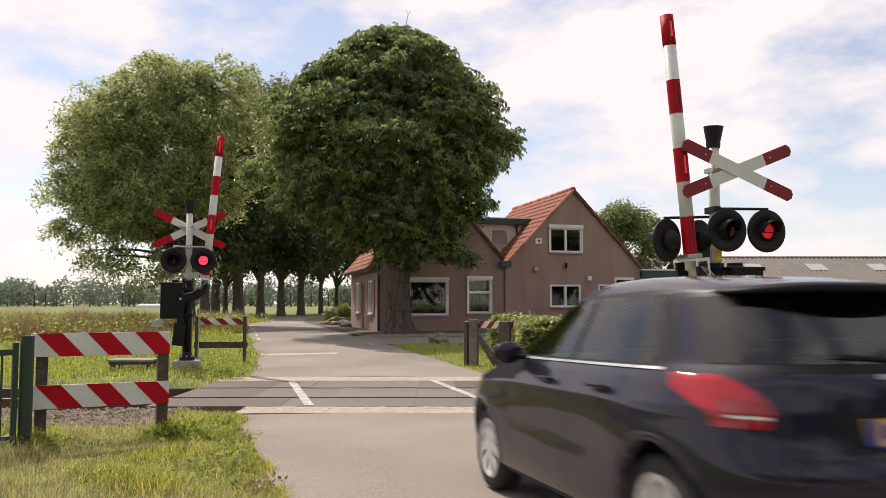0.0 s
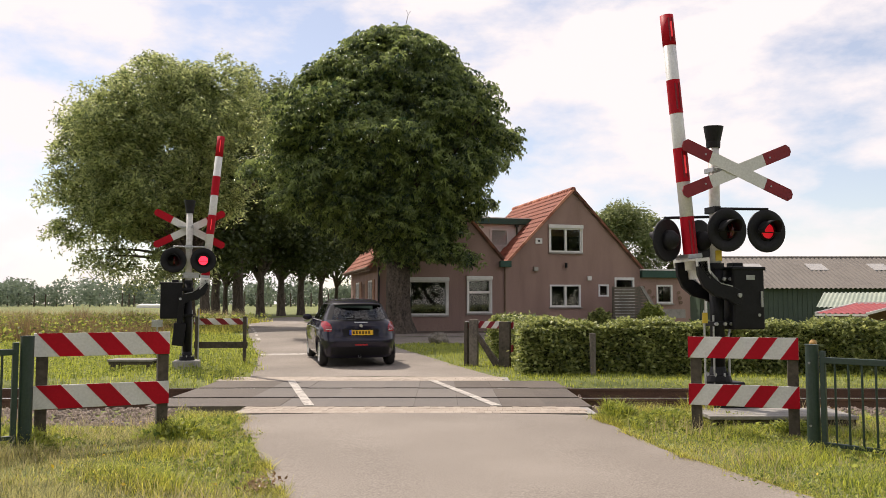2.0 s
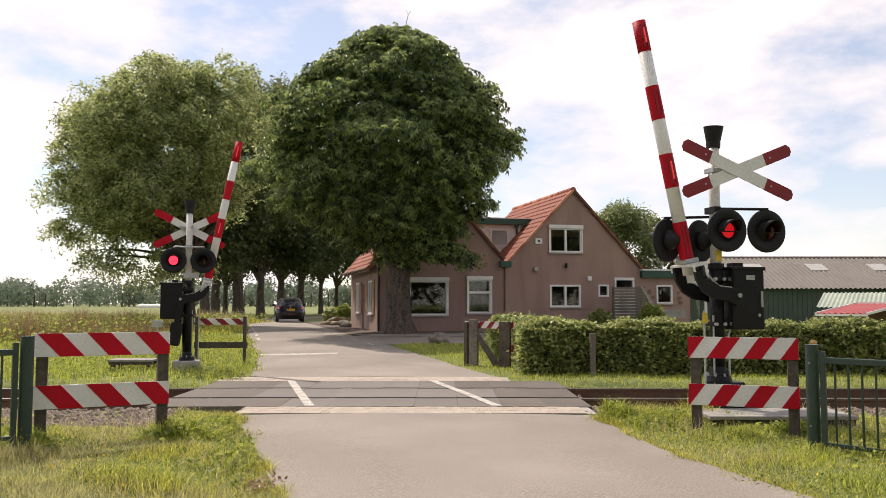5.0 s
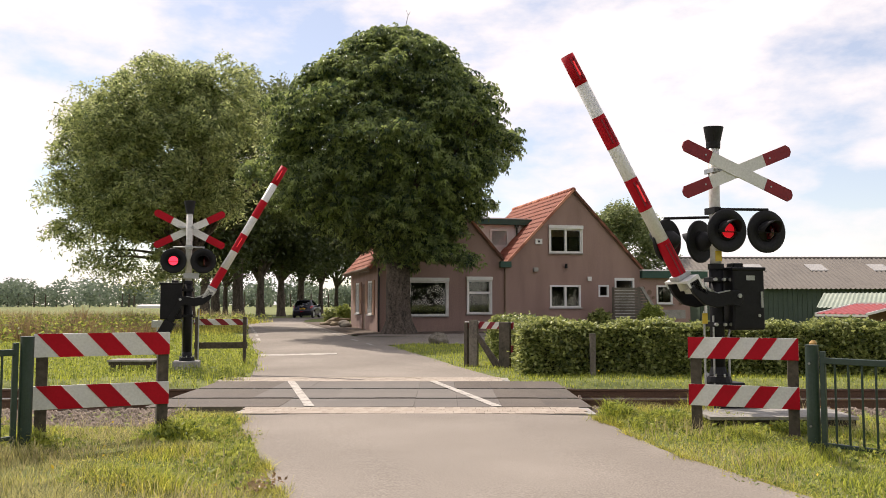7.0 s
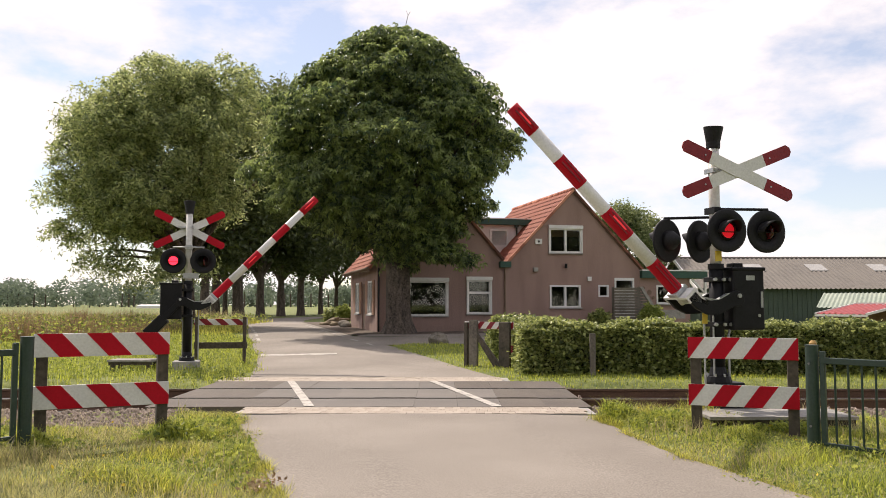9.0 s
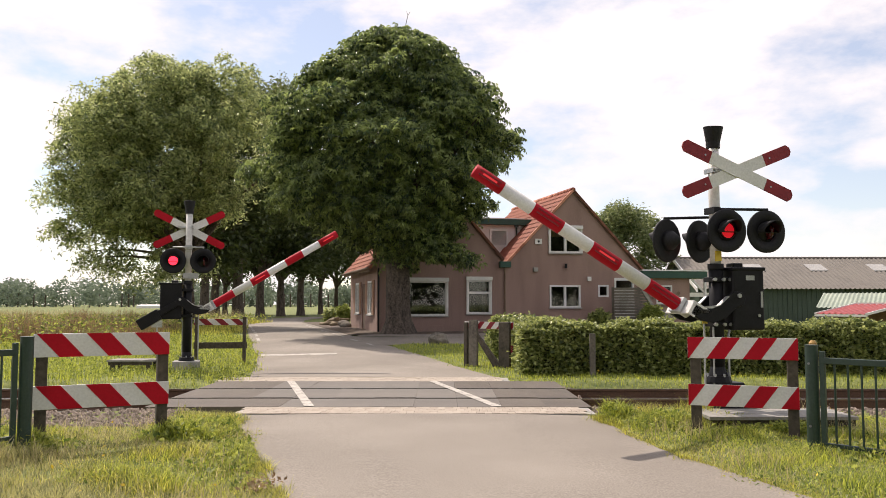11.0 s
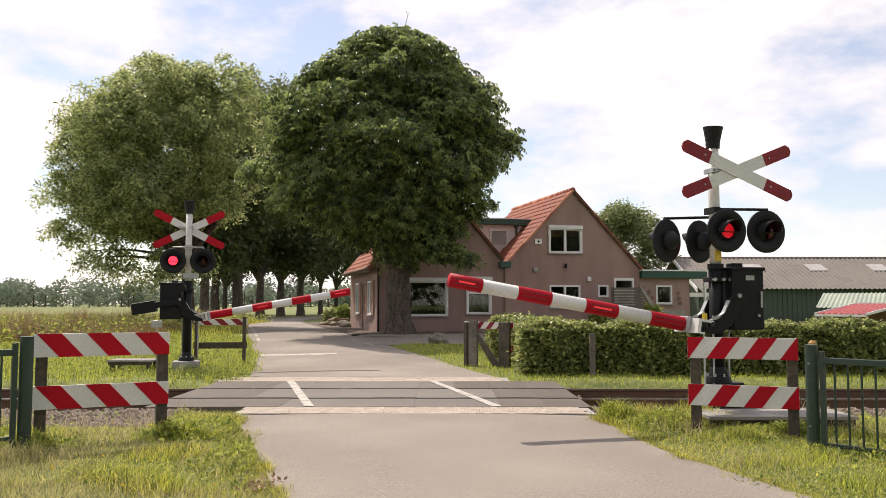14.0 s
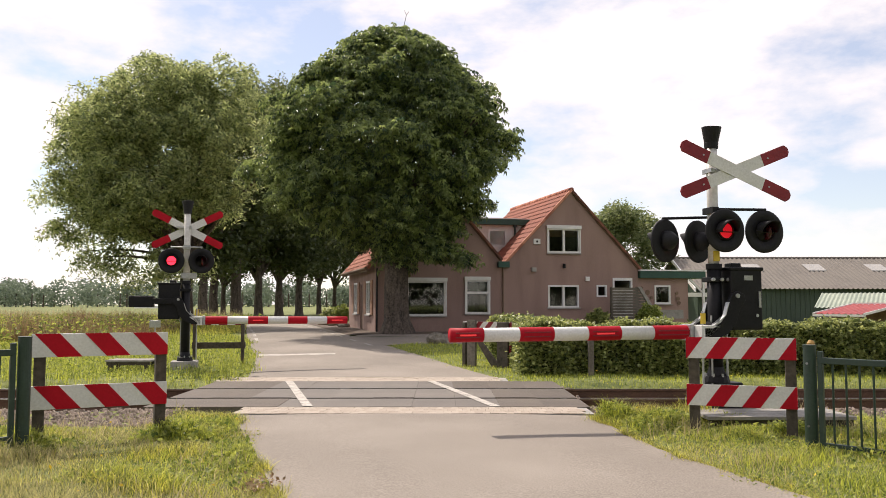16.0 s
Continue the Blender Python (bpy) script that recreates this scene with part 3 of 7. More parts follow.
def boom_arm(signal, weighted, end):
    """The half barrier on its pivot: striped pole, two curved side arms, counterweights. Points along local -x when down."""
    px, pz = 0.145, 1.545
    boom = part("boom", Geo().tube((-0.36, 0, -0.45), (-end, 0, -0.45), 0.085, 0.08, 20), WHITE_PAINT, signal, "red and white striped barrier pole", m=pose(px, 0, pz), smooth=False)
    for p in boom.data.polygons:
        p.use_smooth = len(p.vertices) == 4
    for i in range(4):
        a, b = -0.60 - i * 0.87 + (0.09 if i == 0 else 0), -1.03 - i * 0.87 if i < 3 else -end - 0.004
        ra, rb = 0.085 + (a + 0.47) / 3.2 * 0.005, 0.085 + (b + 0.47) / 3.2 * 0.005
        part("red_band", Geo().tube((a, 0, -0.45), (b, 0, -0.45), ra + 0.003, rb + 0.003, 20, caps=(i == 3)), RED_PAINT, boom, smooth=True)
        g = Geo()
        for z in (-0.425, -0.475):
            g.box(b + 0.05, a - 0.05, -ra - 0.008, -ra + 0.02, z - 0.008, z + 0.008)
        part("groove", g, DARK_SHADE_RED, boom)
        if i in (1, 3):
            for side in (-1, 1):
                part("boom_lamp", Geo().box(b + 0.10, a - 0.10, side * (ra + 0.002) - 0.008, side * (ra + 0.002) + 0.008, -0.460, -0.440), BOOM_GLOW, boom, "small glowing red boom lamp")
    for y in (-0.24, 0.24):
        path = [(0.10, 0.02), (0.02, 0.06), (-0.06, 0.03), (-0.12, -0.08), (-0.17, -0.24), (-0.24, -0.33), (-0.34, -0.388), (-0.465, -0.388), (-0.465, -0.53), (-0.30, -0.53), (-0.14, -0.47), (-0.02, -0.34), (0.04, -0.16), (0.12, -0.06)]
        part("side_arm", Geo().prism(path, "y", y - 0.03, y + 0.03), BLACK_PAINT, boom, "curved black barrier arm", bevel=0.008)
        # pale steel strip put in for the highlight along the arm's edge
        part("arm_highlight", Geo().prism([(-0.125, -0.08), (-0.175, -0.24), (-0.245, -0.33), (-0.34, -0.372), (-0.34, -0.362), (-0.235, -0.315), (-0.162, -0.235), (-0.112, -0.078)], "y", y - 0.034, y + 0.034), GREY_STEEL, boom)
        part("pivot_bolt", Geo().tube((0, y - 0.05, 0), (0, y + 0.05, 0), 0.028, n=12), GREY_STEEL, boom)
    clamp = Geo().box(-0.50, -0.24, -0.27, 0.27, -0.385, -0.365).box(-0.50, -0.47, -0.27, 0.27, -0.545, -0.385)
    for y in (-0.27, 0.252):
        clamp.box(-0.47, -0.40, y, y + 0.018, -0.545, -0.385).add([(-0.40, y, -0.385), (-0.24, y, -0.385), (-0.40, y, -0.50), (-0.40, y + 0.018, -0.385), (-0.24, y + 0.018, -0.385), (-0.40, y + 0.018, -0.50)],
                                                                  [(0, 1, 2), (3, 5, 4), (0, 3, 4, 1), (1, 4, 5, 2), (2, 5, 3, 0)])
    part("clamp", clamp, WHITE_PAINT, boom, "white painted open clamp frame")
    part("clamp_strap", Geo().box(-0.56, -0.503, -0.11, 0.11, -0.55, -0.35), GREY_STEEL, boom, bevel=0.01)
    for y in (-0.24, 0.24) if weighted else ():
        part("counterweight_arm", Geo().box(0.05, 0.52, y - 0.025, y + 0.025, -0.10, 0.02), BLACK_PAINT, boom, bevel=0.006)
    if weighted:
        part("counterweight", Geo().box(0.52, 1.0, -0.27, 0.27, -0.17, 0.07), BLACK_PAINT, boom, "black cast counterweight", bevel=0.015)
    BOOMS.append((boom, px, pz))


def signal(m, label, front, plinth):
    s = thing("crossing_signal", label, "crossing signal", m, "crossing signals with barriers")
    part("foundation", Geo().box(-0.28, 0.28, -0.26, 0.26, -0.35, 0.06 if front else plinth - 0.08), CONCRETE, s, "concrete footing block", bevel=0.02)
    if front:
        part("base_box", Geo().box(-0.09, 0.28, -0.16, 0.16, 0.02, plinth - 0.08), BLACK_PAINT, s, "black base box", bevel=0.02)
    part("base_flange", Geo().tube((0, 0, plinth - 0.08), (0, 0, plinth), 0.17, 0.15, 16).tube((0, 0, plinth), (0, 0, plinth + 0.12), 0.12, 0.085, 16), BLACK_PAINT, s, bevel=0.006)
    bolt = Geo().tube((0, 0, -0.01), (0, 0, 0.03), 0.014, n=6).mesh("anchor_bolt", GREY_STEEL)
    for i in range(8):
        a = i * math.pi / 4
        part("anchor_bolt", bolt, GREY_STEEL, s, m=pose(0.14 * math.cos(a), 0.14 * math.sin(a), plinth))
    part("lower_post", Geo().tube((0, 0, plinth + 0.1), (0, 0, 1.92), 0.088, n=24), BLACK_PAINT, s, "black painted lower post", smooth=True)
    part("post", Geo().tube((0, 0, 1.90), (0, 0, 3.46), 0.068, n=24), POST_WHITE, s, "white painted steel post", smooth=True)
    part("post_ring", Geo().tube((0, 0, 1.88), (0, 0, 1.95), 0.098, n=24), BLACK_PAINT, s, smooth=False)
    # bell housing on top
    part("bell", Geo().tube((0, 0, 3.42), (0, 0, 3.50), 0.085, 0.09, 20).tube((0, 0, 3.49), (0, -0.015, 3.70), 0.085, 0.125, 20), LAMP_BLACK, s, "black bell hood", bevel=0.006)
    # crossed boards
    for k, tilt in enumerate((-21.8, 21.8) if front else (-27, 27)):
        arm = part("cross_arm", Geo().prism([(-0.83, -0.03), (-0.79, -0.078), (0.79, -0.078), (0.83, -0.03), (0.83, 0.03), (0.79, 0.078), (-0.79, 0.078), (-0.83, 0.03)], "y", -0.006, 0.006),
                   WHITE_PAINT, s, "white crossed board with red ends", m=pose(0.25 if front else 0.0, -0.14 - 0.014 * k, 3.12 if front else 3.09) @ pose(0, 0, 0, 0, tilt))
        for e in (-1, 1):
            out = [(0.42 * e, -0.0785), (0.79 * e, -0.0785), (0.832 * e, -0.03), (0.832 * e, 0.03), (0.79 * e, 0.0785), (0.42 * e, 0.0785)]
            # near board ends: their shade is put into the colour
            part("red_end", Geo().prism(out, "y", -0.010, 0.010), DARK_SHADE_RED if front else RED_PAINT, arm, "red reflective board end, the near ones darkened for shade")
            part("bolt", Geo().tube((0.50 * e, -0.016, 0.0), (0.50 * e, -0.004, 0.0), 0.012, n=8), GREY_STEEL, arm)
    part("cross_bracket", Geo().box(-0.08, 0.24, -0.12, -0.07, 3.11, 3.15).box(-0.085, -0.05, -0.12, 0.09, 3.10, 3.16), GREY_STEEL, s, bevel=0.004)
    # lamps
    if front:
        part("lamp_bar", Geo().tube((-0.02, -0.13, 2.63), (0.66, -0.16, 2.64), 0.018, n=10).tube((0.1, -0.13, 2.63), (0.1, -0.13, 2.5), 0.016, n=8).tube((0.64, -0.15, 2.64), (0.64, -0.13, 2.5), 0.016, n=8).box(-0.09, 0.0, -0.14, 0.09, 2.58, 2.66), BLACK_PAINT, s)
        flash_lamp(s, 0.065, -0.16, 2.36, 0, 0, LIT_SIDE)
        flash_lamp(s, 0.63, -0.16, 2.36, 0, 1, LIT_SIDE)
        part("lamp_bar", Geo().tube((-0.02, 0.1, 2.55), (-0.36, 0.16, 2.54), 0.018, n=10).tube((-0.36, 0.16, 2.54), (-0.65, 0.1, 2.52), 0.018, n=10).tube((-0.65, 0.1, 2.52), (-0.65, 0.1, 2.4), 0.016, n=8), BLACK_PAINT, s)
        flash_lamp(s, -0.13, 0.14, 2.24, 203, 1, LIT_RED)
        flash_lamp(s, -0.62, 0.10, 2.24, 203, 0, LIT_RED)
    else:
        part("lamp_bar", Geo().tube((-0.33, 0.12, 2.68), (0.33, 0.12, 2.68), 0.018, n=10).tube((-0.31, 0.12, 2.68), (-0.31, 0.12, 2.5), 0.015, n=8).tube((0.31, 0.12, 2.68), (0.31, 0.12, 2.5), 0.015, n=8).box(-0.08, 0.08, 0.0, 0.13, 2.64, 2.72), GREY_STEEL, s)
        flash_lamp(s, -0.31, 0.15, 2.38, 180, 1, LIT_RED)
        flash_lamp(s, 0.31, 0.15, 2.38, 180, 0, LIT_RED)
    if not front:
        part("small_plate", Geo().box(-0.22, 0.10, 0.09, 0.10, 2.0, 2.12), GREY_STEEL, s, "small blank grey plate")
    # drive unit
    part("drive_box", Geo().box(0.12, 0.56, -0.19, 0.19, 1.12, 1.90), BLACK_PAINT, s, "black barrier drive cabinet", bevel=0.02)
    part("drive_lid", Geo().box(0.10, 0.58, -0.20, 0.20, 1.86, 1.905).box(0.2, 0.34, -0.08, 0.08, 1.90, 1.96), BLACK_PAINT, s, bevel=0.012)
    part("maker_plate", Geo().box(0.30, 0.42, -0.197, -0.19, 1.74, 1.80), GREY_STEEL, s)
    part("latch", Geo().box(0.50, 0.53, -0.205, -0.19, 1.4, 1.6).tube((0.47, -0.2, 1.3), (0.47, -0.21, 1.3), 0.02, n=10), GREY_STEEL, s)
    bolt = Geo().tube((0, -0.03, 0), (0, 0.01, 0), 0.022, n=8).mesh("clamp_bolt", GREY_STEEL)
    for z in (1.19, 1.75):
        part("mount_plate", Geo().box(-0.11, 0.16, -0.11, 0.11, z - 0.03, z + 0.03), BLACK_PAINT, s, bevel=0.008)
        for x in (-0.09, 0.03, 0.12):
            part("clamp_bolt", bolt, GREY_STEEL, s, m=pose(x, -0.11, z))
    part("cable_pipe", Geo().tube((0.1, -0.09, 0.35), (0.1, -0.09, 1.05), 0.016, n=8).tube((0.1, -0.09, 1.05), (0.16, -0.05, 1.16), 0.016, n=8).tube((-0.09, -0.06, 0.2), (-0.09, -0.06, 1.3), 0.012, n=8), GREY_STEEL, s)
    part("tag_pole", Geo().tube((-0.23, -0.08, -0.1), (-0.23, -0.08, 1.36), 0.013, n=8), GREY_STEEL, s, "thin grey pole with a tag")
    part("tag", Geo().box(-0.265, -0.195, -0.10, -0.094, 1.20, 1.33), YELLOW, s, "small yellow tag")
    part("sticker", Geo().box(-0.04, 0.04, -0.075, -0.055, 1.98, 2.11), YELLOW, s, "yellow sticker on the post")
    boom_arm(s, not front, 3.60 if front else 3.665)
    return s


# ---- fences ----
def striped_barrier(m, lean, label, back=False, wide=1.23, step=0.377, shift=0.17):
    """Two posts with two striped boards; the boards' faces look to local -y."""
    t = thing("striped_barrier", label, "barrier fence", m, "striped barriers at the crossing")
    for x in (0.05, wide - 0.06):
        part("post", Geo().box(x - 0.055, x + (0.02 if back else 0.055), 0.02, 0.14, -0.25, 1.06 if not back else 1.1), TIMBER, t, "weathered square timber post", bevel=0.008)
    high = 0.15 if back else 0.235
    for z in (0.34, 0.90) if back else (0.32, 0.84):
        w, h = step / 2, high
        board = part("board", Geo().box(-0.03, wide, 0.0, 0.018, z, z + high), WHITE_PAINT, t, "board with diagonal red and white stripes", bevel=0.003)
        if back and z > 0.5:
            for i in range(4):
                xs = clip_x([(0.02 + i * step, z), (0.02 + w + i * step, z), (0.19 + w + i * step, z + h), (0.19 + i * step, z + h)], -0.029, wide - 0.001)
                if len(xs) > 2:
                    part("red_stripe", Geo().prism(xs, "y", 0.017, 0.021), DARK_SHADE_RED, board)
        elif back:
            part("board_back", Geo().box(-0.03, wide, 0.0185, 0.03, z, z + 0.15), TIMBER, t, "bare weathered board back")
        for i in range(-1, 6):
            x = shift + (i - 1) * step
            xs = [(x, z), (x + w, z), (x + w + lean * h * (0.72 if lean > 0 else 0.91), z + h), (x + lean * h * (0.72 if lean > 0 else 0.91), z + h)]
            xs = clip_x(xs, -0.029, wide - 0.001)
            if len(xs) > 2:
                part("red_stripe", Geo().prism(xs, "y", -0.004, 0.001), RED_PAINT, board)
    return t


def field_gate(m):
    """Old planks and a brace before a striped board, at the end of the hedge."""
    t = thing("field_gate", "old braced timber gate with a darkened striped top board", "gate", m)
    part("thin_post", Geo().box(-0.03, 0.06, -0.06, 0.04, -0.2, 1.02), TIMBER, t, bevel=0.01)
    part("wide_post", Geo().box(0.12, 0.36, -0.07, 0.0, -0.2, 1.08), TIMBER_MID, t, "weathered grey plank post", bevel=0.012)
    part("dark_post", Geo().box(0.98, 1.28, -0.07, 0.0, -0.2, 1.04), TIMBER, t, "dark plank post", bevel=0.012)
    part("brace", Geo().prism([(0.36, 0.78), (0.36, 0.62), (0.84, 0.0), (1.02, 0.0), (0.98, 0.12)], "y", -0.06, -0.005), TIMBER, t, "weathered diagonal brace", bevel=0.008)
    for z, cut in ((0.88, (0.02, 1.34)), (0.36, None)):
        if cut:
            board = part("board", Geo().box(-0.06, 1.34, 0.01, 0.03, z, z + 0.16), POST_WHITE, t, "red and white striped board darkened for shade", bevel=0.003)
            for i in range(5):
                xs = clip_x([(-0.04 + i * 0.30, z), (0.10 + i * 0.30, z), (0.24 + i * 0.30, z + 0.16), (0.10 + i * 0.30, z + 0.16)], -0.058, 1.338)
                # the darker red puts the board's shade into its stripes
                part("red_stripe", Geo().prism(xs, "y", 0.006, 0.011), DARK_SHADE_RED, board)
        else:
            part("board_stub", Geo().box(-0.06, -0.031, 0.01, 0.03, z, z + 0.16), DARK_SHADE_RED, t)
            part("board_stub", Geo().box(1.281, 1.34, -0.02, 0.0, z, z + 0.16), DARK_SHADE_RED, t)


def clip_x(poly, lo, hi):
    """Cuts a polygon of (x, z) to a range of x."""
    for bound, sign in ((lo, 1), (hi, -1)):
        out = []
        for (x0, z0), (x1, z1) in zip(poly, poly[1:] + poly[:1]):
            in0, in1 = sign * (x0 - bound) >= 0, sign * (x1 - bound) >= 0
            if in0:
                out.append((x0, z0))
            if in0 != in1:
                k = (bound - x0) / (x1 - x0)
                out.append((bound, z0 + (z1 - z0) * k))
        poly = out
        if not poly:
            return []
    return poly


def railing(m, length, label):
    """Steel railing along local +x from a stout post."""
    t = thing("railing", label, "railing", m, "green steel railings")
    part("end_post", Geo().tube((0, 0, -0.3), (0, 0, 1.03), 0.062, n=20).tube((0, 0, 1.03), (0, 0, 1.04), 0.066, n=20), GREEN_STEEL, t, "stout round green post", smooth=False)
    part("flat_post", Geo().box(0.08, 0.13, -0.02, 0.02, -0.2, 0.98), GREEN_STEEL, t, bevel=0.004)
    g = Geo()
    for z in (0.25, 0.86):
        for y in (-0.064, 0.02):
            g.tube((0.0, -0.07, z), (0.0, -0.06, z), 0.012, n=8)
    part("bolts", g, GREY_STEEL, t)
    part("top_rail", Geo().box(0.1, length, -0.022, 0.022, 0.86, 0.92), GREEN_STEEL, t, bevel=0.006)
    part("bottom_rail", Geo().box(0.1, length, -0.022, 0.022, 0.06, 0.10), GREEN_STEEL, t, bevel=0.006)
    me = Geo().tube((0, 0, 0.10), (0, 0, 0.86), 0.011, n=10, caps=False).mesh("bar", GREEN_STEEL, True)
    x = 0.22
    while x < length - 0.05:
        part("bar", me, GREEN_STEEL, t, m=pose(x, 0, 0))
        x += 0.125
    part("far_post", Geo().tube((length, 0, -0.3), (length, 0, 1.0), 0.05, n=16), GREEN_STEEL, t)


def platform(m, w, d, h, label):
    t = thing("service_platform", label, "platform", m, "service platforms beside the signals")
    n = max(3, int(d / 0.145))
    for i in range(n):
        part("plank", Geo().box(0, w, i * d / n + 0.006, (i + 1) * d / n - 0.006, h - 0.04, h), TIMBER_GREY, t, bevel=0.004)
    for x in (0.06, w - 0.14):
        for y in (0.05, d - 0.13):
            part("leg", Geo().box(x, x + 0.08, y, y + 0.08, -0.3, h - 0.04), TIMBER, t)
    part("bearer", Geo().box(0.02, w - 0.02, 0.04, 0.10, h - 0.11, h - 0.041), TIMBER, t)


def toward(x0, y0, x1, y1, z=0.0):
    """A pose at the first point whose local x looks at the second."""
    return pose(x0, y0, z, 0, 0, math.degrees(math.atan2(y1 - y0, x1 - x0)))


track()
crossing()
marks()
signal(pose(3.45, 10.35, 0.0, 0, 0, ALPHA), "near crossing signal with raised striped barrier, crossed boards and four lamps", True, 0.55)
signal(pose(-5.56, 17.9, 0.0, 0, 0, 180 + ALPHA), "far crossing signal seen from behind with striped barrier", False, 0.30)
striped_barrier(toward(2.77, 9.22, 3.86, 8.80), 1, "red and white striped barrier on grey timber posts", wide=1.11)
striped_barrier(toward(-4.05, 8.22, -2.89, 8.79, 0.07), -1, "red and white striped barrier on dark timber posts", wide=1.27, step=0.46, shift=0.21)
striped_barrier(toward(-4.75, 19.9, -6.0, 19.75, 0.04), 1, "weathered striped barrier seen from behind", back=True)
field_gate(toward(0.55, 19.25, 1.62, 18.35, 0.0))
railing(toward(3.645, 8.15, 4.7, 6.95), 3.2, "dark green steel railing behind the striped barrier")
railing(toward(-4.02, 7.97, -5.0, 7.0, 0.09), 2.6, "dark green steel railing at the grassy verge")
platform(pose(3.05, 9.45, 0), 1.7, 0.75, 0.16, "low grey plank platform on the ballast")
platform(pose(-7.05, 17.3, 0), 0.95, 0.6, 0.27, "low grey plank platform on short legs")
marker = thing("marker_post", "short ochre-topped marker pole", "marker post", pose(3.93, 8.75, 0))
part("pole", Geo().tube((0, 0, -0.2), (0, 0, 0.95), 0.028, n=12), TIMBER, marker)
part("cap", Geo().tube((0, 0, 0.95), (0, 0, 1.03), 0.04, n=12).tube((0, 0, 1.03), (0, 0, 1.06), 0.04, 0.02, n=12), OCHRE, marker, "ochre cap")


# ---- farmhouse ----
HOUSE = pose(-2.72, 34.0, 0.0, 0, 0, ALPHA)


def window(parent, x0, x1, z0, z1, kind="single", box=False, side=False, sill=True, depth=0.09):
    """A window set in a wall whose face is local y = 0 (or x = 0 on the side wall), with frame, panes and a dim room behind."""
    m = pose(0, 0, 0, 0, 0, -90) if side else pose(0, 0, 0)
    w = 0.075
    g = Geo()
    f = -0.03
    g.box(x0, x0 + w, f, depth, z0, z1).box(x1 - w, x1, f, depth, z0, z1).box(x0 + w, x1 - w, f, depth, z1 - w, z1).box(x0 + w, x1 - w, f, depth, z0, z0 + w)
    frame_ = part("window_frame", g, WINDOW_WHITE, parent, "white painted window frame", m=m)
    if kind == "double":
        xm = (x0 + x1) / 2
        part("mullion", Geo().box(xm - 0.05, xm + 0.05, f, depth, z0 + w, z1 - w), WINDOW_WHITE, frame_)
        panes = [(x0 + w, xm - 0.05, z0 + w, z1 - w), (xm + 0.05, x1 - w, z0 + w, z1 - w)]
    elif kind == "transom":
        zm = z0 + (z1 - z0) * 0.62
        part("transom", Geo().box(x0 + w, x1 - w, f, depth, zm - 0.05, zm + 0.05), WINDOW_WHITE, frame_)
        panes = [(x0 + w, x1 - w, z0 + w, zm - 0.05), (x0 + w, x1 - w, zm + 0.05, z1 - w)]
    else:
        panes = [(x0 + w, x1 - w, z0 + w, z1 - w)]
    for a, b, c, d in panes:
        part("pane", Geo().box(a, b, 0.03, 0.036, c, d), GLASS, frame_, "clear window glass").visible_shadow = False
    if box:
        part("shutter_box", Geo().box(x0 - 0.06, x1 + 0.06, f - 0.08, 0.0, z1 - 0.02, z1 + 0.14), WINDOW_WHITE, frame_, "white roller shutter box", bevel=0.01)
        for a in (x0 - 0.04, x1 - 0.02):
            part("shutter_guide", Geo().box(a, a + 0.06, f - 0.03, f + 0.005, z0, z1 - 0.02), WINDOW_WHITE, frame_)
    if sill:
        part("sill", Geo().box(x0 - 0.05, x1 + 0.05, -0.09, -0.002, z0 - 0.06, z0), CONCRETE, frame_, bevel=0.006)
    return panes


def wall_with_holes(outline_top, x0, x1, z0, holes, thick, axis_side=False):
    """A wall in strips between holes (x0, x1, z0, z1); outline_top(x) gives its top edge."""
    g = Geo()
    xs = sorted({x0, x1, *[h[0] for h in holes], *[h[1] for h in holes], *[p for p in KINKS if x0 < p < x1]})
    for a, b in zip(xs, xs[1:]):
        mid, cuts = (a + b) / 2, [z0]
        for h in sorted(holes, key=lambda h: h[2]):
            if h[0] - 1e-6 <= a and b <= h[1] + 1e-6:
                cuts += [h[2], h[3]]
        cuts.append(None)
        for lo, hi in zip(cuts[::2], cuts[1::2]):
            ta, tb = (outline_top(a), outline_top(b)) if hi is None else (hi, hi)
            put = (lambda x, y, z: (y, -x, z)) if axis_side else (lambda x, y, z: (x, y, z))
            g.add([put(*p) for p in ((a, 0, lo), (b, 0, lo), (b, 0, tb), (a, 0, ta), (a, thick, lo), (b, thick, lo), (b, thick, tb), (a, thick, ta))],
                  [(0, 1, 2, 3), (5, 4, 7, 6), (0, 4, 5, 1), (3, 2, 6, 7), (0, 3, 7, 4), (1, 5, 6, 2)])
    me = g.mesh("wall", RENDER_WALL)
    b = bmesh.new()
    b.from_mesh(me)
    bmesh.ops.remove_doubles(b, verts=b.verts, dist=1e-4)
    b.to_mesh(me)
    b.free()
    return me


KINKS = [2.78, 5.55, 8.76]
RIDGE_L, RIDGE_R, EAVE = 6.35, 6.38, 3.2


def gable_top(x):
    if x <= 5.55:
        return EAVE + (RIDGE_L - EAVE) * (1 - abs(x - 2.78) / 2.78)
    return 3.05 + (RIDGE_R - 3.05) * max(0.0, 1 - abs(x - 8.76) / 3.21)


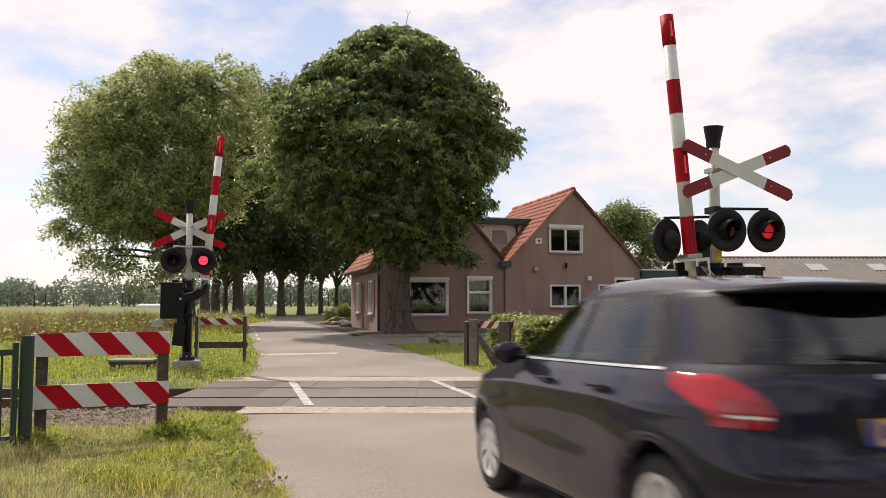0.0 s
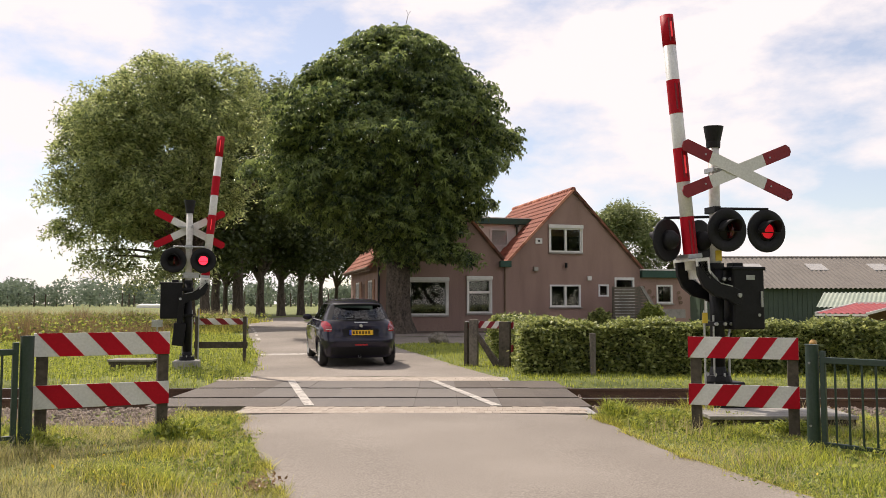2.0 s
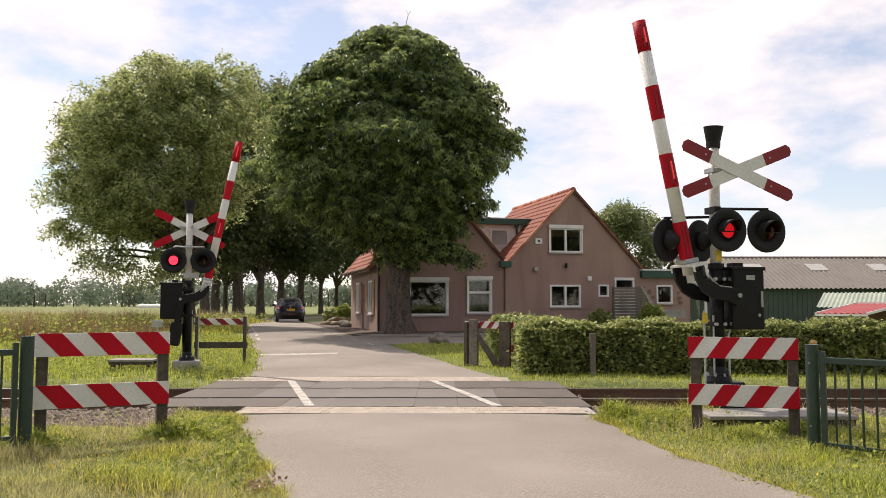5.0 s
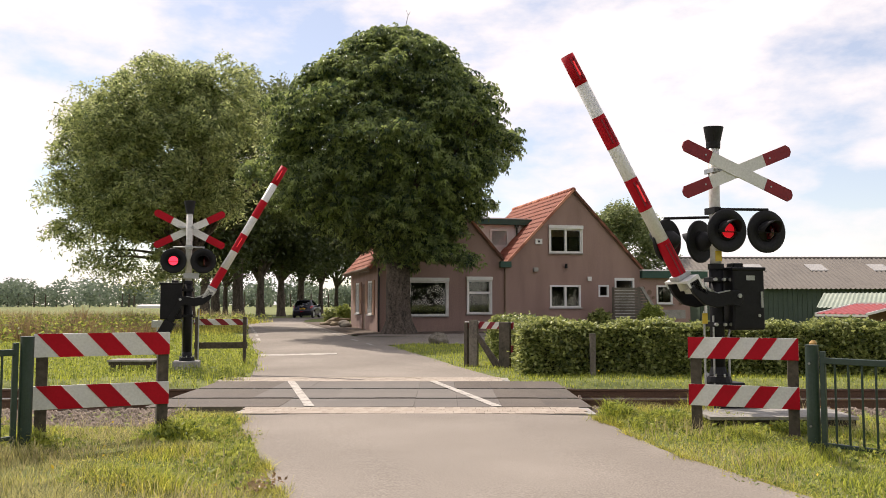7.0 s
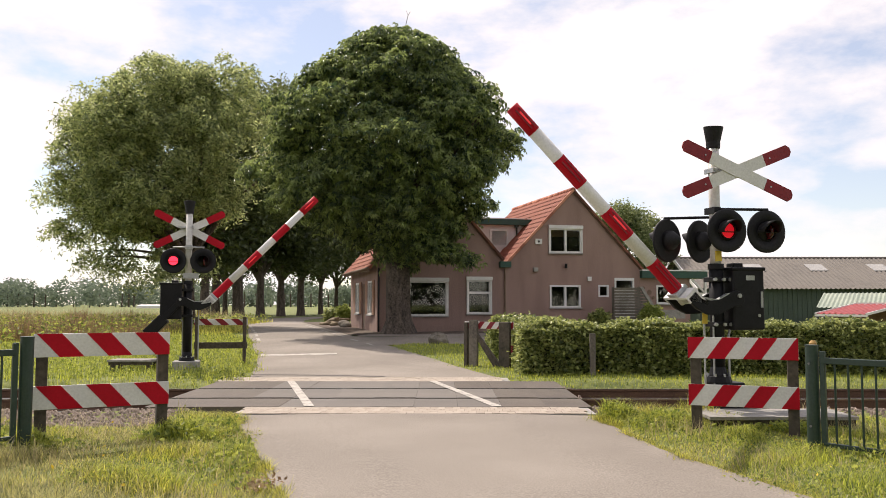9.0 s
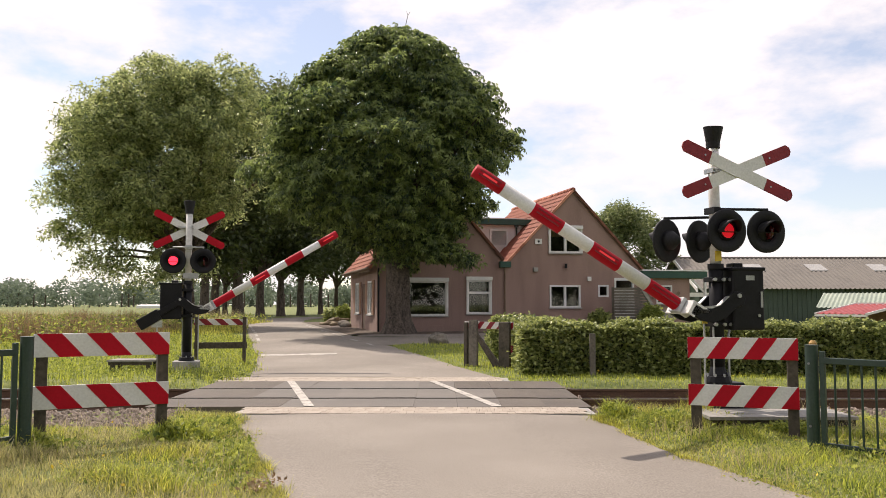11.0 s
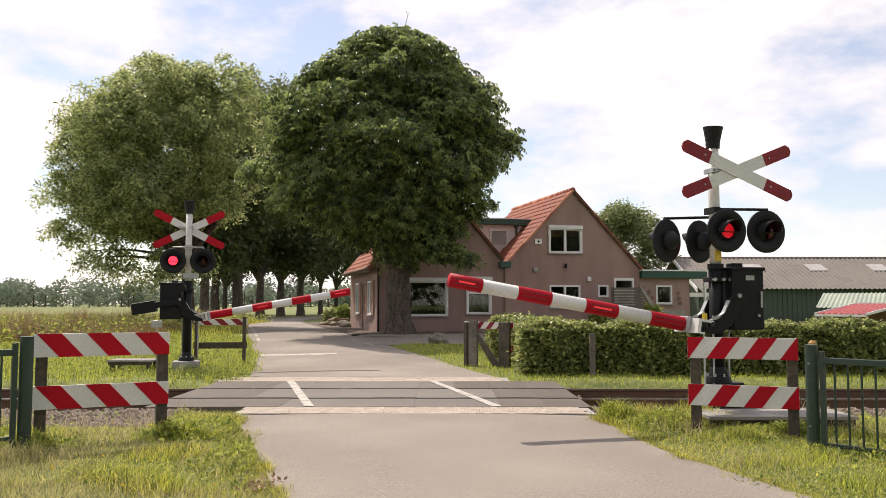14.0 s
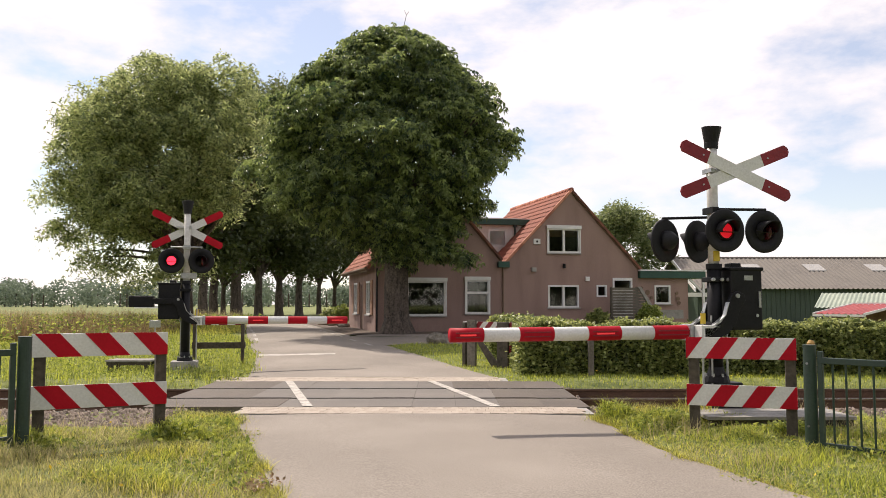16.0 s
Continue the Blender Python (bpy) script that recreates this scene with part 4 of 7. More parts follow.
def tile_roof(house, ridge_x, ridge_z, eave_x, eave_z, y0, y1):
    """One roof slope of rows of pantiles, as one slope part with its tiles."""
    run, rise = eave_x - ridge_x, eave_z - ridge_z
    length = math.hypot(run, rise)
    slope = part("roof", Geo().add([(ridge_x, y0, ridge_z), (ridge_x, y1, ridge_z), (eave_x, y1, eave_z), (eave_x, y0, eave_z),
                                    (ridge_x, y0, ridge_z - 0.12), (ridge_x, y1, ridge_z - 0.12), (eave_x, y1, eave_z - 0.12), (eave_x, y0, eave_z - 0.12)],
                                   [(0, 1, 2, 3), (4, 5, 6, 7), (0, 1, 5, 4), (2, 3, 7, 6), (0, 3, 7, 4), (1, 2, 6, 5)]), FENCE_BROWN, house, "roof slope with orange clay tiles")
    g, k = Geo(), 8
    dx, dz = run / length, rise / length
    nx, nz = (-dz, dx) if -dz * run > 0 else (dz, -dx)
    if nz < 0:
        nx, nz = -nx, -nz
    rows, cols = int(length / 0.31), int((y1 - y0) / 0.25)
    for i in range(rows):
        a, b = i * length / rows, (i + 1) * length / rows + 0.05
        for j in range(cols):
            ya = y0 + (y1 - y0) * j / cols
            w = (y1 - y0) / cols
            verts = []
            for d, lift in ((a, 0.012), (b, 0.045)):
                for q in range(5):
                    h = lift + 0.035 * math.sin(q / 4 * math.pi) + 0.004 * random.random()
                    verts.append((ridge_x + dx * d + nx * h, ya + w * q / 4, ridge_z + dz * d + nz * h))
            g.add(verts, [(q, q + 1, 6 + q, 5 + q) for q in range(4)])
    me = cloud_mesh("tiles", g.v, g.f, ROOF_TILE)
    tagged(part("tiles", me, ROOF_TILE, slope, "rows of orange clay pantiles"), kind="stuff")
    # verge tiles down the gable edge; right-hand slopes take a copy darkened for shade
    me = Geo().box(-0.01, 0.305, -0.07, 0.03, -0.05, 0.05).mesh("verge_tile", ROOF_TILE if run < 0 else SHADED_TILE)
    ang = math.degrees(math.atan2(-dz, dx))
    n = int(length / 0.30)
    for i in range(n):
        part("verge_tile", me, ROOF_TILE, slope, m=pose(ridge_x + dx * i * length / n, y0, ridge_z + dz * i * length / n, 0, ang, 0))
    return slope


def farmhouse():
    h = thing("farmhouse", "pink-brown rendered farmhouse with two orange tiled gables", "house", HOUSE)
    front = [(1.32, 3.0, 0.96, 2.42), (3.88, 4.93, 1.04, 2.48), (7.63, 9.15, 3.70, 4.78), (7.63, 9.08, 1.30, 2.28), (9.93, 10.43, 1.76, 2.30), (10.78, 11.62, 0.32, 2.55)]
    part("front_wall", wall_with_holes(gable_top, 0, 11.97, -0.4, front, 0.3), RENDER_WALL, h, "pink-brown rendered gable wall")
    side = [(-2.35, -1.15, 1.0, 2.45), (-6.05, -4.75, 1.0, 2.45), (-4.1, -3.25, 0.3, 2.35)]
    part("side_wall", wall_with_holes(lambda x: EAVE, -7.6, -0.3, -0.4, [(a, b, c, d) for a, b, c, d in side], 0.3, True), RENDER_WALL, h, "pink-brown rendered side wall")
    part("rear_wall", Geo().box(0, 11.97, 7.6, 7.9, -0.4, 3.05).box(11.67, 11.97, 0.3, 7.6, -0.4, 3.0), RENDER_WALL, h)
    part("floor", Geo().box(0.3, 11.67, 0.3, 7.6, 0.1, 0.2).box(0.3, 11.67, 0.3, 7.6, 2.75, 2.85), FENCE_BROWN, h)
    # inner walls behind the panes, the rooms' shade put into their colour
    part("inner_wall", Geo().box(0.3, 11.67, 3.6, 3.7, 0.2, 2.75).box(5.5, 5.6, 0.3, 7.6, 0.2, 2.75).box(7.4, 10.2, 2.2, 2.3, 2.85, 4.6), DIM_INDOORS, h)
    window(h, *front[0], box=True)
    window(h, *front[1], kind="transom", box=True)
    window(h, *front[2], kind="double", box=True)
    window(h, *front[3], kind="double")
    window(h, *front[4], sill=False)
    for a, b, c, d in side[:2]:
        window(h, a, b, c, d, side=True, kind="double")
    for y in (0.62, 2.37, 4.26, 6.07):
        part("shutter", Geo().box(-0.055, -0.005, y, y + 0.48, 0.98, 2.47), SHUTTER, h, "orange-brown window shutter", bevel=0.008)
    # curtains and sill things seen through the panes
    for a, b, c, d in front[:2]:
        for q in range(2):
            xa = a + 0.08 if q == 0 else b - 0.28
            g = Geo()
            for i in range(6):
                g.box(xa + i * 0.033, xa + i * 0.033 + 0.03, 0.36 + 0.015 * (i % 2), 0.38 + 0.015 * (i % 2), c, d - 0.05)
            part("curtain", g, DIM_INDOORS, h)
    door = part("door", Geo().box(10.80, 11.60, 0.06, 0.11, 0.3, 2.1), WINDOW_WHITE, h, "white back door", bevel=0.01)
    part("door_frame", Geo().box(10.72, 10.80, -0.03, 0.12, 0.3, 2.62).box(11.60, 11.68, -0.03, 0.12, 0.3, 2.62).box(10.80, 11.60, -0.03, 0.12, 2.5, 2.62).box(10.80, 11.60, -0.02, 0.12, 2.1, 2.18), WINDOW_WHITE, h)
    part("fanlight", Geo().box(10.8, 11.6, 0.04, 0.05, 2.18, 2.5), GLASS, h)
    part("door_pane", Geo().box(10.98, 11.42, 0.05, 0.058, 1.1, 1.95), GLASS, door)
    part("side_door", Geo().box(0.05, 0.1, 3.25, 4.1, 0.3, 2.35), FENCE_BROWN, h, "brown side door")
    tile_roof(h, 2.78, RIDGE_L + 0.12, -0.35, EAVE - 0.28, -0.06, 7.95)
    tile_roof(h, 2.78, RIDGE_L + 0.12, 5.50, EAVE + 0.15, -0.06, 7.95)
    tile_roof(h, 8.76, RIDGE_R + 0.12, 5.60, 3.20, -0.06, 7.95)
    tile_roof(h, 8.76, RIDGE_R + 0.12, 12.22, 2.86, -0.06, 7.95)
    me = Geo().tube((0, 0, 0), (0, 0.36, 0), 0.11, 0.12, 10).mesh("ridge_tile", ROOF_TILE, True)
    for rx, rz in ((2.78, RIDGE_L + 0.13), (8.76, RIDGE_R + 0.13)):
        for i in range(23):
            part("ridge_tile", me, ROOF_TILE, h, m=pose(rx, -0.1 + i * 0.35, rz))
    # flat dormer between the gables
    d = part("dormer", Geo().box(4.3, 7.7, 2.3, 6.2, 3.6, 5.1), PLASTER, h, "pale flat-roofed dormer")
    part("dormer_fascia", Geo().box(4.05, 7.9, 2.05, 6.4, 5.1, 5.36), FASCIA_GREEN, d, "green fascia board", bevel=0.01)
    part("dormer_edge", Geo().box(4.03, 7.92, 2.03, 6.42, 5.36, 5.40), WINDOW_WHITE, d)
    fr = part("dormer_window", Geo().box(5.62, 5.70, 2.24, 2.3, 4.08, 4.90).box(6.42, 6.50, 2.24, 2.3, 4.08, 4.90).box(5.70, 6.42, 2.24, 2.3, 4.82, 4.90).box(5.70, 6.42, 2.24, 2.3, 4.08, 4.16), WINDOW_WHITE, d, "small white dormer window")
    part("pane", Geo().box(5.70, 6.42, 2.275, 2.285, 4.16, 4.82), GLASS, fr)
    part("dormer_pipe", Geo().tube((6.9, 2.2, 3.9), (6.9, 2.2, 5.1), 0.04, n=10).box(6.82, 6.98, 2.12, 2.28, 5.0, 5.15), GREEN_STEEL, d)
    # gutters, pipes, fittings
    part("hopper", Geo().box(5.30, 5.80, -0.22, -0.02, 3.02, 3.28), FASCIA_GREEN, h, "green rainwater hopper", bevel=0.01)
    part("downpipe", Geo().tube((5.55, -0.07, -0.1), (5.55, -0.07, 3.05), 0.04, n=10), FENCE_BROWN, h, "brown downpipe")
    part("downpipe", Geo().tube((0.05, -0.06, -0.1), (0.05, -0.06, 2.95), 0.035, n=10), BLACK_PAINT, h, "dark downpipe")
    part("gutter", Geo().tube((-0.40, -0.1, 2.93), (-0.40, 8.0, 2.93), 0.06, n=10), FENCE_BROWN, h, "brown eaves gutter")
    part("vent_box", Geo().box(6.96, 7.28, -0.06, -0.002, 4.06, 4.30), WINDOW_WHITE, h, "white wall vent", bevel=0.01)
    part("vent_hole", Geo().tube((7.12, -0.066, 4.18), (7.12, -0.05, 4.18), 0.05, n=12), LAMP_BLACK, h)
    part("wall_light", Geo().box(6.86, 7.06, -0.14, -0.002, 2.86, 3.04), CONCRETE, h, "small grey wall light", bevel=0.01)
    part("wall_lamp", Geo().tube((8.37, -0.10, 3.03), (8.37, -0.10, 3.22), 0.06, n=10).box(8.34, 8.40, -0.1, -0.002, 3.08, 3.14), BLACK_PAINT, h, "dark wall lamp")
    part("wall_box", Geo().box(9.40, 9.58, -0.10, -0.002, 2.47, 2.66), WINDOW_WHITE, h, "white alarm box", bevel=0.01)
    part("plinth", Geo().box(0.0, 11.97, -0.03, -0.002, -0.3, 0.55), RENDER_WALL, h)


def extension():
    """The flat-roofed side wing of the farmhouse."""
    e = thing("side_wing", "low flat-roofed rendered wing with a green fascia", "house extension", HOUSE @ pose(11.98, 0, 0))
    hole = [(0.80, 1.60, 1.46, 2.30)]
    part("front_wall", wall_with_holes(lambda x: 2.62, 0, 2.5, -0.4, hole, 0.25), RENDER_WALL, e)
    part("end_wall", Geo().box(2.25, 2.5, 0.25, 6, -0.4, 2.62).box(0, 2.25, 5.8, 6, -0.4, 2.62), RENDER_WALL, e)
    part("inner_wall", Geo().box(0, 2.25, 2, 2.1, 0.1, 2.6), DIM_INDOORS, e)
    window(e, *hole[0])
    part("flat_roof", Geo().box(0.0, 3.3, -0.22, 6.3, 2.62, 2.94), FASCIA_GREEN, e, "green roof edge", bevel=0.01)
    part("roof_trim", Geo().box(0.0, 3.34, -0.25, 6.34, 2.94, 3.0), WINDOW_WHITE, e, "white roof trim")
    part("porch_post", Geo().box(3.18, 3.28, -0.15, -0.05, -0.3, 2.62), WINDOW_WHITE, e)
    part("porch_brace", Geo().prism([(2.5, 2.55), (2.58, 2.62), (3.2, 2.02), (3.2, 1.92)], "y", -0.13, -0.07), WINDOW_WHITE, e)
    for x, z, r in ((0.12, 2.15, 0.10), (0.42, 1.98, 0.12), (0.62, 1.75, 0.07), (1.95, 1.7, 0.10), (2.0, 1.5, 0.09), (1.9, 1.95, 0.08)):
        part("wall_ornament", Geo().tube((x, -0.06, z), (x, -0.002, z), r, r * 0.8, n=9), FENCE_BROWN, e, "small brown wall ornament")
    bench = thing("garden_screen", "weathered grey-brown louvred timber garden screen with sloping rail", "garden screen", HOUSE @ pose(10.0, -1.4, 0.2))
    for i in range(13):
        part("slat", Geo().box(0.0, 1.25, 0.0, 0.05, 0.35 + i * 0.125, 0.455 + i * 0.125), TIMBER_MID, bench)
    for x in (0.0, 1.2):
        part("post", Geo().box(x - 0.04, x + 0.05, 0.05, 0.12, -0.2, 1.98), TIMBER_MID, bench)
    part("sloping_rail", Geo().prism([(1.2, 2.0), (1.36, 2.0), (2.05, 0.95), (1.9, 0.9)], "y", -0.05, 0.03), TIMBER_GREY, bench, "sloping pale handrail", bevel=0.006)
    for i in range(8):
        part("step_board", Geo().box(1.25, 1.36 + 0.082 * i, 0.0, 0.05, 1.80 - i * 0.125, 1.90 - i * 0.125), TIMBER_MID, bench)
    part("low_rail", Geo().box(1.9, 3.4, 0.0, 0.06, 0.62, 1.0), TIMBER_GREY, bench)


def barn():
    b = thing("barn", "long green-clad barn with a weathered corrugated roof", "barn", pose(15.6, 50.5, 0.0))
    ridge_y, ridge_z, eave_z, x1 = 5.0, 4.55, 2.45, 36.0
    part("wall", Geo().box(0.3, x1, 0.2, 0.35, -0.4, eave_z).add([(0.3, 0.2, -0.4), (0.3, 10, -0.4), (0.3, 10, eave_z), (0.3, 5, ridge_z - 0.1), (0.3, 0.2, eave_z)], [(0, 1, 2, 3, 4)]), BARN_GREEN, b, "green ribbed cladding")
    g = Geo()
    for i in range(120):
        g.box(0.3 + i * 0.3, 0.38 + i * 0.3, 0.17, 0.2, -0.3, eave_z)
    part("ribs", g, BARN_GREEN, b)
    ys, verts, nx, faces = 9, [], 720, []
    for j in range(ys + 1):
        t = j / ys
        for i in range(nx + 1):
            x = i * x1 / nx
            verts.append((x, -0.25 + (ridge_y + 0.25) * t, eave_z - 0.08 + (ridge_z - eave_z + 0.08) * t + 0.03 * math.sin(x * 2 * math.pi / 0.3) + 0.02 * (1 - (t * ys) % 1)))
    for j in range(ys):
        faces += [(j * (nx + 1) + i, j * (nx + 1) + i + 1, (j + 1) * (nx + 1) + i + 1, (j + 1) * (nx + 1) + i) for i in range(nx)]
    part("roof", cloud_mesh("roof", verts, faces, BARN_ROOF, True), BARN_ROOF, b, "weathered grey-brown corrugated roof")
    part("rear_roof", Geo().add([(0, ridge_y, ridge_z), (x1, ridge_y, ridge_z), (x1, 10.2, eave_z), (0, 10.2, eave_z)], [(0, 1, 2, 3)]), BARN_ROOF, b)
    part("ridge_cap", Geo().tube((-0.05, ridge_y, ridge_z + 0.02), (x1, ridge_y, ridge_z + 0.02), 0.09, n=8), BARN_ROOF, b)
    part("barge_board", Geo().prism([(-0.3, eave_z - 0.25), (-0.3, eave_z - 0.02), (ridge_y, ridge_z + 0.08), (ridge_y, ridge_z - 0.15)], "x", -0.06, 0.02), WINDOW_WHITE, b, "white barge board")
    for i, x in enumerate((4.2, 8.3, 12.4, 16.5)):
        k0, k1 = 0.55, 0.76
        up = lambda t: (-0.25 + (ridge_y + 0.25) * t, eave_z - 0.08 + (ridge_z - eave_z + 0.08) * t + 0.07)
        (ya, za), (yb, zb) = up(k0), up(k1)
        part("roof_light", Geo().add([(x, ya, za), (x + 1.15, ya, za), (x + 1.15, yb, zb), (x, yb, zb), (x, ya, za - 0.05), (x + 1.15, ya, za - 0.05), (x + 1.15, yb, zb - 0.05), (x, yb, zb - 0.05)],
                                     [(0, 1, 2, 3), (0, 1, 5, 4), (2, 3, 7, 6), (0, 3, 7, 4), (1, 2, 6, 5)]), BARN_SHEET, b, "pale translucent roof sheet")
    part("shed_fascia", Geo().box(-1.5, 1.2, -0.4, -0.2, 1.9, 2.15), WINDOW_WHITE, b)


def garden_shelters():
    def corrugated(w, d, z0, z1, pitch=0.15, amp=0.018):
        n = int(w / pitch * 6)
        verts = [(i * w / n, d * t, z0 + (z1 - z0) * t + amp * math.sin(i * w / n * 2 * math.pi / pitch)) for t in (0, 0.5, 1) for i in range(n + 1)]
        return verts, [(j * (n + 1) + i, j * (n + 1) + i + 1, (j + 1) * (n + 1) + i + 1, (j + 1) * (n + 1) + i) for j in range(2) for i in range(n)]

    a = thing("garden_shed", "open garden shelter with a pale green corrugated roof", "shed", pose(13.63, 30.0, 0.1, 0, 0, -30.4))
    v, f = corrugated(9, 2.78, 1.22, 1.78)
    part("roof", cloud_mesh("roof", v, f, PALE_GREEN, True), PALE_GREEN, a, "pale green corrugated roof")
    part("back_wall", Geo().box(0.3, 9, 1.9, 2.0, -0.3, 1.5), FENCE_BROWN, a)
    for x in (0.4, 2.4, 4.4, 6.4, 8.4):
        part("post", Geo().box(x, x + 0.1, 0.2, 0.3, -0.3, 1.24), TIMBER, a)
    b = thing("garden_shed", "small garden shelter with a red ribbed roof and white edge", "shed", toward(10.73, 23.6, 11.52, 22.3, 0.1))
    v, f = corrugated(1.5, 1.9, 1.07, 1.34, 0.18)
    part("roof", cloud_mesh("roof", v, f, RED_SHEET, True), RED_SHEET, b, "red ribbed roof sheet")
    part("roof_edge", Geo().box(-0.03, 1.53, -0.05, 0.0, 1.0, 1.06), WINDOW_WHITE, b, "white roof edge")
    for x in (-0.03, 1.5):
        part("barge_board", Geo().prism([(-0.05, 1.03), (-0.05, 1.10), (1.95, 1.385), (1.95, 1.315)], "x", x, x + 0.03), WINDOW_WHITE, b, "white barge board")
    part("ridge_trim", Geo().box(0.0, 1.5, 1.9, 1.94, 1.30, 1.39), WINDOW_WHITE, b)
    for x in (0.05, 1.38):
        for y in (0.08, 1.75):
            part("post", Geo().box(x, x + 0.07, y, y + 0.07, -0.3, 1.05 + 0.14 * y), TIMBER_GREY, b)
    part("side_panel", Geo().box(0.15, 1.35, 1.70, 1.74, -0.2, 1.2), FENCE_BROWN, b)


# ---- plants ----
def leaf_quads(points, size, rng, droop=0.3, aspect=0.55):
    """Leaves at points: each two triangles folded along the midrib, turned at random."""
    n = len(points)
    size = size * (0.65 + 0.7 * rng.random(n))
    axis = rng.normal(size=(n, 3))
    axis[:, 2] = axis[:, 2] * 0.6 - droop
    axis /= np.linalg.norm(axis, axis=1)[:, None]
    up = rng.normal(size=(n, 3)) * 0.7
    up[:, 2] += 0.8
    side = np.cross(axis, up)
    side /= np.linalg.norm(side, axis=1)[:, None] + 1e-9
    nor = np.cross(side, axis)
    a, s = axis * size[:, None], side * (size * aspect)[:, None]
    fold = nor * (size * 0.12)[:, None]
    v = np.stack([points, points + a * 0.45 + s * 0.5 + fold, points + a, points + a * 0.45 - s * 0.5 + fold], 1).reshape(-1, 3)
    k = 4 * np.arange(n)[:, None]
    f = np.concatenate([k + np.array([[0, 1, 2]]), k + np.array([[0, 2, 3]])], 1).reshape(-1, 3)
    return v, f


def crown_points(rng, blobs, clusters, per, spread, fill=0.35):
    """Leaf points: clusters spread over the outer part of several lobes (x, y, z, rx, ry, rz)."""
    vol = np.array([b[3] * b[4] * b[5] for b in blobs]) ** 0.67
    pick = rng.choice(len(blobs), clusters, p=vol / vol.sum())
    B = np.array(blobs)[pick]
    d = rng.normal(size=(clusters, 3))
    d /= np.linalg.norm(d, axis=1)[:, None]
    r = (fill + (1 - fill) * rng.random(clusters) ** 0.5) * (0.9 + 0.16 * rng.random(clusters))
    centre = B[:, :3] + d * B[:, 3:] * r[:, None]
    sp = spread * (0.6 + 0.8 * rng.random(clusters))
    off = np.clip(rng.normal(size=(clusters, per, 3)), -1.7, 1.7) * sp[:, None, None] * np.array([1, 1, 0.55])
    off[..., 2] -= 0.35 * (off[..., 0] ** 2 + off[..., 1] ** 2) / np.maximum(sp[:, None], 0.1)
    return (centre[:, None] + off).reshape(-1, 3), centre


def tree(name, label, x, y, z, trunk_r, fork, blobs, clusters, per, spread, leaf, material, seed, bark=BARK, limbs=14, droop=0.3, lean=0.0, aspect=0.55, limb_r=0.26):
    """Tapered trunk, limbs that reach into the crown, and a crown of many leaves."""
    rng = np.random.default_rng(seed)
    t = thing(name, label, "tree", pose(x, y, z))
    g, n = Geo(), 16
    rings = []
    for k in range(9):
        q = k / 8
        r = trunk_r * (1.0 - 0.35 * q) * (1 + 0.45 * max(0, 0.18 - q) / 0.18)
        rings.append([((r * (1 + 0.10 * math.sin(3 * a + k) + 0.05 * rng.random())) * math.cos(a) + lean * q * fork, r * math.sin(a) * (1 + 0.06 * rng.random()), -0.3 + (fork + 0.3) * q) for a in [2 * math.pi * i / n for i in range(n)]])
    g.loft(rings)
    part("trunk", g, bark, t, "tapered rough-barked trunk", smooth=True)
    pts, centres = crown_points(rng, blobs, clusters, per, spread)
    top = Vector((lean * fork, 0, fork))
    low = centres[centres[:, 2] < np.quantile(centres[:, 2], 0.7)]
    reach = low[rng.choice(len(low), limbs, replace=False)]
    for c in reach:
        g = Geo()
        c = Vector(c)
        start = Vector((lean * fork, 0, fork * (0.78 + 0.2 * rng.random())))
        mid = start.lerp(c, 0.5) + Vector((0, 0, 0.12 * (c - start).length))
        r = trunk_r * (limb_r + 0.18 * rng.random())
        prev, pr = start, r
        for s in range(1, 7):
            q = s / 6
            p = start.lerp(mid, q).lerp(mid.lerp(c, q), q)
            g.tube(prev, p, pr, r * (1 - 0.85 * q), 8, caps=False)
            prev, pr = p, r * (1 - 0.85 * q)
        part("limb", g, bark, t, smooth=True)
    v, f = leaf_quads(pts, leaf, rng, droop, aspect)
    part("crown", cloud_mesh("crown", v, f, material), material, t, "leafy crown")
    return t


def lumps(rng, cx, cy, cz, rx, ry, rz, n, size):
    """Lobes of a broad crown about a centre."""
    out = [(cx, cy, cz, rx * 0.8, ry * 0.8, rz * 0.8)]
    for _ in range(n):
        d = rng.normal(size=3)
        d /= np.linalg.norm(d)
        s = size * (0.55 + 0.9 * rng.random())
        j = 0.91 + 0.16 * rng.random()
        out.append((cx + d[0] * (rx - s * 0.75) * j, cy + d[1] * (ry - s * 0.75) * j, cz + d[2] * (rz - s * 0.7) * j, s, s, s * 0.8))
    return out


# chestnut crown: height over the foot, reach to -x and to +x
CROWN = [(2.9, -0.2, 0.9), (3.5, -1.0, 1.9), (4.0, -2.2, 2.75), (4.45, -3.4, 3.1), (5.1, -5.0, 3.6), (5.8, -5.25, 4.0), (6.5, -5.3, 4.75), (7.8, -5.5, 4.8), (8.7, -5.0, 4.55),
         (9.3, -4.55, 4.3), (9.8, -4.1, 3.9), (10.4, -3.6, 3.6), (10.9, -3.1, 3.2), (11.4, -2.5, 2.5), (11.8, -1.7, 1.7), (12.05, -0.9, 0.9)]


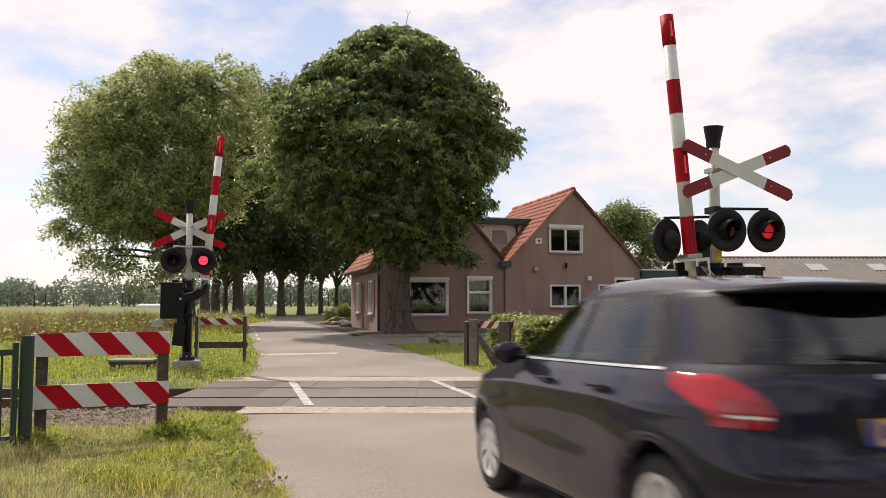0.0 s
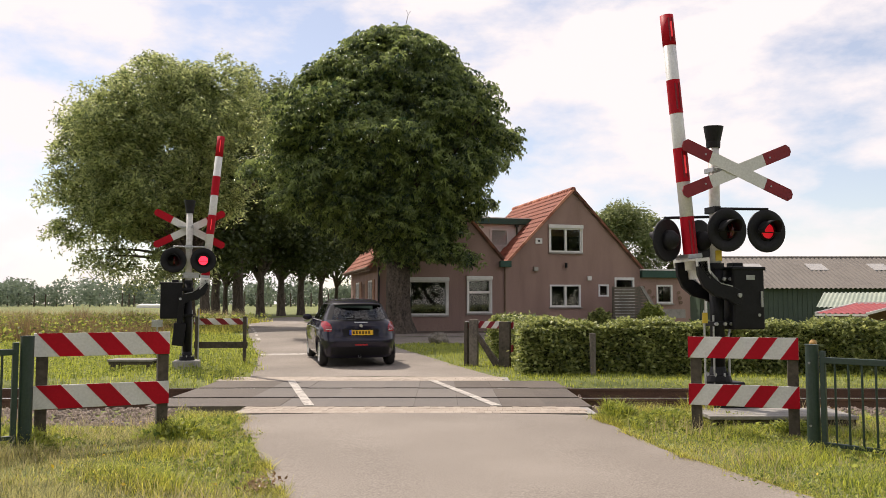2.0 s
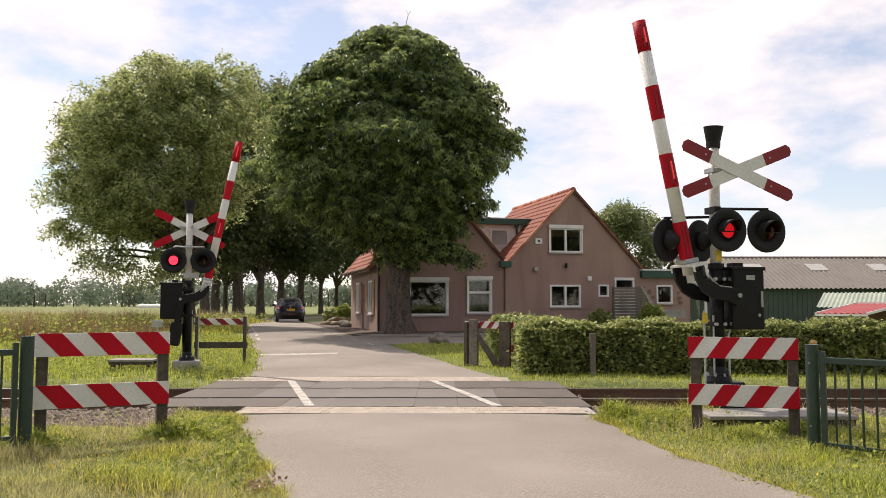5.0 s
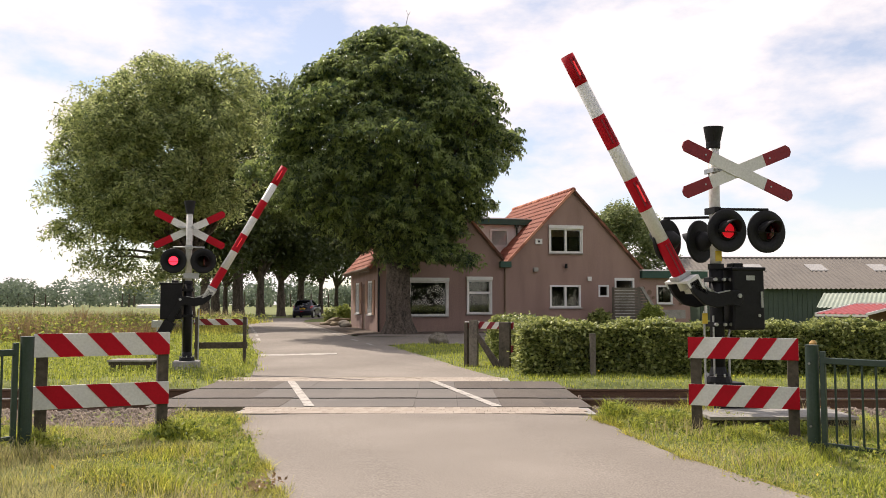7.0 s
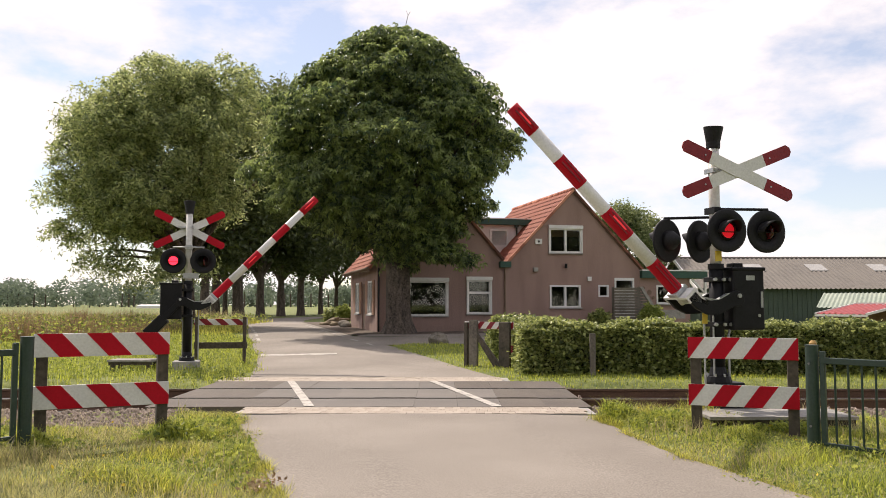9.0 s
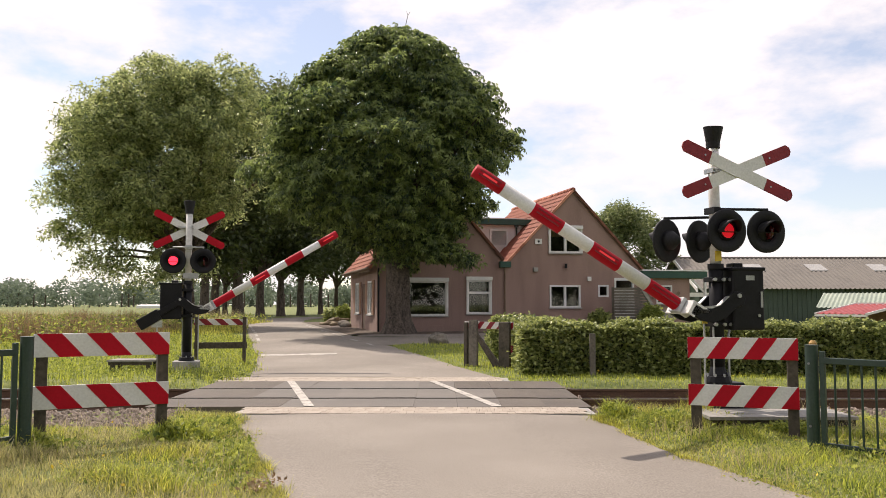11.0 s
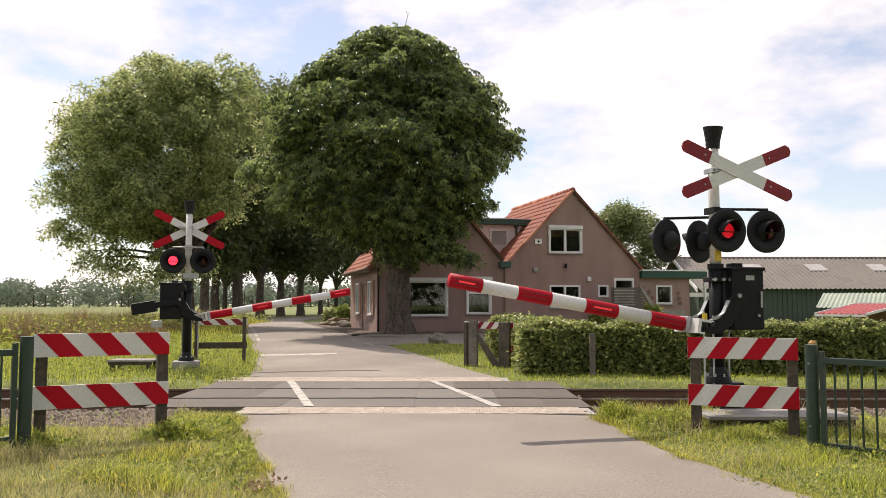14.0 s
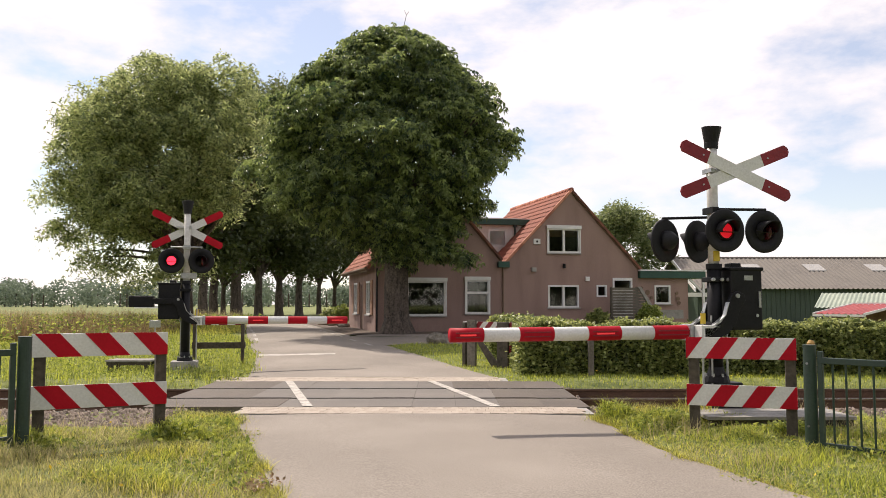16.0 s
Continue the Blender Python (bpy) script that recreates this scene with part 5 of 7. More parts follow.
def palmate(points, out, size, rng, fingers=6):
    """Leaves of several drooping leaflets that share their stalk end."""
    n = len(points)
    nor = out * 0.6 + np.array([0, 0, 0.8]) + rng.normal(size=(n, 3)) * 0.55
    nor /= np.linalg.norm(nor, axis=1)[:, None]
    e1 = np.cross(nor, rng.normal(size=(n, 3)))
    e1 /= np.linalg.norm(e1, axis=1)[:, None]
    e2 = np.cross(nor, e1)
    size = size * (0.7 + 0.6 * rng.random(n))
    verts, faces = [points[:, None]], []
    for k in range(fingers):
        a = 2 * math.pi * k / fingers
        d = math.cos(a) * e1 + math.sin(a) * e2
        side = -math.sin(a) * e1 + math.cos(a) * e2
        long = (size * (0.75 + 0.4 * rng.random(n)))[:, None]
        mid, tip = points + d * long * 0.62 + nor * long * 0.02, points + (d - nor * 0.5) * long
        tip[:, 2] -= 0.12 * long[:, 0]
        verts.append(np.stack([mid + side * long * 0.17, tip, mid - side * long * 0.17], 1))
        faces += [(0, 1 + 3 * k, 2 + 3 * k), (0, 2 + 3 * k, 3 + 3 * k)]
    v = np.concatenate(verts, 1)
    f = np.array(faces)[None] + (v.shape[1] * np.arange(n))[:, None, None]
    return v.reshape(-1, 3), f.reshape(-1, 3)


def chestnut():
    """Broad crown of umbrella-shaped sprays in tiers, on a stout trunk with limbs."""
    rng = np.random.default_rng(21)
    t = thing("chestnut_tree", "broad dark green chestnut tree before the farmhouse", "tree", pose(-1.72, 32.2, 0.27))
    g, n, fork = Geo(), 28, 3.6
    rings = []
    for k in range(15):
        q = k / 14
        r = 0.52 * (1.0 - 0.30 * q) * (1 + 0.6 * max(0, 0.2 - q) / 0.2) * (1 + 0.25 * max(0, q - 0.75) / 0.25)
        rings.append([(r * (1 + 0.09 * math.sin(3 * a + 4 * q) + 0.06 * math.sin(7 * a - 5 * q) + 0.05 * rng.random()) * math.cos(a) - 0.06 * math.sin(3 * q),
                       r * (1 + 0.09 * math.sin(4 * a + 2 * q) + 0.05 * rng.random()) * math.sin(a), -0.3 + (fork + 0.3) * q) for a in [2 * math.pi * i / n for i in range(n)]])
    part("trunk", g.loft(rings), BARK, t, "stout ridged brown trunk", smooth=True)

    def spots(count, lo, hi):
        zs = [c[0] for c in CROWN]
        z = 2.95 + 9.1 * rng.random(4 * count)
        left, right = np.interp(z, zs, [c[1] for c in CROWN]), np.interp(z, zs, [c[2] for c in CROWN])
        half, mid = (right - left) / 2 - 0.34, (right + left) / 2 - 0.26
        keep = rng.random(len(z)) < (half + 1.0) / 6.2
        z, half, mid = z[keep][:count], half[keep][:count], mid[keep][:count]
        a = rng.random(len(z)) * 2 * math.pi
        lump = 0.91 + 0.09 * np.sin(3 * a + z * 1.7 + 0.8 * np.sin(z * 0.9)) + 0.07 * np.sin(5 * a - z * 2.3) + 0.05 * np.sin(z * 5.0 + 2 * a)
        r = (lo + (hi - lo) * rng.random(len(z)) ** 0.6) * lump
        out = np.stack([np.cos(a), np.sin(a), np.clip((z - 7.0) / 5.0, -0.5, 1.2)], -1)
        return np.stack([mid + half * r * np.cos(a), half * 0.95 * r * np.sin(a), z], -1), out

    outer, out_o = spots(1700, 0.72, 1.06)
    inner, out_i = spots(300, 0.35, 0.74)
    # a low bough that hangs before the house wall
    q = rng.random(46)
    bough = np.stack([0.6 + 2.2 * q, -0.6 + 0.5 * rng.normal(size=46), 3.75 - 0.75 * q + 0.22 * rng.normal(size=46)], -1)
    centre = np.concatenate([outer, inner, bough])
    out = np.concatenate([out_o, out_i, np.tile([0.7, -0.5, 0.2], (46, 1))])
    low = outer[(outer[:, 2] < 10)]
    for c in low[rng.choice(len(low), 24, replace=False)]:
        g, c = Geo(), Vector(c)
        start = Vector((0, 0, fork * (0.82 + 0.16 * rng.random())))
        mid = start.lerp(c, 0.5) + Vector((0, 0, 0.14 * (c - start).length))
        r = 0.13 + 0.09 * rng.random()
        prev, pr = start, r
        for k in range(1, 8):
            q = k / 7
            p = start.lerp(mid, q).lerp(mid.lerp(c, q), q)
            g.tube(prev, p, pr, r * (1 - 0.88 * q), 8, caps=False)
            prev, pr = p, r * (1 - 0.88 * q)
        part("limb", g, BARK, t, smooth=True)
    per = 16
    big = 0.42 * (0.6 + 0.8 * rng.random(len(centre)))
    rr, aa = np.sqrt(rng.random((len(centre), per))), rng.random((len(centre), per)) * 2 * math.pi
    off = np.stack([rr * np.cos(aa), rr * np.sin(aa), -0.4 * rr ** 2 + 0.30 * rng.normal(size=rr.shape)], -1) * big[:, None, None]
    off[..., 2] -= 0.25 * (off * out[:, None]).sum(-1)
    pts = (centre[:, None] + off).reshape(-1, 3)
    v, f = palmate(pts, np.repeat(out, per, 0), 0.16, rng)
    part("crown", cloud_mesh("crown", v, f, LEAF_CHESTNUT), LEAF_CHESTNUT, t, "crown of drooping hand-shaped leaves")
    # a dead twig that stands out of the top
    g = Geo().tube((0.2, 0, 12.2), (0.32, 0, 12.75), 0.015, 0.01, 6).tube((0.32, 0, 12.75), (0.25, 0, 12.95), 0.01, 0.006, 6).tube((0.32, 0, 12.75), (0.42, 0, 12.9), 0.01, 0.006, 6)
    part("top_twig", g, BARK, t, "thin twig above the crown")


def trees():
    rng = np.random.default_rng(11)
    chestnut()
    # tall willows on the bend
    big = lumps(rng, -4.8, 0.0, 13.0, 7.6, 6.5, 7.8, 38, 2.2) + [(-5, 0, 17.8, 4.8, 4.5, 3.0), (0, 0, 18.2, 3.5, 4, 2.5), (2.0, 0, 14.0, 4.5, 4.5, 5.0), (-9.7, 0, 8.0, 3.2, 3.5, 4.8), (-11.0, 0, 12.5, 2.6, 3.0, 3.2),
                                                             (-4, -2, 6.0, 3.0, 3.0, 3.0), (-6.5, -1, 4.8, 2.8, 2.8, 1.9), (-2.2, -1, 4.8, 2.6, 2.6, 1.8)]
    tree("willow_tree", "tall grey-green willow tree beside the road", -13.2, 42.5, 0.25, 0.40, 3.8,
         [(0.67 * b[0] + 1.41, 0.67 * b[1], 0.67 * b[2] + 0.36, 0.67 * b[3], 0.67 * b[4], 0.67 * b[5]) for b in big],
         860, 150, 0.34, 0.225, LEAF_WILLOW, 22, limbs=30, droop=0.5, aspect=0.36)
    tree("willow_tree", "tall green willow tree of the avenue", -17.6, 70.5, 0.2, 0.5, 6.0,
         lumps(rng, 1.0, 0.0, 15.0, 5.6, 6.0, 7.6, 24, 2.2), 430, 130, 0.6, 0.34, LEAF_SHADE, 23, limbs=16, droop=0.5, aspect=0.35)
    for i, (x, y, h, w) in enumerate(((-18.7, 64.5, 15, 4.6), (-19.4, 70, 15, 4.6), (-16.9, 76, 15, 5.0), (-15.9, 80.5, 15, 5.0), (-14.9, 86, 15, 5.2), (-14.15, 95, 16, 5.4), (-8.8, 97, 16, 5.5), (-13.5, 104, 16, 6), (-24.4, 92, 15, 6), (-5.0, 103, 16, 6))):
        r2 = np.random.default_rng(40 + i)
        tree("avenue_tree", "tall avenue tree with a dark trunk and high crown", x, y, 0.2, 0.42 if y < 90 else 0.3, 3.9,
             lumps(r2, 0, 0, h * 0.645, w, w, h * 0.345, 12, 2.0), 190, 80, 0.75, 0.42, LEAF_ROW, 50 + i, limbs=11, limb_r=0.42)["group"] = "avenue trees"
    r3 = np.random.default_rng(9)
    tree("garden_tree", "round-crowned green tree behind the farmhouse", 12.9, 58, 0.2, 0.4, 3.0, lumps(r3, -0.3, 0, 5.0, 3.5, 3.0, 3.7, 20, 1.3), 520, 80, 0.38, 0.24, LEAF_GARDEN, 71, limbs=9)


def far_woods():
    """The tree line across the fields: one mass of leaves with an uneven top, its colour greyed for haze."""
    rng = np.random.default_rng(5)
    pts = []
    for i in range(330):
        x = -420 + i * 2.6 + rng.normal() * 2
        y = 430 + rng.normal() * 25 + (60 if i % 3 else 0)
        h = 12 + 4.5 * rng.random() + 2.0 * math.sin(i * 0.4)
        n = 250
        d = rng.normal(size=(n, 3))
        d /= np.linalg.norm(d, axis=1)[:, None]
        pts.append(np.array([x, y, h * 0.48]) + d * np.array([6.0 + 2 * rng.random(), 5.0, h * 0.52]) * (0.5 + 0.5 * rng.random((n, 1))))
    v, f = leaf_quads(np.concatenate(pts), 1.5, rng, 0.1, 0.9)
    tagged(new("far_woods", cloud_mesh("far_woods", v, f, LEAF_HAZED)), "distant line of trees across the fields, haze put into the leaf colour", "woods", kind="stuff")
    trunks = Geo()
    for i in range(110):
        x = -400 + i * 7.2 + rng.normal() * 2
        trunks.tube((x, 428, -1), (x, 428, 7), 0.4, 0.3, 6, caps=False)
    tagged(part("far_trunks", trunks, BARK), "distant tree trunks", "woods", kind="stuff")
    b = thing("greenhouse", "long low white greenhouse far across the field", "greenhouse", pose(-112, 300, 0))
    part("wall", Geo().box(0, 9, 0, 8, -1, 0.9), WINDOW_WHITE, b)
    part("roof", Geo().prism([(0, 0.9), (4, 1.4), (8, 0.9)], "x", 0, 9), PLASTER, b)


def rear_woods():
    """Unseen trees added behind the viewer, so that the window panes mirror dark green."""
    rng = np.random.default_rng(15)
    pts = []
    for i in range(25):
        x, y, h = -34 + i * 5.2 + rng.normal(), -26 + rng.normal() * 3, 13 + 4 * rng.random()
        d = rng.normal(size=(900, 3))
        d /= np.linalg.norm(d, axis=1)[:, None]
        pts.append(np.array([x, y, h * 0.55]) + d * np.array([3.6, 3.0, h * 0.46]) * (0.4 + 0.6 * rng.random((900, 1))))
    v, f = leaf_quads(np.concatenate(pts), 0.9, rng, 0.2, 0.8)
    tagged(new("rear_woods", cloud_mesh("rear_woods", v, f, LEAF_ROW)), "unseen row of trees added behind the viewer for reflections", "woods", kind="stuff")


def hedge():
    rng = np.random.default_rng(8)
    hd = thing("hedge", "clipped glossy green hedge along the track", "hedge", pose(0, 0, 0))
    segs = [((1.65, 20.9), (2.4, 17.6)), ((1.72, 17.1), (15.0, 17.1)), ((15, 17.1), (30, 17.3))]
    core = Geo()
    pts = []
    for (x0, y0), (x1, y1) in segs:
        L = math.hypot(x1 - x0, y1 - y0)
        ux, uy = (x1 - x0) / L, (y1 - y0) / L
        n = int(L * (5200 if x1 < 16 else 1500))
        s = rng.random(n) * (L + 0.2) - 0.1
        cap = rng.random(n) < (0.05 if L > 5 else 0.12)
        s = np.where(cap, -0.06 + rng.normal(size=n) * 0.05, s)
        face = rng.random(n)
        w, h = 0.46, 0.97
        across = np.where(face < 0.5, -w, np.where(face < 0.62, w, (rng.random(n) * 2 - 1) * w))
        across = np.where(cap, (rng.random(n) * 2 - 1) * w, across)
        up = np.where((face < 0.62) | cap, rng.random(n) * h, h)
        lumpy = 0.06 * np.sin(s * 3.1) + 0.05 * np.sin(s * 7.7 + up * 5) + rng.normal(size=n) * 0.05
        across = across + np.sign(across) * lumpy * (face < 0.62)
        up = up + np.where(face >= 0.62, lumpy * 0.8 + 0.03, 0)
        x, y = x0 + ux * s - uy * across, y0 + uy * s + ux * across
        pts.append(np.stack([x, y, height(x, y) + up], -1))
        m = toward(x0, y0, x1, y1)
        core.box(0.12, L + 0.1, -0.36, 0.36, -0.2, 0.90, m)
    # solid boxes, not twigs; near-black colour stands in for the shaded inside
    part("dark_core", core, HEDGE_CORE, hd, "solid dark box behind the hedge leaves")
    v, f = leaf_quads(np.concatenate(pts), 0.085, rng, 0.0, 0.62)
    part("leaves", cloud_mesh("leaves", v, f, LEAF_HEDGE), LEAF_HEDGE, hd, "small glossy hedge leaves")
    post = thing("fence_post", "short grey timber fence post before the hedge", "fence post", pose(2.97, 16.35, 0.0))
    part("post", Geo().box(-0.055, 0.055, -0.05, 0.05, -0.3, 0.86), TIMBER_MID, post, bevel=0.012)


def grass():
    rng = np.random.default_rng(2)

    def blades(name, label, x, y, h, w, material, bend=0.5, plain=False):
        n = len(x)
        z = ground_z(x, y) - 0.01
        a = rng.random(n) * 6.283
        d = np.stack([np.cos(a), np.sin(a), np.zeros(n)], -1)
        s = np.stack([-np.sin(a), np.cos(a), np.zeros(n)], -1)
        hh = (h * (0.45 + 0.8 * rng.random(n)))[:, None]
        lean = (bend * (0.2 + rng.random(n)))[:, None]
        base = np.stack([x, y, z], -1)
        ww = (w * (0.6 + 0.8 * rng.random(n)))[:, None]
        up = np.array([0, 0, 1.0])
        mid = base + d * hh * lean * 0.35 + up * hh * 0.6
        tip = base + d * hh * lean + up * hh
        if plain:
            v = np.stack([base - s * ww, base + s * ww, tip], 1).reshape(-1, 3)
            tagged(new(name, cloud_mesh(name, v, np.arange(3 * n).reshape(-1, 3), material)), label, "grass", kind="stuff")
            return
        v = np.stack([base - s * ww, base + s * ww, mid + s * ww * 0.6, mid - s * ww * 0.6, tip], 1).reshape(-1, 3)
        k = 5 * np.arange(n)[:, None]
        f = np.concatenate([k + np.array([[0, 1, 2]]), k + np.array([[0, 2, 3]]), k + np.array([[3, 2, 4]])], 1).reshape(-1, 3)
        tagged(new(name, cloud_mesh(name, v, f, material)), label, "grass", kind="stuff")

    def scatter(n, x0, x1, y0, y1, margin=0.0, ok=None):
        x, y = x0 + (x1 - x0) * rng.random(n), y0 + (y1 - y0) * rng.random(n)
        l, r = edge_at(y)
        fray = 0.10 * np.sin(y * 5) + 0.12 * np.sin(y * 1.7 + x) + 0.08 * rng.normal(size=n)
        keep = (x < l - margin - 0.02 + fray) | (x > r + margin + 0.02 - fray)
        bed = (y > np.where(x < -3.45, 9.75 + 0.25 * np.sin(x * 2), np.where(x < 0, 11.3, 10.55 + 0.2 * np.sin(x * 3)))) & (y < 14.85)
        keep &= ~bed
        clump = np.sin(x * 2.3 + np.sin(y * 3.1)) + np.sin(y * 2.9 + np.sin(x * 1.9)) + rng.normal(size=n) * 0.7
        keep &= clump > -2.3
        if ok is not None:
            keep &= ok(x, y)
        return x[keep], y[keep]

    def weeds(name, label, x, y, size, high, material, category="weeds"):
        p = np.stack([x, y, ground_z(x, y) + 0.02 + high * rng.random(len(x)) ** 1.5], -1)
        v, f = leaf_quads(p, size, rng, -0.2, 0.5)
        tagged(new(name, cloud_mesh(name, v, f, material)), label, category, kind="stuff")

    def tufts(x, y, scale=1.0):
        return smooth_step(-0.2, 1.6, np.sin(x * 4.3 * scale + np.sin(y * 3.7)) + np.sin(y * 5.1 * scale + np.sin(x * 2.9)))

    def mood(x, y):
        return np.sin(x * 1.3 + 0.8 * np.sin(y * 1.1)) + np.sin(y * 1.7 + np.sin(x * 0.9)) + 0.5 * np.sin(x * 3.7 + y * 2.9) + 0.6 * rng.normal(size=len(x))

    x, y = scatter(150000, -7.5, -0.2, 4.6, 11.0)
    h = 0.04 + 0.075 * tufts(x, y) + 0.045 * smooth_step(7, 5, y)
    kind_ = mood(x, y) + 1.5 * smooth_step(8.6, 6.2, y)
    for lo, hi, name, label, mat in ((-9, -0.3, "verge_grass", "fresh green tufted verge grass", BLADE_GREEN), (-0.3, 0.9, "verge_grass", "yellow-green tufted verge grass", BLADE), (0.9, 9, "seeding_grass", "pale olive seeding verge grass", BLADE_OLIVE)):
        k = (kind_ > lo) & (kind_ <= hi)
        blades(name, label, x[k], y[k], h[k] * (1.2 if mat is BLADE_OLIVE else 1.0), 0.0042 if mat is not BLADE_OLIVE else 0.0032, mat, 1.1)
    x, y = scatter(95000, 1.6, 8.0, 4.6, 11.0)
    h = 0.04 + 0.06 * tufts(x, y) + 0.04 * smooth_step(9.3, 9.8, y) * smooth_step(4.2, 2.6, x)
    k = mood(x, y) > 0.2
    blades("verge_grass", "short yellow-green verge grass", x[k], y[k], h[k], 0.0042, BLADE, 1.0)
    blades("verge_grass", "short fresh green verge grass", x[~k], y[~k], h[~k], 0.0046, BLADE_GREEN, 1.0)
    # rank growth round the posts of the striped barriers and along the ballast
    for cx, cy, rx, ry, n_, hh in ((2.7, 9.8, 0.45, 0.45, 2200, 0.24), (2.1, 10.35, 0.35, 0.25, 1500, 0.36), (3.35, 9.7, 0.45, 0.25, 1000, 0.18), (3.9, 9.2, 0.3, 0.2, 500, 0.14), (4.6, 7.6, 0.8, 0.5, 1500, 0.2),
                                   (-2.75, 8.75, 0.35, 0.35, 1500, 0.26), (-2.4, 9.6, 0.5, 0.6, 2000, 0.2), (-4.1, 8.1, 0.35, 0.3, 1100, 0.3), (-1.9, 7.9, 0.3, 0.8, 1600, 0.16)):
        x, y = cx + rx * rng.normal(size=n_) * 0.6, cy + ry * rng.normal(size=n_) * 0.6
        l, r = edge_at(y)
        k = (x < l - 0.05) | (x > r + 0.05)
        x, y = x[k], y[k]
        fall = np.exp(-((x - cx) / rx) ** 2 - ((y - cy) / ry) ** 2)
        blades("tall_grass", "rank tall grass round the barrier posts", x, y, 0.05 + 0.7 * hh * fall, 0.0042, BLADE_GREEN, 0.9)
        q = rng.random(len(x)) < 0.55
        p = np.stack([x[q], y[q], ground_z(x[q], y[q]) + 0.02 + 0.75 * hh * fall[q] * rng.random(int(q.sum())) * 0.9], -1)
        v, f = leaf_quads(p, 0.06, rng, -0.1, 0.55)
        tagged(new("rank_weeds", cloud_mesh("rank_weeds", v, f, WEED)), "leafy weeds round the barrier posts", "weeds", kind="stuff")
    for side in (0, 1):
        y = 4.6 + 6.1 * rng.random(9000)
        x = edge_at(y)[side] + (1 if side else -1) * (np.abs(rng.normal(size=9000)) * 0.10 - 0.04 - 0.05 * np.sin(y * 6.3) * np.sin(y * 2.1))
        blades("edge_grass", "grass creeping over the road edge", x, y, 0.05 + 0.06 * tufts(x, y), 0.004, BLADE, 1.3)
    x, y = scatter(26000, -7.0, 8.0, 4.6, 11.0)
    blades("dry_grass", "dry straw-coloured grass stalks", x, y, 0.07 + 0.16 * tufts(x, y, 0.7), 0.0026, BLADE_DRY, 1.3)
    x, y = scatter(2600, 2.45, 3.3, 9.5, 10.9, -0.0)
    blades("tall_grass", "tall seeding grass beside the track", x, y, 0.16 + 0.16 * tufts(x, y), 0.004, BLADE, 0.7)
    x, y = scatter(45000, -7.0, 8.0, 4.6, 10.9)
    keep = tufts(x * 0.6 + 3, y * 0.6) > 0.25
    weeds("verge_weeds", "low broad-leaved weeds in the verge", x[keep], y[keep], 0.032, 0.06, WEED)
    x, y = scatter(420, -7.0, 8.0, 5.0, 16.4)
    weeds("wild_flowers", "small yellow wild flowers in the grass", x, y, 0.035, 0.16, PETAL, "flowers")
    x, y = scatter(70000, -22, -3.2, 14.9, 30)
    blades("field_grass", "bright meadow grass beyond the track", x, y, np.full(len(x), 0.17), 0.006, BLADE_GREEN, plain=True)
    x, y = scatter(90000, -1.6, 16, 14.9, 27, 0, lambda x, y: ((y < 16.6) | (x < 2.2)) & (y < 25.9 + 0.27 * np.maximum(x, 0)))
    blades("field_grass", "mown grass before the hedge", x, y, np.full(len(x), 0.085), 0.006, BLADE_GREEN, 0.5, plain=True)
    x, y = scatter(45000, -34, -8, 30, 52)
    blades("field_grass", "rough meadow grass of the field", x, y, np.full(len(x), 0.30), 0.012, BLADE, plain=True)
    x, y = scatter(30000, -60, -13, 32, 58, 0, lambda x, y: (np.sin(x * 0.4) + np.sin(y * 0.9 + x * 0.2) > -0.6))
    blades("reeds", "tall dry grass and reeds at the field ditch", x, y, np.full(len(x), 0.75), 0.014, BLADE_DRY, 0.7, plain=True)
    x, y = scatter(11000, -18, -10.5, 26, 34)
    blades("reeds", "patch of tall brown seeding weeds", x, y, 0.45 + 0.5 * tufts(x, y, 0.3), 0.009, SEED_HEAD, 0.5)
    x, y = scatter(3500, -18, -10.5, 26, 34)
    weeds("tall_weeds", "tall leafy weeds in the field", x, y, 0.12, 0.7, WEED)
    x, y = scatter(30000, -60, -11, 24, 54)
    weeds("field_weeds", "leafy green weeds of the rough field", x, y, 0.16, 0.5, WEED)
    x, y = scatter(26000, -22, -3.2, 15.4, 30)
    weeds("meadow_weeds", "leafy meadow plants beyond the track", x, y, 0.065, 0.11, WEED)


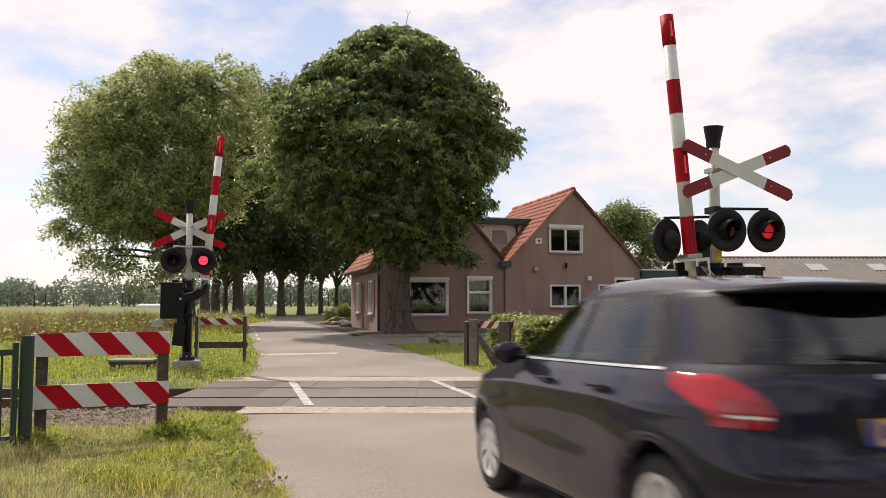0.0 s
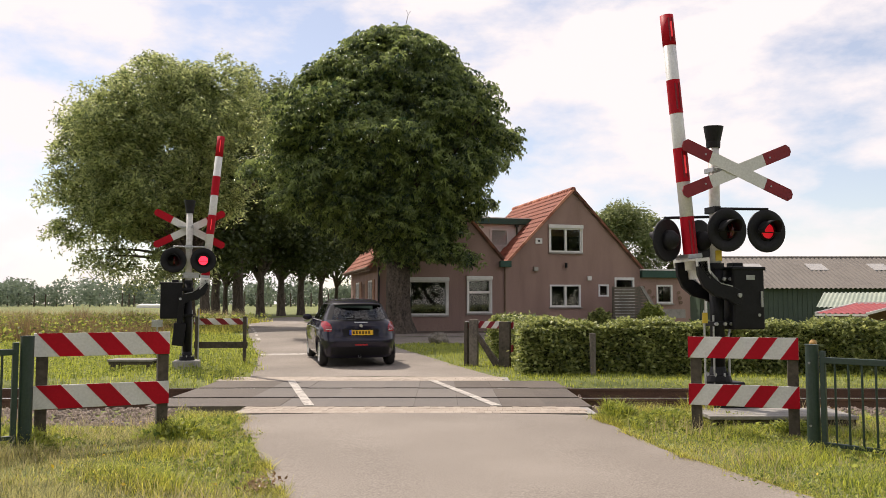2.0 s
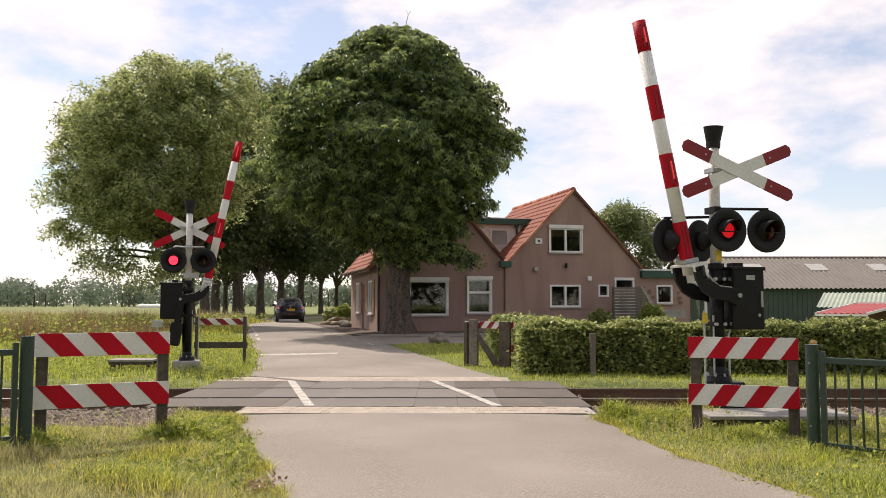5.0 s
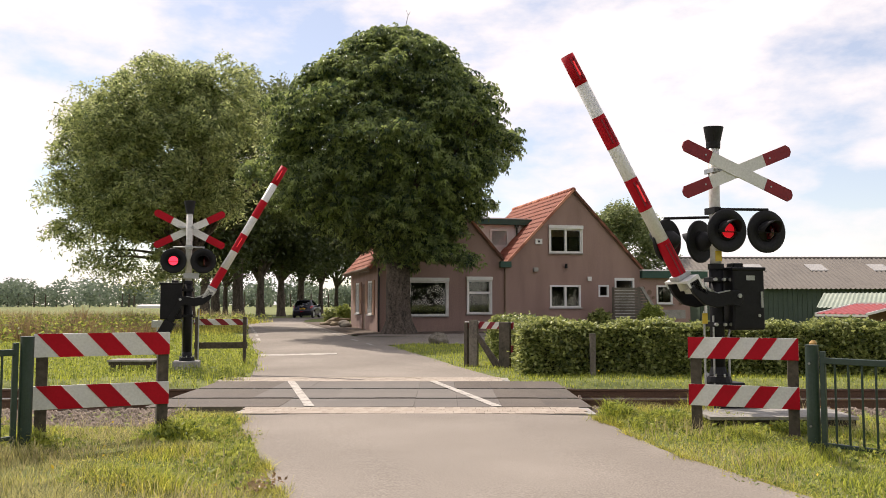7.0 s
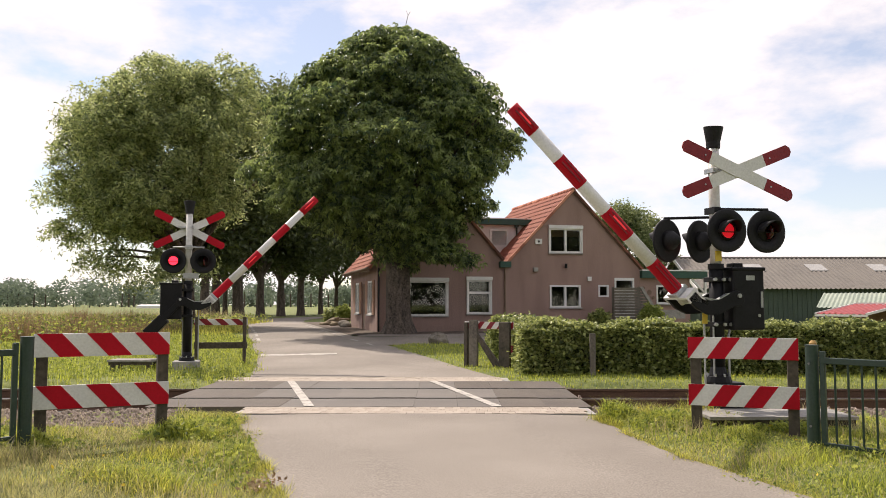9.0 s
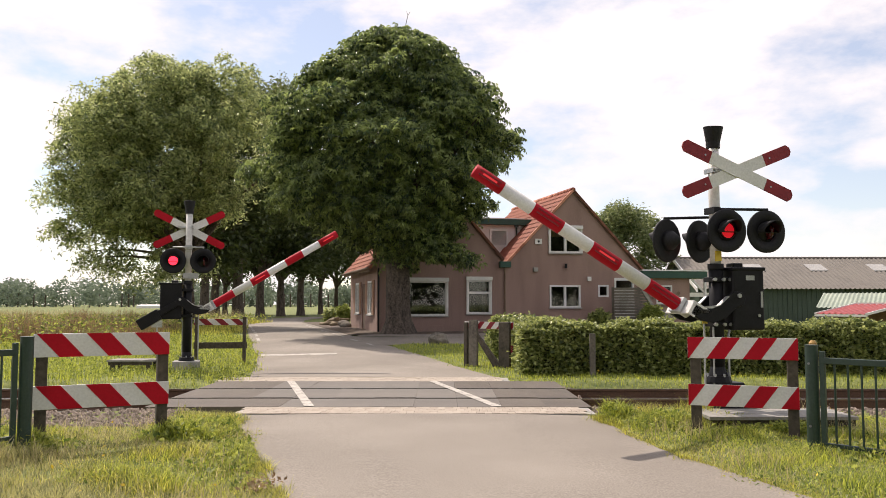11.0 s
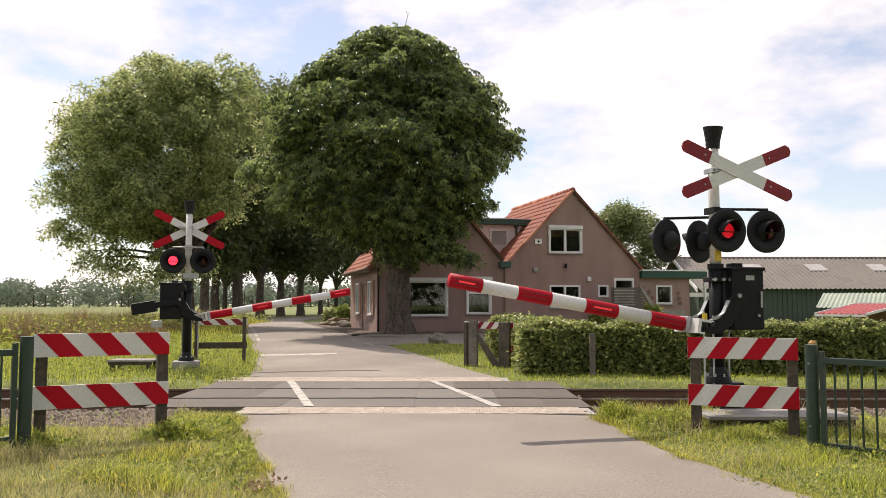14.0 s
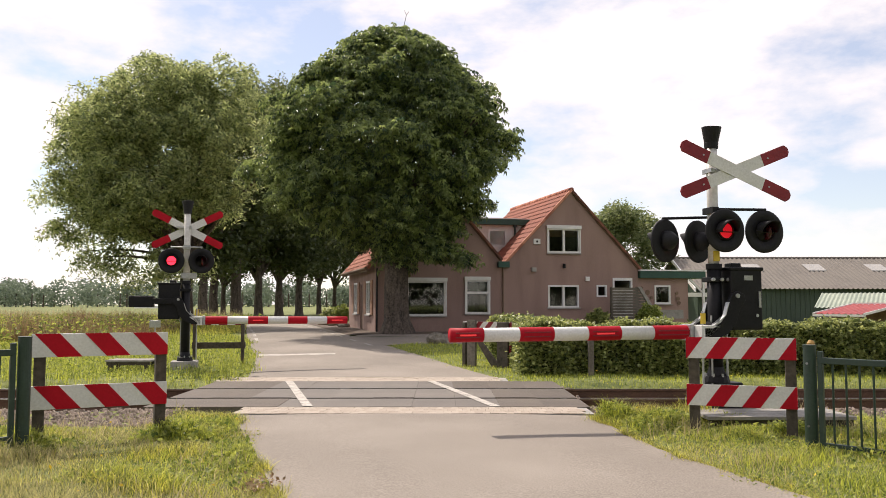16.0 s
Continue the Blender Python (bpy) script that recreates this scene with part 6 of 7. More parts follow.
def small_things():
    rng = np.random.default_rng(12)
    # boulder
    b = bmesh.new()
    bmesh.ops.create_icosphere(b, subdivisions=4, radius=0.33)
    for v in b.verts:
        v.co += v.normal * 0.09 * noise.noise(v.co * 4.0) + v.normal * 0.03 * noise.noise(v.co * 13)
        v.co.z *= 0.72
    me = bpy.data.meshes.new("boulder")
    b.to_mesh(me)
    b.free()
    me.materials.append(ROCK)
    ob = new("boulder", me)
    ob.matrix_basis = pose(-0.12, 26.4, 0.30)
    tagged(ob, "grey-brown rounded boulder at the grass corner", "rock")
    # stones and bushes by the side wall
    for i, (x, y, r) in enumerate(((-5.1, 42.6, 0.34), (-6.1, 46.0, 0.4), (-4.75, 40.2, 0.3))):
        b = bmesh.new()
        bmesh.ops.create_icosphere(b, subdivisions=3, radius=r)
        for v in b.verts:
            v.co += v.normal * 0.2 * r * noise.noise(v.co * 3.0 + Vector((i, 0, 0)))
            v.co.z *= 0.6
        me = bpy.data.meshes.new("garden_stone")
        b.to_mesh(me)
        b.free()
        me.materials.append(ROCK)
        ob = new("garden_stone", me)
        ob.matrix_basis = pose(x, y, 0.29 + r * 0.4)
        tagged(ob, "rounded garden stone beside the farmhouse", "rock", "garden stones")
    for i, (x, y, r, h, mat) in enumerate(((-5.6, 46.6, 0.45, 1.15, LEAF_BUSH), (-6.5, 48.6, 0.5, 0.95, LEAF_HEDGE), (6.55, 34.3, 0.4, 0.95, LEAF_HEDGE), (8.7, 34.4, 0.5, 1.2, LEAF_BUSH))):
        n = 2600
        d = rng.normal(size=(n, 3))
        d /= np.linalg.norm(d, axis=1)[:, None]
        p = d * np.array([r, r, h * 0.5]) * (0.55 + 0.5 * rng.random((n, 1))) * (1 + 0.15 * np.sin(d[:, :1] * 7 + i)) + np.array([0, 0, h * 0.5])
        v, f = leaf_quads(p, 0.13, rng, 0.0)
        t = thing("shrub", "rounded leafy garden shrub beside the farmhouse", "shrub", pose(x, y, 0.26), "garden shrubs")
        part("leaves", cloud_mesh("leaves", v, f, mat), mat, t)
        part("stem", Geo().tube((0, 0, -0.2), (0, 0, h * 0.6), 0.05, 0.03, 8), BARK, t)
    # cut branches heaped beside the wall
    for i, (x0, y0, x1, y1, z0, z1, r) in enumerate(((-6.7, 45.2, -5.3, 43.4, 0.36, 0.40, 0.10), (-6.2, 44.6, -5.1, 44.9, 0.52, 0.62, 0.09), (-6.6, 46.4, -5.6, 44.0, 0.40, 0.72, 0.08), (-5.9, 43.2, -4.95, 42.9, 0.36, 0.46, 0.10))):
        t = thing("cut_log", "pale cut branch heaped beside the farmhouse wall", "log", pose(x0, y0, z0 - r), "cut branches")
        a, b = Vector((0, 0, r)), Vector((x1 - x0, y1 - y0, z1 - z0 + r))
        m = a.lerp(b, 0.5) + Vector((0.05, 0, 0.06))
        part("wood", Geo().tube(a, m, r, r * 0.9, 10).tube(m, b, r * 0.9, r * 0.7, 10), OLD_WOOD, t, smooth=True)
    # dead leaves at the kerb
    n = 110
    p = np.stack([-1.42 + rng.normal(size=n) * 0.07, 6.45 + rng.normal(size=n) * 0.10, 0.02 + np.abs(rng.normal(size=n)) * 0.04], -1)
    v, f = leaf_quads(p, 0.04, rng, 0.0, 0.6)
    tagged(new("dead_leaves", cloud_mesh("dead_leaves", v, f, DRY_LEAF)), "small heap of dead brown leaves", "leaves", kind="stuff")
    s = thing("field_sign", "small blank grey sign on a short post", "sign", pose(-7.3, 21.0, 0.05))
    part("plate", Geo().box(-0.14, 0.14, -0.01, 0.01, 0.80, 0.98), GREY_STEEL, s, bevel=0.004)
    part("post", Geo().tube((0, 0.02, -0.2), (0, 0.02, 0.9), 0.02, n=8), GREY_STEEL, s)


farmhouse()
extension()
barn()
garden_shelters()
trees()
far_woods()
rear_woods()
hedge()
grass()
small_things()


# ---- car ----
# height, half width, rear end, front end; y = 0 at the rear axle
CAR_SHAPE = [(0.15, 0.79, -0.54, 2.98), (0.20, 0.83, -0.63, 3.14), (0.32, 0.855, -0.69, 3.23), (0.42, 0.862, -0.72, 3.26), (0.53, 0.866, -0.745, 3.26), (0.60, 0.870, -0.72, 3.23), (0.66, 0.872, -0.685, 3.20), (0.72, 0.870, -0.67, 3.15),
             (0.80, 0.862, -0.66, 3.02), (0.88, 0.838, -0.65, 2.75), (0.94, 0.805, -0.635, 2.45), (0.985, 0.770, -0.61, 2.30), (1.05, 0.738, -0.565, 2.18), (1.15, 0.692, -0.485, 1.99), (1.25, 0.645, -0.40, 1.81),
             (1.31, 0.615, -0.35, 1.69), (1.345, 0.594, -0.30, 1.62), (1.37, 0.575, -0.20, 1.56), (1.395, 0.553, -0.05, 1.48), (1.42, 0.52, 0.14, 1.38), (1.44, 0.47, 0.36, 1.27), (1.452, 0.40, 0.54, 1.17), (1.46, 0.28, 0.7, 1.05)]


def car_at(z):
    zs = [r[0] for r in CAR_SHAPE]
    return [float(np.interp(z, zs, [r[i] for r in CAR_SHAPE])) * (1.05 if i == 1 else 1.0) for i in (1, 2, 3)]


def power(z, front):
    """How square the plan is at a height: rounder towards the roof and at the tail."""
    return float(np.interp(z, (0.15, 0.5, 0.8, 1.0, 1.46), (4.6, 4.3, 3.9, 3.3, 3.0))) + (1.4 if front else 0.0)


def flare(y, z):
    """Swelling over the wheels, and doors drawn in a little between them."""
    hips = 0.030 * math.exp(-((y + 0.02) / 0.42) ** 2) * math.exp(-((z - 0.68) / 0.20) ** 2) + 0.018 * math.exp(-((y - 2.54) / 0.42) ** 2) * math.exp(-((z - 0.60) / 0.20) ** 2)
    crease = 0.012 * math.exp(-((z - 0.80) / 0.035) ** 2)
    return hips + crease - 0.024 * math.exp(-((y - 1.25) / 0.75) ** 4) * math.exp(-((z - 0.56) / 0.17) ** 2)


def on_rear(x, z, out=0.0):
    """The shell's rear face at x and z."""
    w, a, b = car_at(z)
    y = a
    for _ in range(3):
        k = max(0.0, 1 - min(1.0, abs(x) / (w + flare(y, z))) ** power(z, False)) ** (1 / power(z, False))
        y = (a + b) / 2 - (b - a) / 2 * k
    push = min(1.0, abs(x) / w) ** 6
    return (x + math.copysign(out * push, x), y - out * (1 - 0.5 * push), z)


def on_front(x, z, out=0.0):
    w, a, b = car_at(z)
    k = max(0.0, 1 - min(1.0, abs(x) / w) ** power(z, True)) ** (1 / power(z, True))
    return (x, (a + b) / 2 + (b - a) / 2 * k + out, z)


def on_side(y, z, s, out=0.0):
    """The shell's side at y and z."""
    w, a, b = car_at(z)
    p = power(z, y > (a + b) / 2)
    k = max(0.0, 1 - min(1.0, abs(y - (a + b) / 2) / ((b - a) / 2)) ** p) ** (1 / p)
    return (s * ((w + flare(y, z)) * k + out), y, z)


# panes of the car: what they span at a height, and their lowest and highest edge
REAR_PANE = (lambda z: (-0.62 + 0.36 * (z - 1.0), 0.62 - 0.36 * (z - 1.0)), 1.0, 1.31)
SCREEN_PANE = (lambda z: (-0.66 + 0.36 * (z - 1.0), 0.66 - 0.36 * (z - 1.0)), 1.0, 1.36)
SIDE_PANES = ((lambda z: (0.12 + 0.55 * max(0, z - 1.06), 0.98), 0.985, 1.335), (lambda z: (1.06, 2.05 - 1.55 * (z - 0.985)), 0.985, 1.335))


def in_pane(p):
    x, y, z = p
    rear = REAR_PANE[1] < z < REAR_PANE[2] and REAR_PANE[0](z)[0] < x < REAR_PANE[0](z)[1] and y < 0.05
    screen = SCREEN_PANE[1] < z < SCREEN_PANE[2] and SCREEN_PANE[0](z)[0] < x < SCREEN_PANE[0](z)[1] and y > 1.3
    return rear or screen or (abs(x) > 0.4 and any(lo < z < hi and us(z)[0] < y < us(z)[1] for us, lo, hi in SIDE_PANES))


def surround(place, outer, lo, hi, panes):
    """A skin over the shell with openings for panes."""
    g = Geo()
    zs = sorted({*steps(lo, hi, 12), *[p[1] for p in panes], *[p[2] for p in panes]})
    for z0, z1 in zip(zs, zs[1:]):
        inside = panes if panes[0][1] - 1e-6 <= z0 and z1 <= panes[0][2] + 1e-6 else ()
        cuts = [[outer(z)[0]] + [q for us, _, _ in inside for q in us(z)] + [outer(z)[1]] for z in (z0, z1)]
        for j in range(0, len(cuts[0]), 2):
            n = 4 if inside else 16
            row = [[place(c[j] + (c[j + 1] - c[j]) * i / n, z) for i in range(n + 1)] for c, z in zip(cuts, (z0, z1))]
            g.add(row[0] + row[1], [(i, i + 1, n + 2 + i, n + 1 + i) for i in range(n)])
    return g


def patch(place, us, vs):
    """A thin skin over the shell: us(v) gives both ends of u at v."""
    g, n = Geo(), 14
    verts = []
    for v in vs:
        lo, hi = us(v)
        verts += [place(lo + (hi - lo) * i / n, v) for i in range(n + 1)]
    return g.add(verts, [(j * (n + 1) + i, j * (n + 1) + i + 1, (j + 1) * (n + 1) + i + 1, (j + 1) * (n + 1) + i) for j in range(len(vs) - 1) for i in range(n)])


def steps(a, b, n=10):
    return [a + (b - a) * i / n for i in range(n + 1)]


def car():
    c = thing("hatchback_car", "dark blue five-door hatchback car with red tail lamps", "car", pose(0, 0, 0))
    n, rings = 144, []
    for z in [r[0] for r in CAR_SHAPE] + [0.27, 0.37, 0.48, 0.565, 0.69, 0.76, 0.82, 0.85, 0.91, 1.0, 1.02, 1.10, 1.20, 1.29, 1.335, 1.36]:
        rings.append(z)
    rings.sort()
    verts, faces = [], []
    for z in rings:
        w, a, b = car_at(z)
        for i in range(n):
            t = 2 * math.pi * i / n
            e = 2 / power(z, math.sin(t) > 0)
            y = (a + b) / 2 + (b - a) / 2 * math.copysign(abs(math.sin(t)) ** e, math.sin(t))
            verts.append(((w + flare(y, z)) * math.copysign(abs(math.cos(t)) ** e, math.cos(t)), y, z))
    for j in range(len(rings) - 1):
        for i in range(n):
            q = (j * n + i, j * n + (i + 1) % n, (j + 1) * n + (i + 1) % n, (j + 1) * n + i)
            mid = np.mean([verts[k] for k in q], 0)
            if min(math.hypot(mid[1] - y, mid[2] - 0.31) for y in (0, 2.54)) > 0.335 and not any(in_pane(verts[k]) for k in q):
                faces.append(q)
    faces.append(tuple(range((len(rings) - 1) * n, len(rings) * n)))
    part("body", Geo().add(verts, faces), CAR_PAINT, c, "glossy dark blue body shell", smooth=True)
    # rear window with its black surround and spoiler
    part("window_surround", surround(lambda x, z: on_rear(x, z, 0.004), lambda z: (-0.72 + 0.36 * (z - 0.97), 0.72 - 0.36 * (z - 0.97)), 0.965, 1.36, [REAR_PANE]), CAR_BLACK, c, smooth=True)
    part("rear_window", patch(lambda x, z: on_rear(x, z, 0.006), REAR_PANE[0], steps(1.0, 1.31)), CAR_PANE, c, "tinted rear window", smooth=True)
    part("windscreen", patch(lambda x, z: on_front(x, z, 0.004), lambda z: (-0.72 + 0.36 * (z - 1.0), 0.72 - 0.36 * (z - 1.0)), steps(0.985, 1.375)), CAR_PANE, c, "clear windscreen", smooth=True)
    # seats and dashboard seen through the panes
    for x in (-0.36, 0.36):
        seat = part("seat", Geo().box(x - 0.25, x + 0.25, 1.0, 1.16, 0.55, 1.02).box(x - 0.25, x + 0.25, 1.1, 1.6, 0.5, 0.62), CAR_BLACK, c, "dark front seat", bevel=0.04)
        part("headrest", Geo().box(x - 0.13, x + 0.13, 0.98, 1.08, 1.05, 1.22), CAR_BLACK, seat, bevel=0.03)
    bench = part("rear_bench", Geo().box(-0.62, 0.62, 0.12, 0.28, 0.5, 0.98), CAR_BLACK, c, "dark rear bench", bevel=0.04)
    for x in (-0.36, 0.0, 0.36):
        part("headrest", Geo().box(x - 0.12, x + 0.12, 0.10, 0.19, 0.99, 1.10), CAR_BLACK, bench, bevel=0.03)
    part("parcel_shelf", Geo().box(-0.60, 0.60, -0.42, 0.12, 0.93, 0.95), CAR_BLACK, c)
    part("dashboard", Geo().box(-0.64, 0.64, 1.72, 2.05, 0.6, 0.98), CAR_BLACK, c, bevel=0.04)
    part("roof_pane", patch(lambda x, y: (x, y, 1.4635), lambda y: (-0.16, 0.16), steps(0.78, 1.0, 3)), CAR_BLACK, c, "dark glass roof panel")
    lip = []
    for x in steps(-0.555, 0.555, 16):
        k = 1 - (abs(x) / 0.62) ** 3
        drop = 0.035 * (abs(x) / 0.56) ** 3
        lip.append([(x, -0.36 * k - 0.09, 1.318), (x, -0.385 * k - 0.09, 1.342 - 0.4 * drop), (x, -0.22 * k - 0.06, 1.372 - drop), (x, 0.0, 1.375 - drop), (x, 0.0, 1.33), (x, -0.22 * k - 0.05, 1.325)])
    part("spoiler", Geo().loft(lip), CAR_BLACK, c, "black roof spoiler", smooth=True)
    part("wiper", Geo().tube(on_rear(0.02, 1.01, 0.02), on_rear(-0.32, 1.035, 0.02), 0.011, n=8), CAR_BLACK, c)
    # seams: tailgate outline and bumper crease
    for s in (-1, 1):
        part("tailgate_seam", patch(lambda x, z: on_rear(x, z, 0.003), lambda z: (s * 0.585, s * 0.593), steps(0.62, 0.79, 4)), LAMP_BLACK, c)
    part("bumper_seam", patch(lambda x, z: on_rear(x, z, 0.003), lambda z: (-0.59, 0.59), [0.612, 0.62]), LAMP_BLACK, c)
    part("rear_bumper", patch(lambda x, z: on_rear(x, z, 0.006), lambda z: (-0.74, 0.74), steps(0.19, 0.40, 6)), CAR_BLACK, c, "black lower bumper", smooth=True)
    for s in (-1, 1):
        side = lambda y, z: on_side(y, z, s, 0.006)
        part("window_band", surround(lambda y, z: on_side(y, z, s, 0.004), lambda z: (0.02 + 0.55 * max(0, z - 1.06), 2.14 - 1.45 * (z - 0.97)), 0.965, 1.36, SIDE_PANES), CAR_BLACK, c, smooth=True)
        for us, lo, hi in SIDE_PANES:
            part("side_window", patch(side, us, steps(lo, hi)), CAR_PANE, c, "tinted side window", smooth=True)
        part("window_trim", patch(lambda y, z: on_side(y, z, s, 0.008), lambda z: (0.04, 2.16), [0.962, 0.975]), GREY_STEEL, c, "thin chrome waist trim", smooth=True)
        for y in (0.32, 1.02, 1.98):
            part("door_seam", patch(lambda u, z: on_side(u, z, s, 0.003), lambda z: (y + 0.25 * max(0, 0.55 - z) * (y < 0.5), y + 0.007 + 0.25 * max(0, 0.55 - z) * (y < 0.5)), steps(0.24, 0.96)), LAMP_BLACK, c)
        for y in (0.42, 1.16):
            part("door_handle", Geo().box(s * 0.898, s * 0.934, y, y + 0.2, 0.845, 0.872), CAR_PAINT, c, bevel=0.008)
        ring = lambda y, r: [(s * (0.955 + r * 0.115 * math.cos(a)), y, 1.0 + r * 0.075 * math.sin(a)) for a in np.linspace(0, 2 * math.pi, 17)[:-1]]
        part("mirror", Geo().loft([ring(1.76, 0.92), ring(1.79, 1.0), ring(1.86, 0.85), ring(1.92, 0.4)]).box(s * 0.80, s * 0.88, 1.78, 1.84, 0.955, 0.985), CAR_PAINT, c, "dark blue door mirror", smooth=True)
        # tail lamps bend from the rear face onto the flank
        lamp = []
        zs = steps(0.735, 0.955, 12)
        for z in zs:
            k = (z - 0.735) / 0.22
            lo = 0.60 + 0.11 * k * k + 0.05 * (1 - k) ** 3
            xs = steps(lo, 0.77, 7)
            row = [on_rear(s * x, z, 0.012) for x in xs]
            w, a, b = car_at(z)
            y_corner = row[-1][1]
            y_end = y_corner + 0.03 + 0.15 * max(0, 1 - abs(k - 0.72) / 0.5)
            row += [on_side(y_corner + (y_end - y_corner) * q / 6, z, s, 0.012) for q in range(1, 7)]
            lamp.append(row)
        m_ = len(lamp[0])
        g = Geo().add([p for r in lamp for p in r], [(j * m_ + i, j * m_ + i + 1, (j + 1) * m_ + i + 1, (j + 1) * m_ + i) for j in range(len(lamp) - 1) for i in range(m_ - 1)])
        t = part("tail_lamp", g, TAIL_RED, c, "red wrap-round tail lamp", smooth=True)
        part("tail_lamp_strip", patch(lambda x, z: on_rear(s * x, z, 0.017), lambda z: (0.64, 0.75), [0.775, 0.788]), WINDOW_WHITE, t)
        part("tail_lamp_shade", patch(lambda x, z: on_rear(s * x, z, 0.016), lambda z: (0.65, 0.76), [0.80, 0.85]), DARK_SHADE_RED, t)
        for y in (0.0, 2.54):
            arch = []
            for r, d in ((0.365, 0.001), (0.36, 0.005), (0.328, 0.003), (0.32, -0.10)):
                arch.append([on_side(y + r * math.cos(a), max(0.18, 0.31 + r * math.sin(a)), s, d) for a in np.linspace(-0.3, math.pi + 0.3, 30)])
            part("wheel_arch", Geo().loft(arch, cap=False), CAR_PAINT, c, smooth=True)
            part("wheel_liner", Geo().loft([[(s * x, y + 0.335 * math.cos(a), 0.31 + 0.335 * math.sin(a)) for a in np.linspace(-0.3, math.pi + 0.3, 20)] for x in (0.82, 0.45)], cap=False), LAMP_BLACK, c)
        part("sill", Geo().box(s * 0.70, s * 0.86, 0.37, 2.17, 0.16, 0.22), CAR_BLACK, c, bevel=0.02)
    part("fog_lamp", patch(lambda x, z: on_rear(x, z, 0.012), lambda z: (-0.14, 0.14), [0.435, 0.47]), TAIL_RED, c, "red rear fog lamp")
    plate = part("number_plate", Geo().box(-0.26, 0.26, -0.700, -0.66, 0.665, 0.775), PLATE_YELLOW, c, "yellow number plate with dark bars")
    part("plate_band", Geo().box(-0.262, -0.215, -0.704, -0.69, 0.665, 0.775), PLATE_BLUE, plate)
    for i in range(6):
        part("plate_bar", Geo().box(-0.185 + i * 0.068, -0.145 + i * 0.068, -0.7025, -0.69, 0.692, 0.75), CAR_BLACK, plate)
    part("plate_recess", patch(lambda x, z: on_rear(x, z, 0.005), lambda z: (-0.40, 0.40), steps(0.64, 0.80, 4)), CAR_BLACK, c)
    part("tailgate_handle", patch(lambda x, z: on_rear(x, z, 0.016), lambda z: (-0.15, 0.15), [0.935, 0.957]), GREY_STEEL, c, "chrome strip")
    part("badge", Geo().tube((0, -0.672, 0.87), (0, -0.64, 0.87), 0.036, n=14), GREY_STEEL, c, "round chrome badge")
    part("exhaust", Geo().tube((-0.02, -0.68, 0.19), (-0.02, -0.4, 0.19), 0.03, n=12, caps=False), GREY_STEEL, c, "steel tail pipe")
    part("underbody", Geo().box(-0.60, 0.60, -0.45, 2.9, 0.165, 0.34).box(-0.44, 0.44, -0.4, 2.9, 0.34, 0.6), LAMP_BLACK, c)
    part("aerial", Geo().tube((0, 0.62, 1.44), (0, 0.50, 1.53), 0.006, n=6), CAR_BLACK, c)
    for piece in c.children:
        piece.location.z += 0.05
    wheels = []
    for y in (0.0, 2.54):
        for s in (-1, 1):
            prof = [(0.20, -0.09), (0.285, -0.095), (0.308, -0.07), (0.31, 0.0), (0.308, 0.07), (0.285, 0.095), (0.215, 0.09)]
            k = 32
            circle = lambda x, r: [(x, r * math.cos(2 * math.pi * i / k), r * math.sin(2 * math.pi * i / k)) for i in range(k)]
            w = part("wheel", Geo().loft([circle(x, r) for r, x in prof], cap=False), TYRE, c, "black tyre on an alloy rim", smooth=True, m=pose(s * 0.765, y, 0.31))
            rim = Geo().tube((s * 0.03, 0, 0), (s * 0.088, 0, 0), 0.05, n=16)
            for q in range(8):
                for d in (-0.13, 0.13):
                    rim.box(s * 0.06, s * 0.084, -0.017, 0.017, 0.03, 0.205, Matrix.Rotation(2 * math.pi * q / 8 + d, 4, "X"))
            rim.loft([circle(s * x, r) for r, x in ((0.19, 0.0), (0.19, 0.088), (0.218, 0.094), (0.222, 0.07))], cap=False)
            part("rim", rim, ALLOY, w, "silver spoked rim")
            part("brake_drum", Geo().tube((s * 0.0, 0, 0), (s * 0.02, 0, 0), 0.19, n=24), CAR_BLACK, w)
            wheels.append((w, s, y))
    return c, wheels


CAR, WHEELS = car()
# rear axle: seconds, x, y
CAR_PATH = [(0, 1.84, 4.12), (0.2, 1.44, 5.62), (0.3, 1.28, 6.35), (0.6, 0.75, 8.6), (1.0, 0.02, 11.4), (1.5, -0.90, 14.7), (2.0, -2.0, 19.0), (2.5, -3.10, 23.6), (3.0, -4.36, 28.8), (3.5, -5.62, 34.1), (4.0, -7.0, 39.8),
            (4.2, -7.55, 42.1), (4.8, -9.0, 48.6), (5.4, -10.25, 54.6), (6.0, -11.2, 60.1), (6.5, -11.5, 64.0), (7.0, -11.45, 67.5), (7.5, -11.1, 70.8), (8.0, -10.4, 73.8), (8.5, -8.9, 76.5), (9.2, -5.6, 79.4),
            (10.5, 3.6, 83.6), (12, 13, 88.2), (14, 27, 94.4), (16, 42, 100.0)]


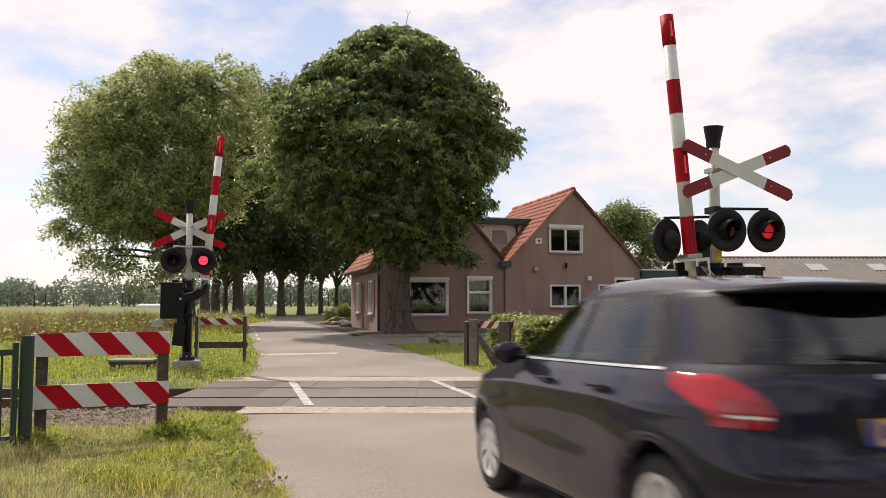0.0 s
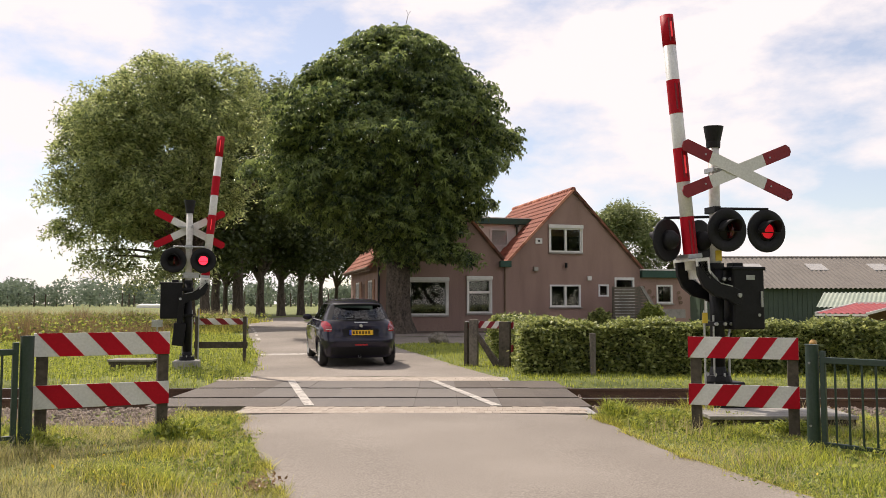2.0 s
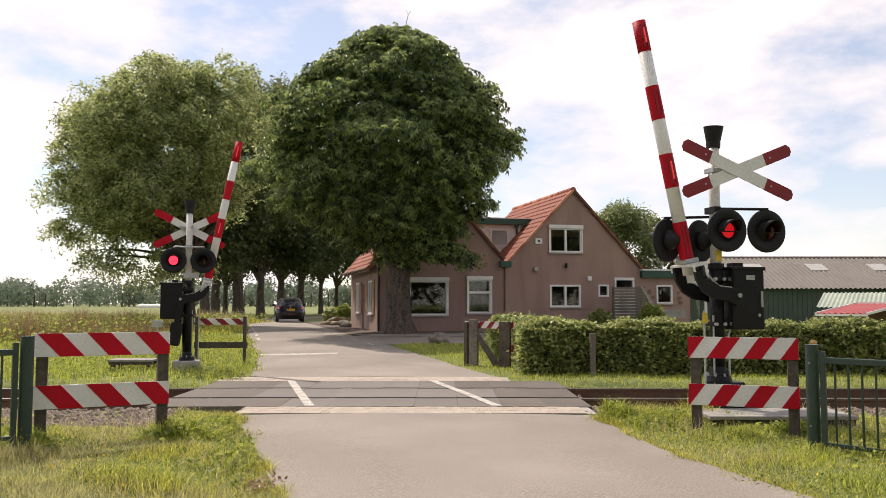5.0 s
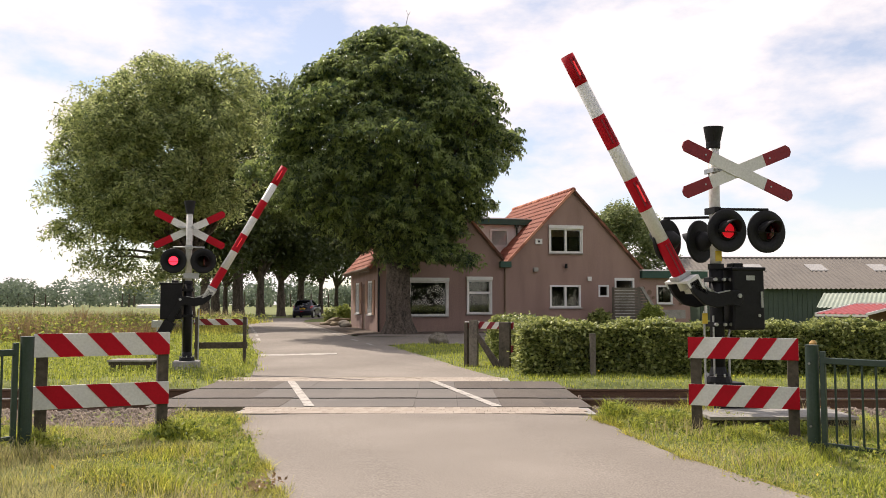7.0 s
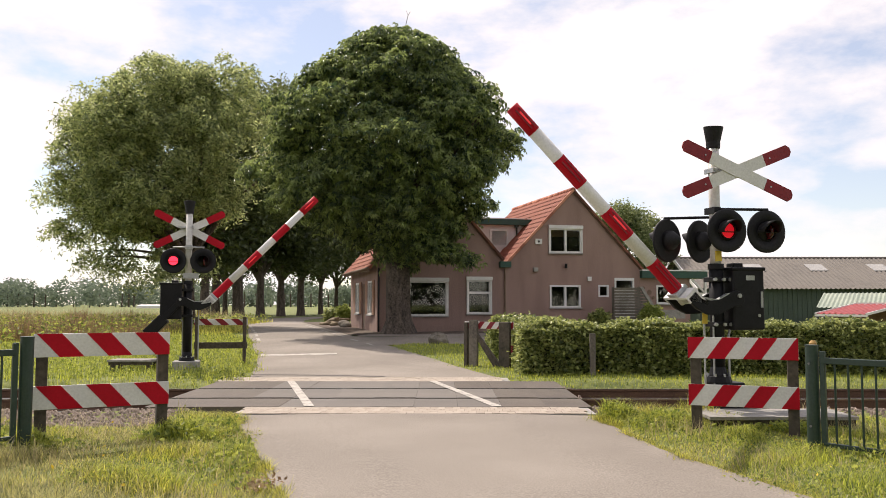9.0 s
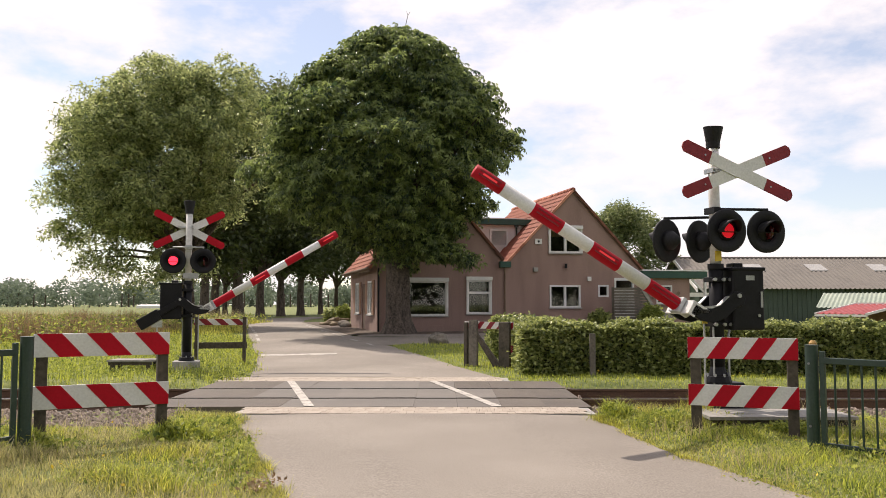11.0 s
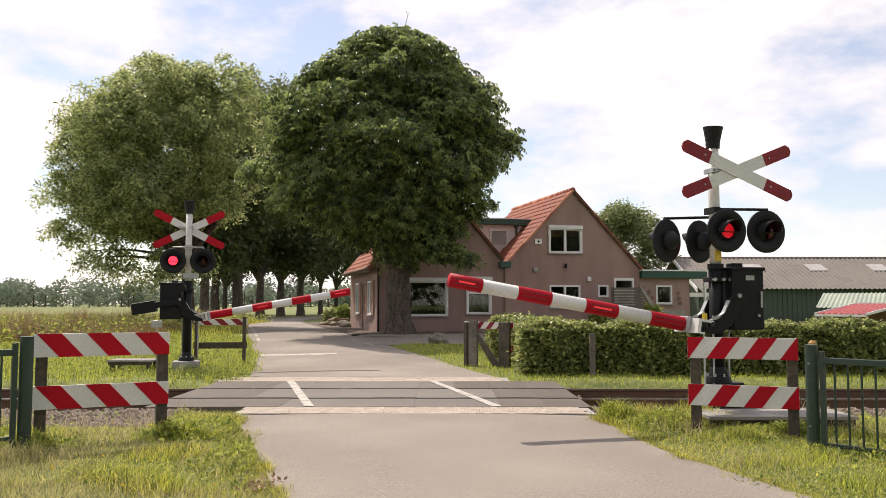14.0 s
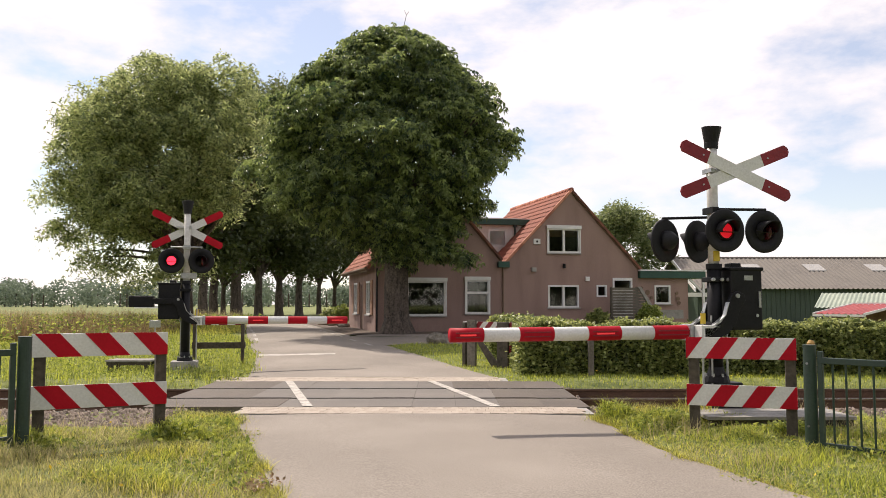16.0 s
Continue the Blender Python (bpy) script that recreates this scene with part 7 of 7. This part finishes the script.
# ---- what moves ----
def heading(t):
    ts = [r[0] for r in CAR_PATH]
    a, b = max(0.0, t - 0.35), min(16.0, t + 0.35)
    xs, ys = [r[1] for r in CAR_PATH], [r[2] for r in CAR_PATH]
    return math.degrees(math.atan2(-(np.interp(b, ts, xs) - np.interp(a, ts, xs)), np.interp(b, ts, ys) - np.interp(a, ts, ys))) + float(np.interp(t, (0, 1, 6, 16), (1.1, 0.9, 0.9, 0)))


def motions():
    rows = []
    for t, x, y in CAR_PATH:
        turn = radians(heading(t))
        rise = float(height(x - 2.54 * math.sin(turn), y + 2.54 * math.cos(turn)) - height(x, y)) if not 8 < y < 15.5 else 0.0
        rows.append((t, pose(x, y, float(height(x, y)) + 0.035, math.degrees(math.atan2(rise, 2.54)), 0, math.degrees(turn))))
    walk(CAR, rows)
    ts = [r[0] for r in CAR_PATH]
    run = np.concatenate([[0], np.cumsum([math.hypot(b[1] - a[1], b[2] - a[2]) for a, b in zip(CAR_PATH, CAR_PATH[1:])])])
    for w, s, y in WHEELS:
        rows = []
        for i in range(0, 481):
            t = i / 30
            angle = -math.degrees(float(np.interp(t, ts, run)) / 0.31)
            rows.append((t, pose(s * 0.765, y, 0.31) @ Matrix.Rotation(radians(angle), 4, "X")))
        walk(w, rows)
    for boom, px, pz in BOOMS:
        walk(boom, [(t, pose(px, 0, pz, 0, a, 0)) for t, a in BOOM_ROWS])
    # the two lamps of a pair flash in turn, imitated by turning the added discs
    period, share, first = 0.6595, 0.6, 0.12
    for flash_disc, phase in FLASH_DISCS:
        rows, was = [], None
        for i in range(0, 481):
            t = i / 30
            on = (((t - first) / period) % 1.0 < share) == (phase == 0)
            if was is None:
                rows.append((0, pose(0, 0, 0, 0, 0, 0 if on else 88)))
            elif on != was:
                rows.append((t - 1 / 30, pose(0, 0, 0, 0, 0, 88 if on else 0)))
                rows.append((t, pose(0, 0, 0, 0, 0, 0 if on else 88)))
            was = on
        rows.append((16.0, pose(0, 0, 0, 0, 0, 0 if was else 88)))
        walk(flash_disc, sorted({round(r[0], 4): r for r in rows if r[0] <= 16.0}.values(), key=lambda r: r[0]))


motions()
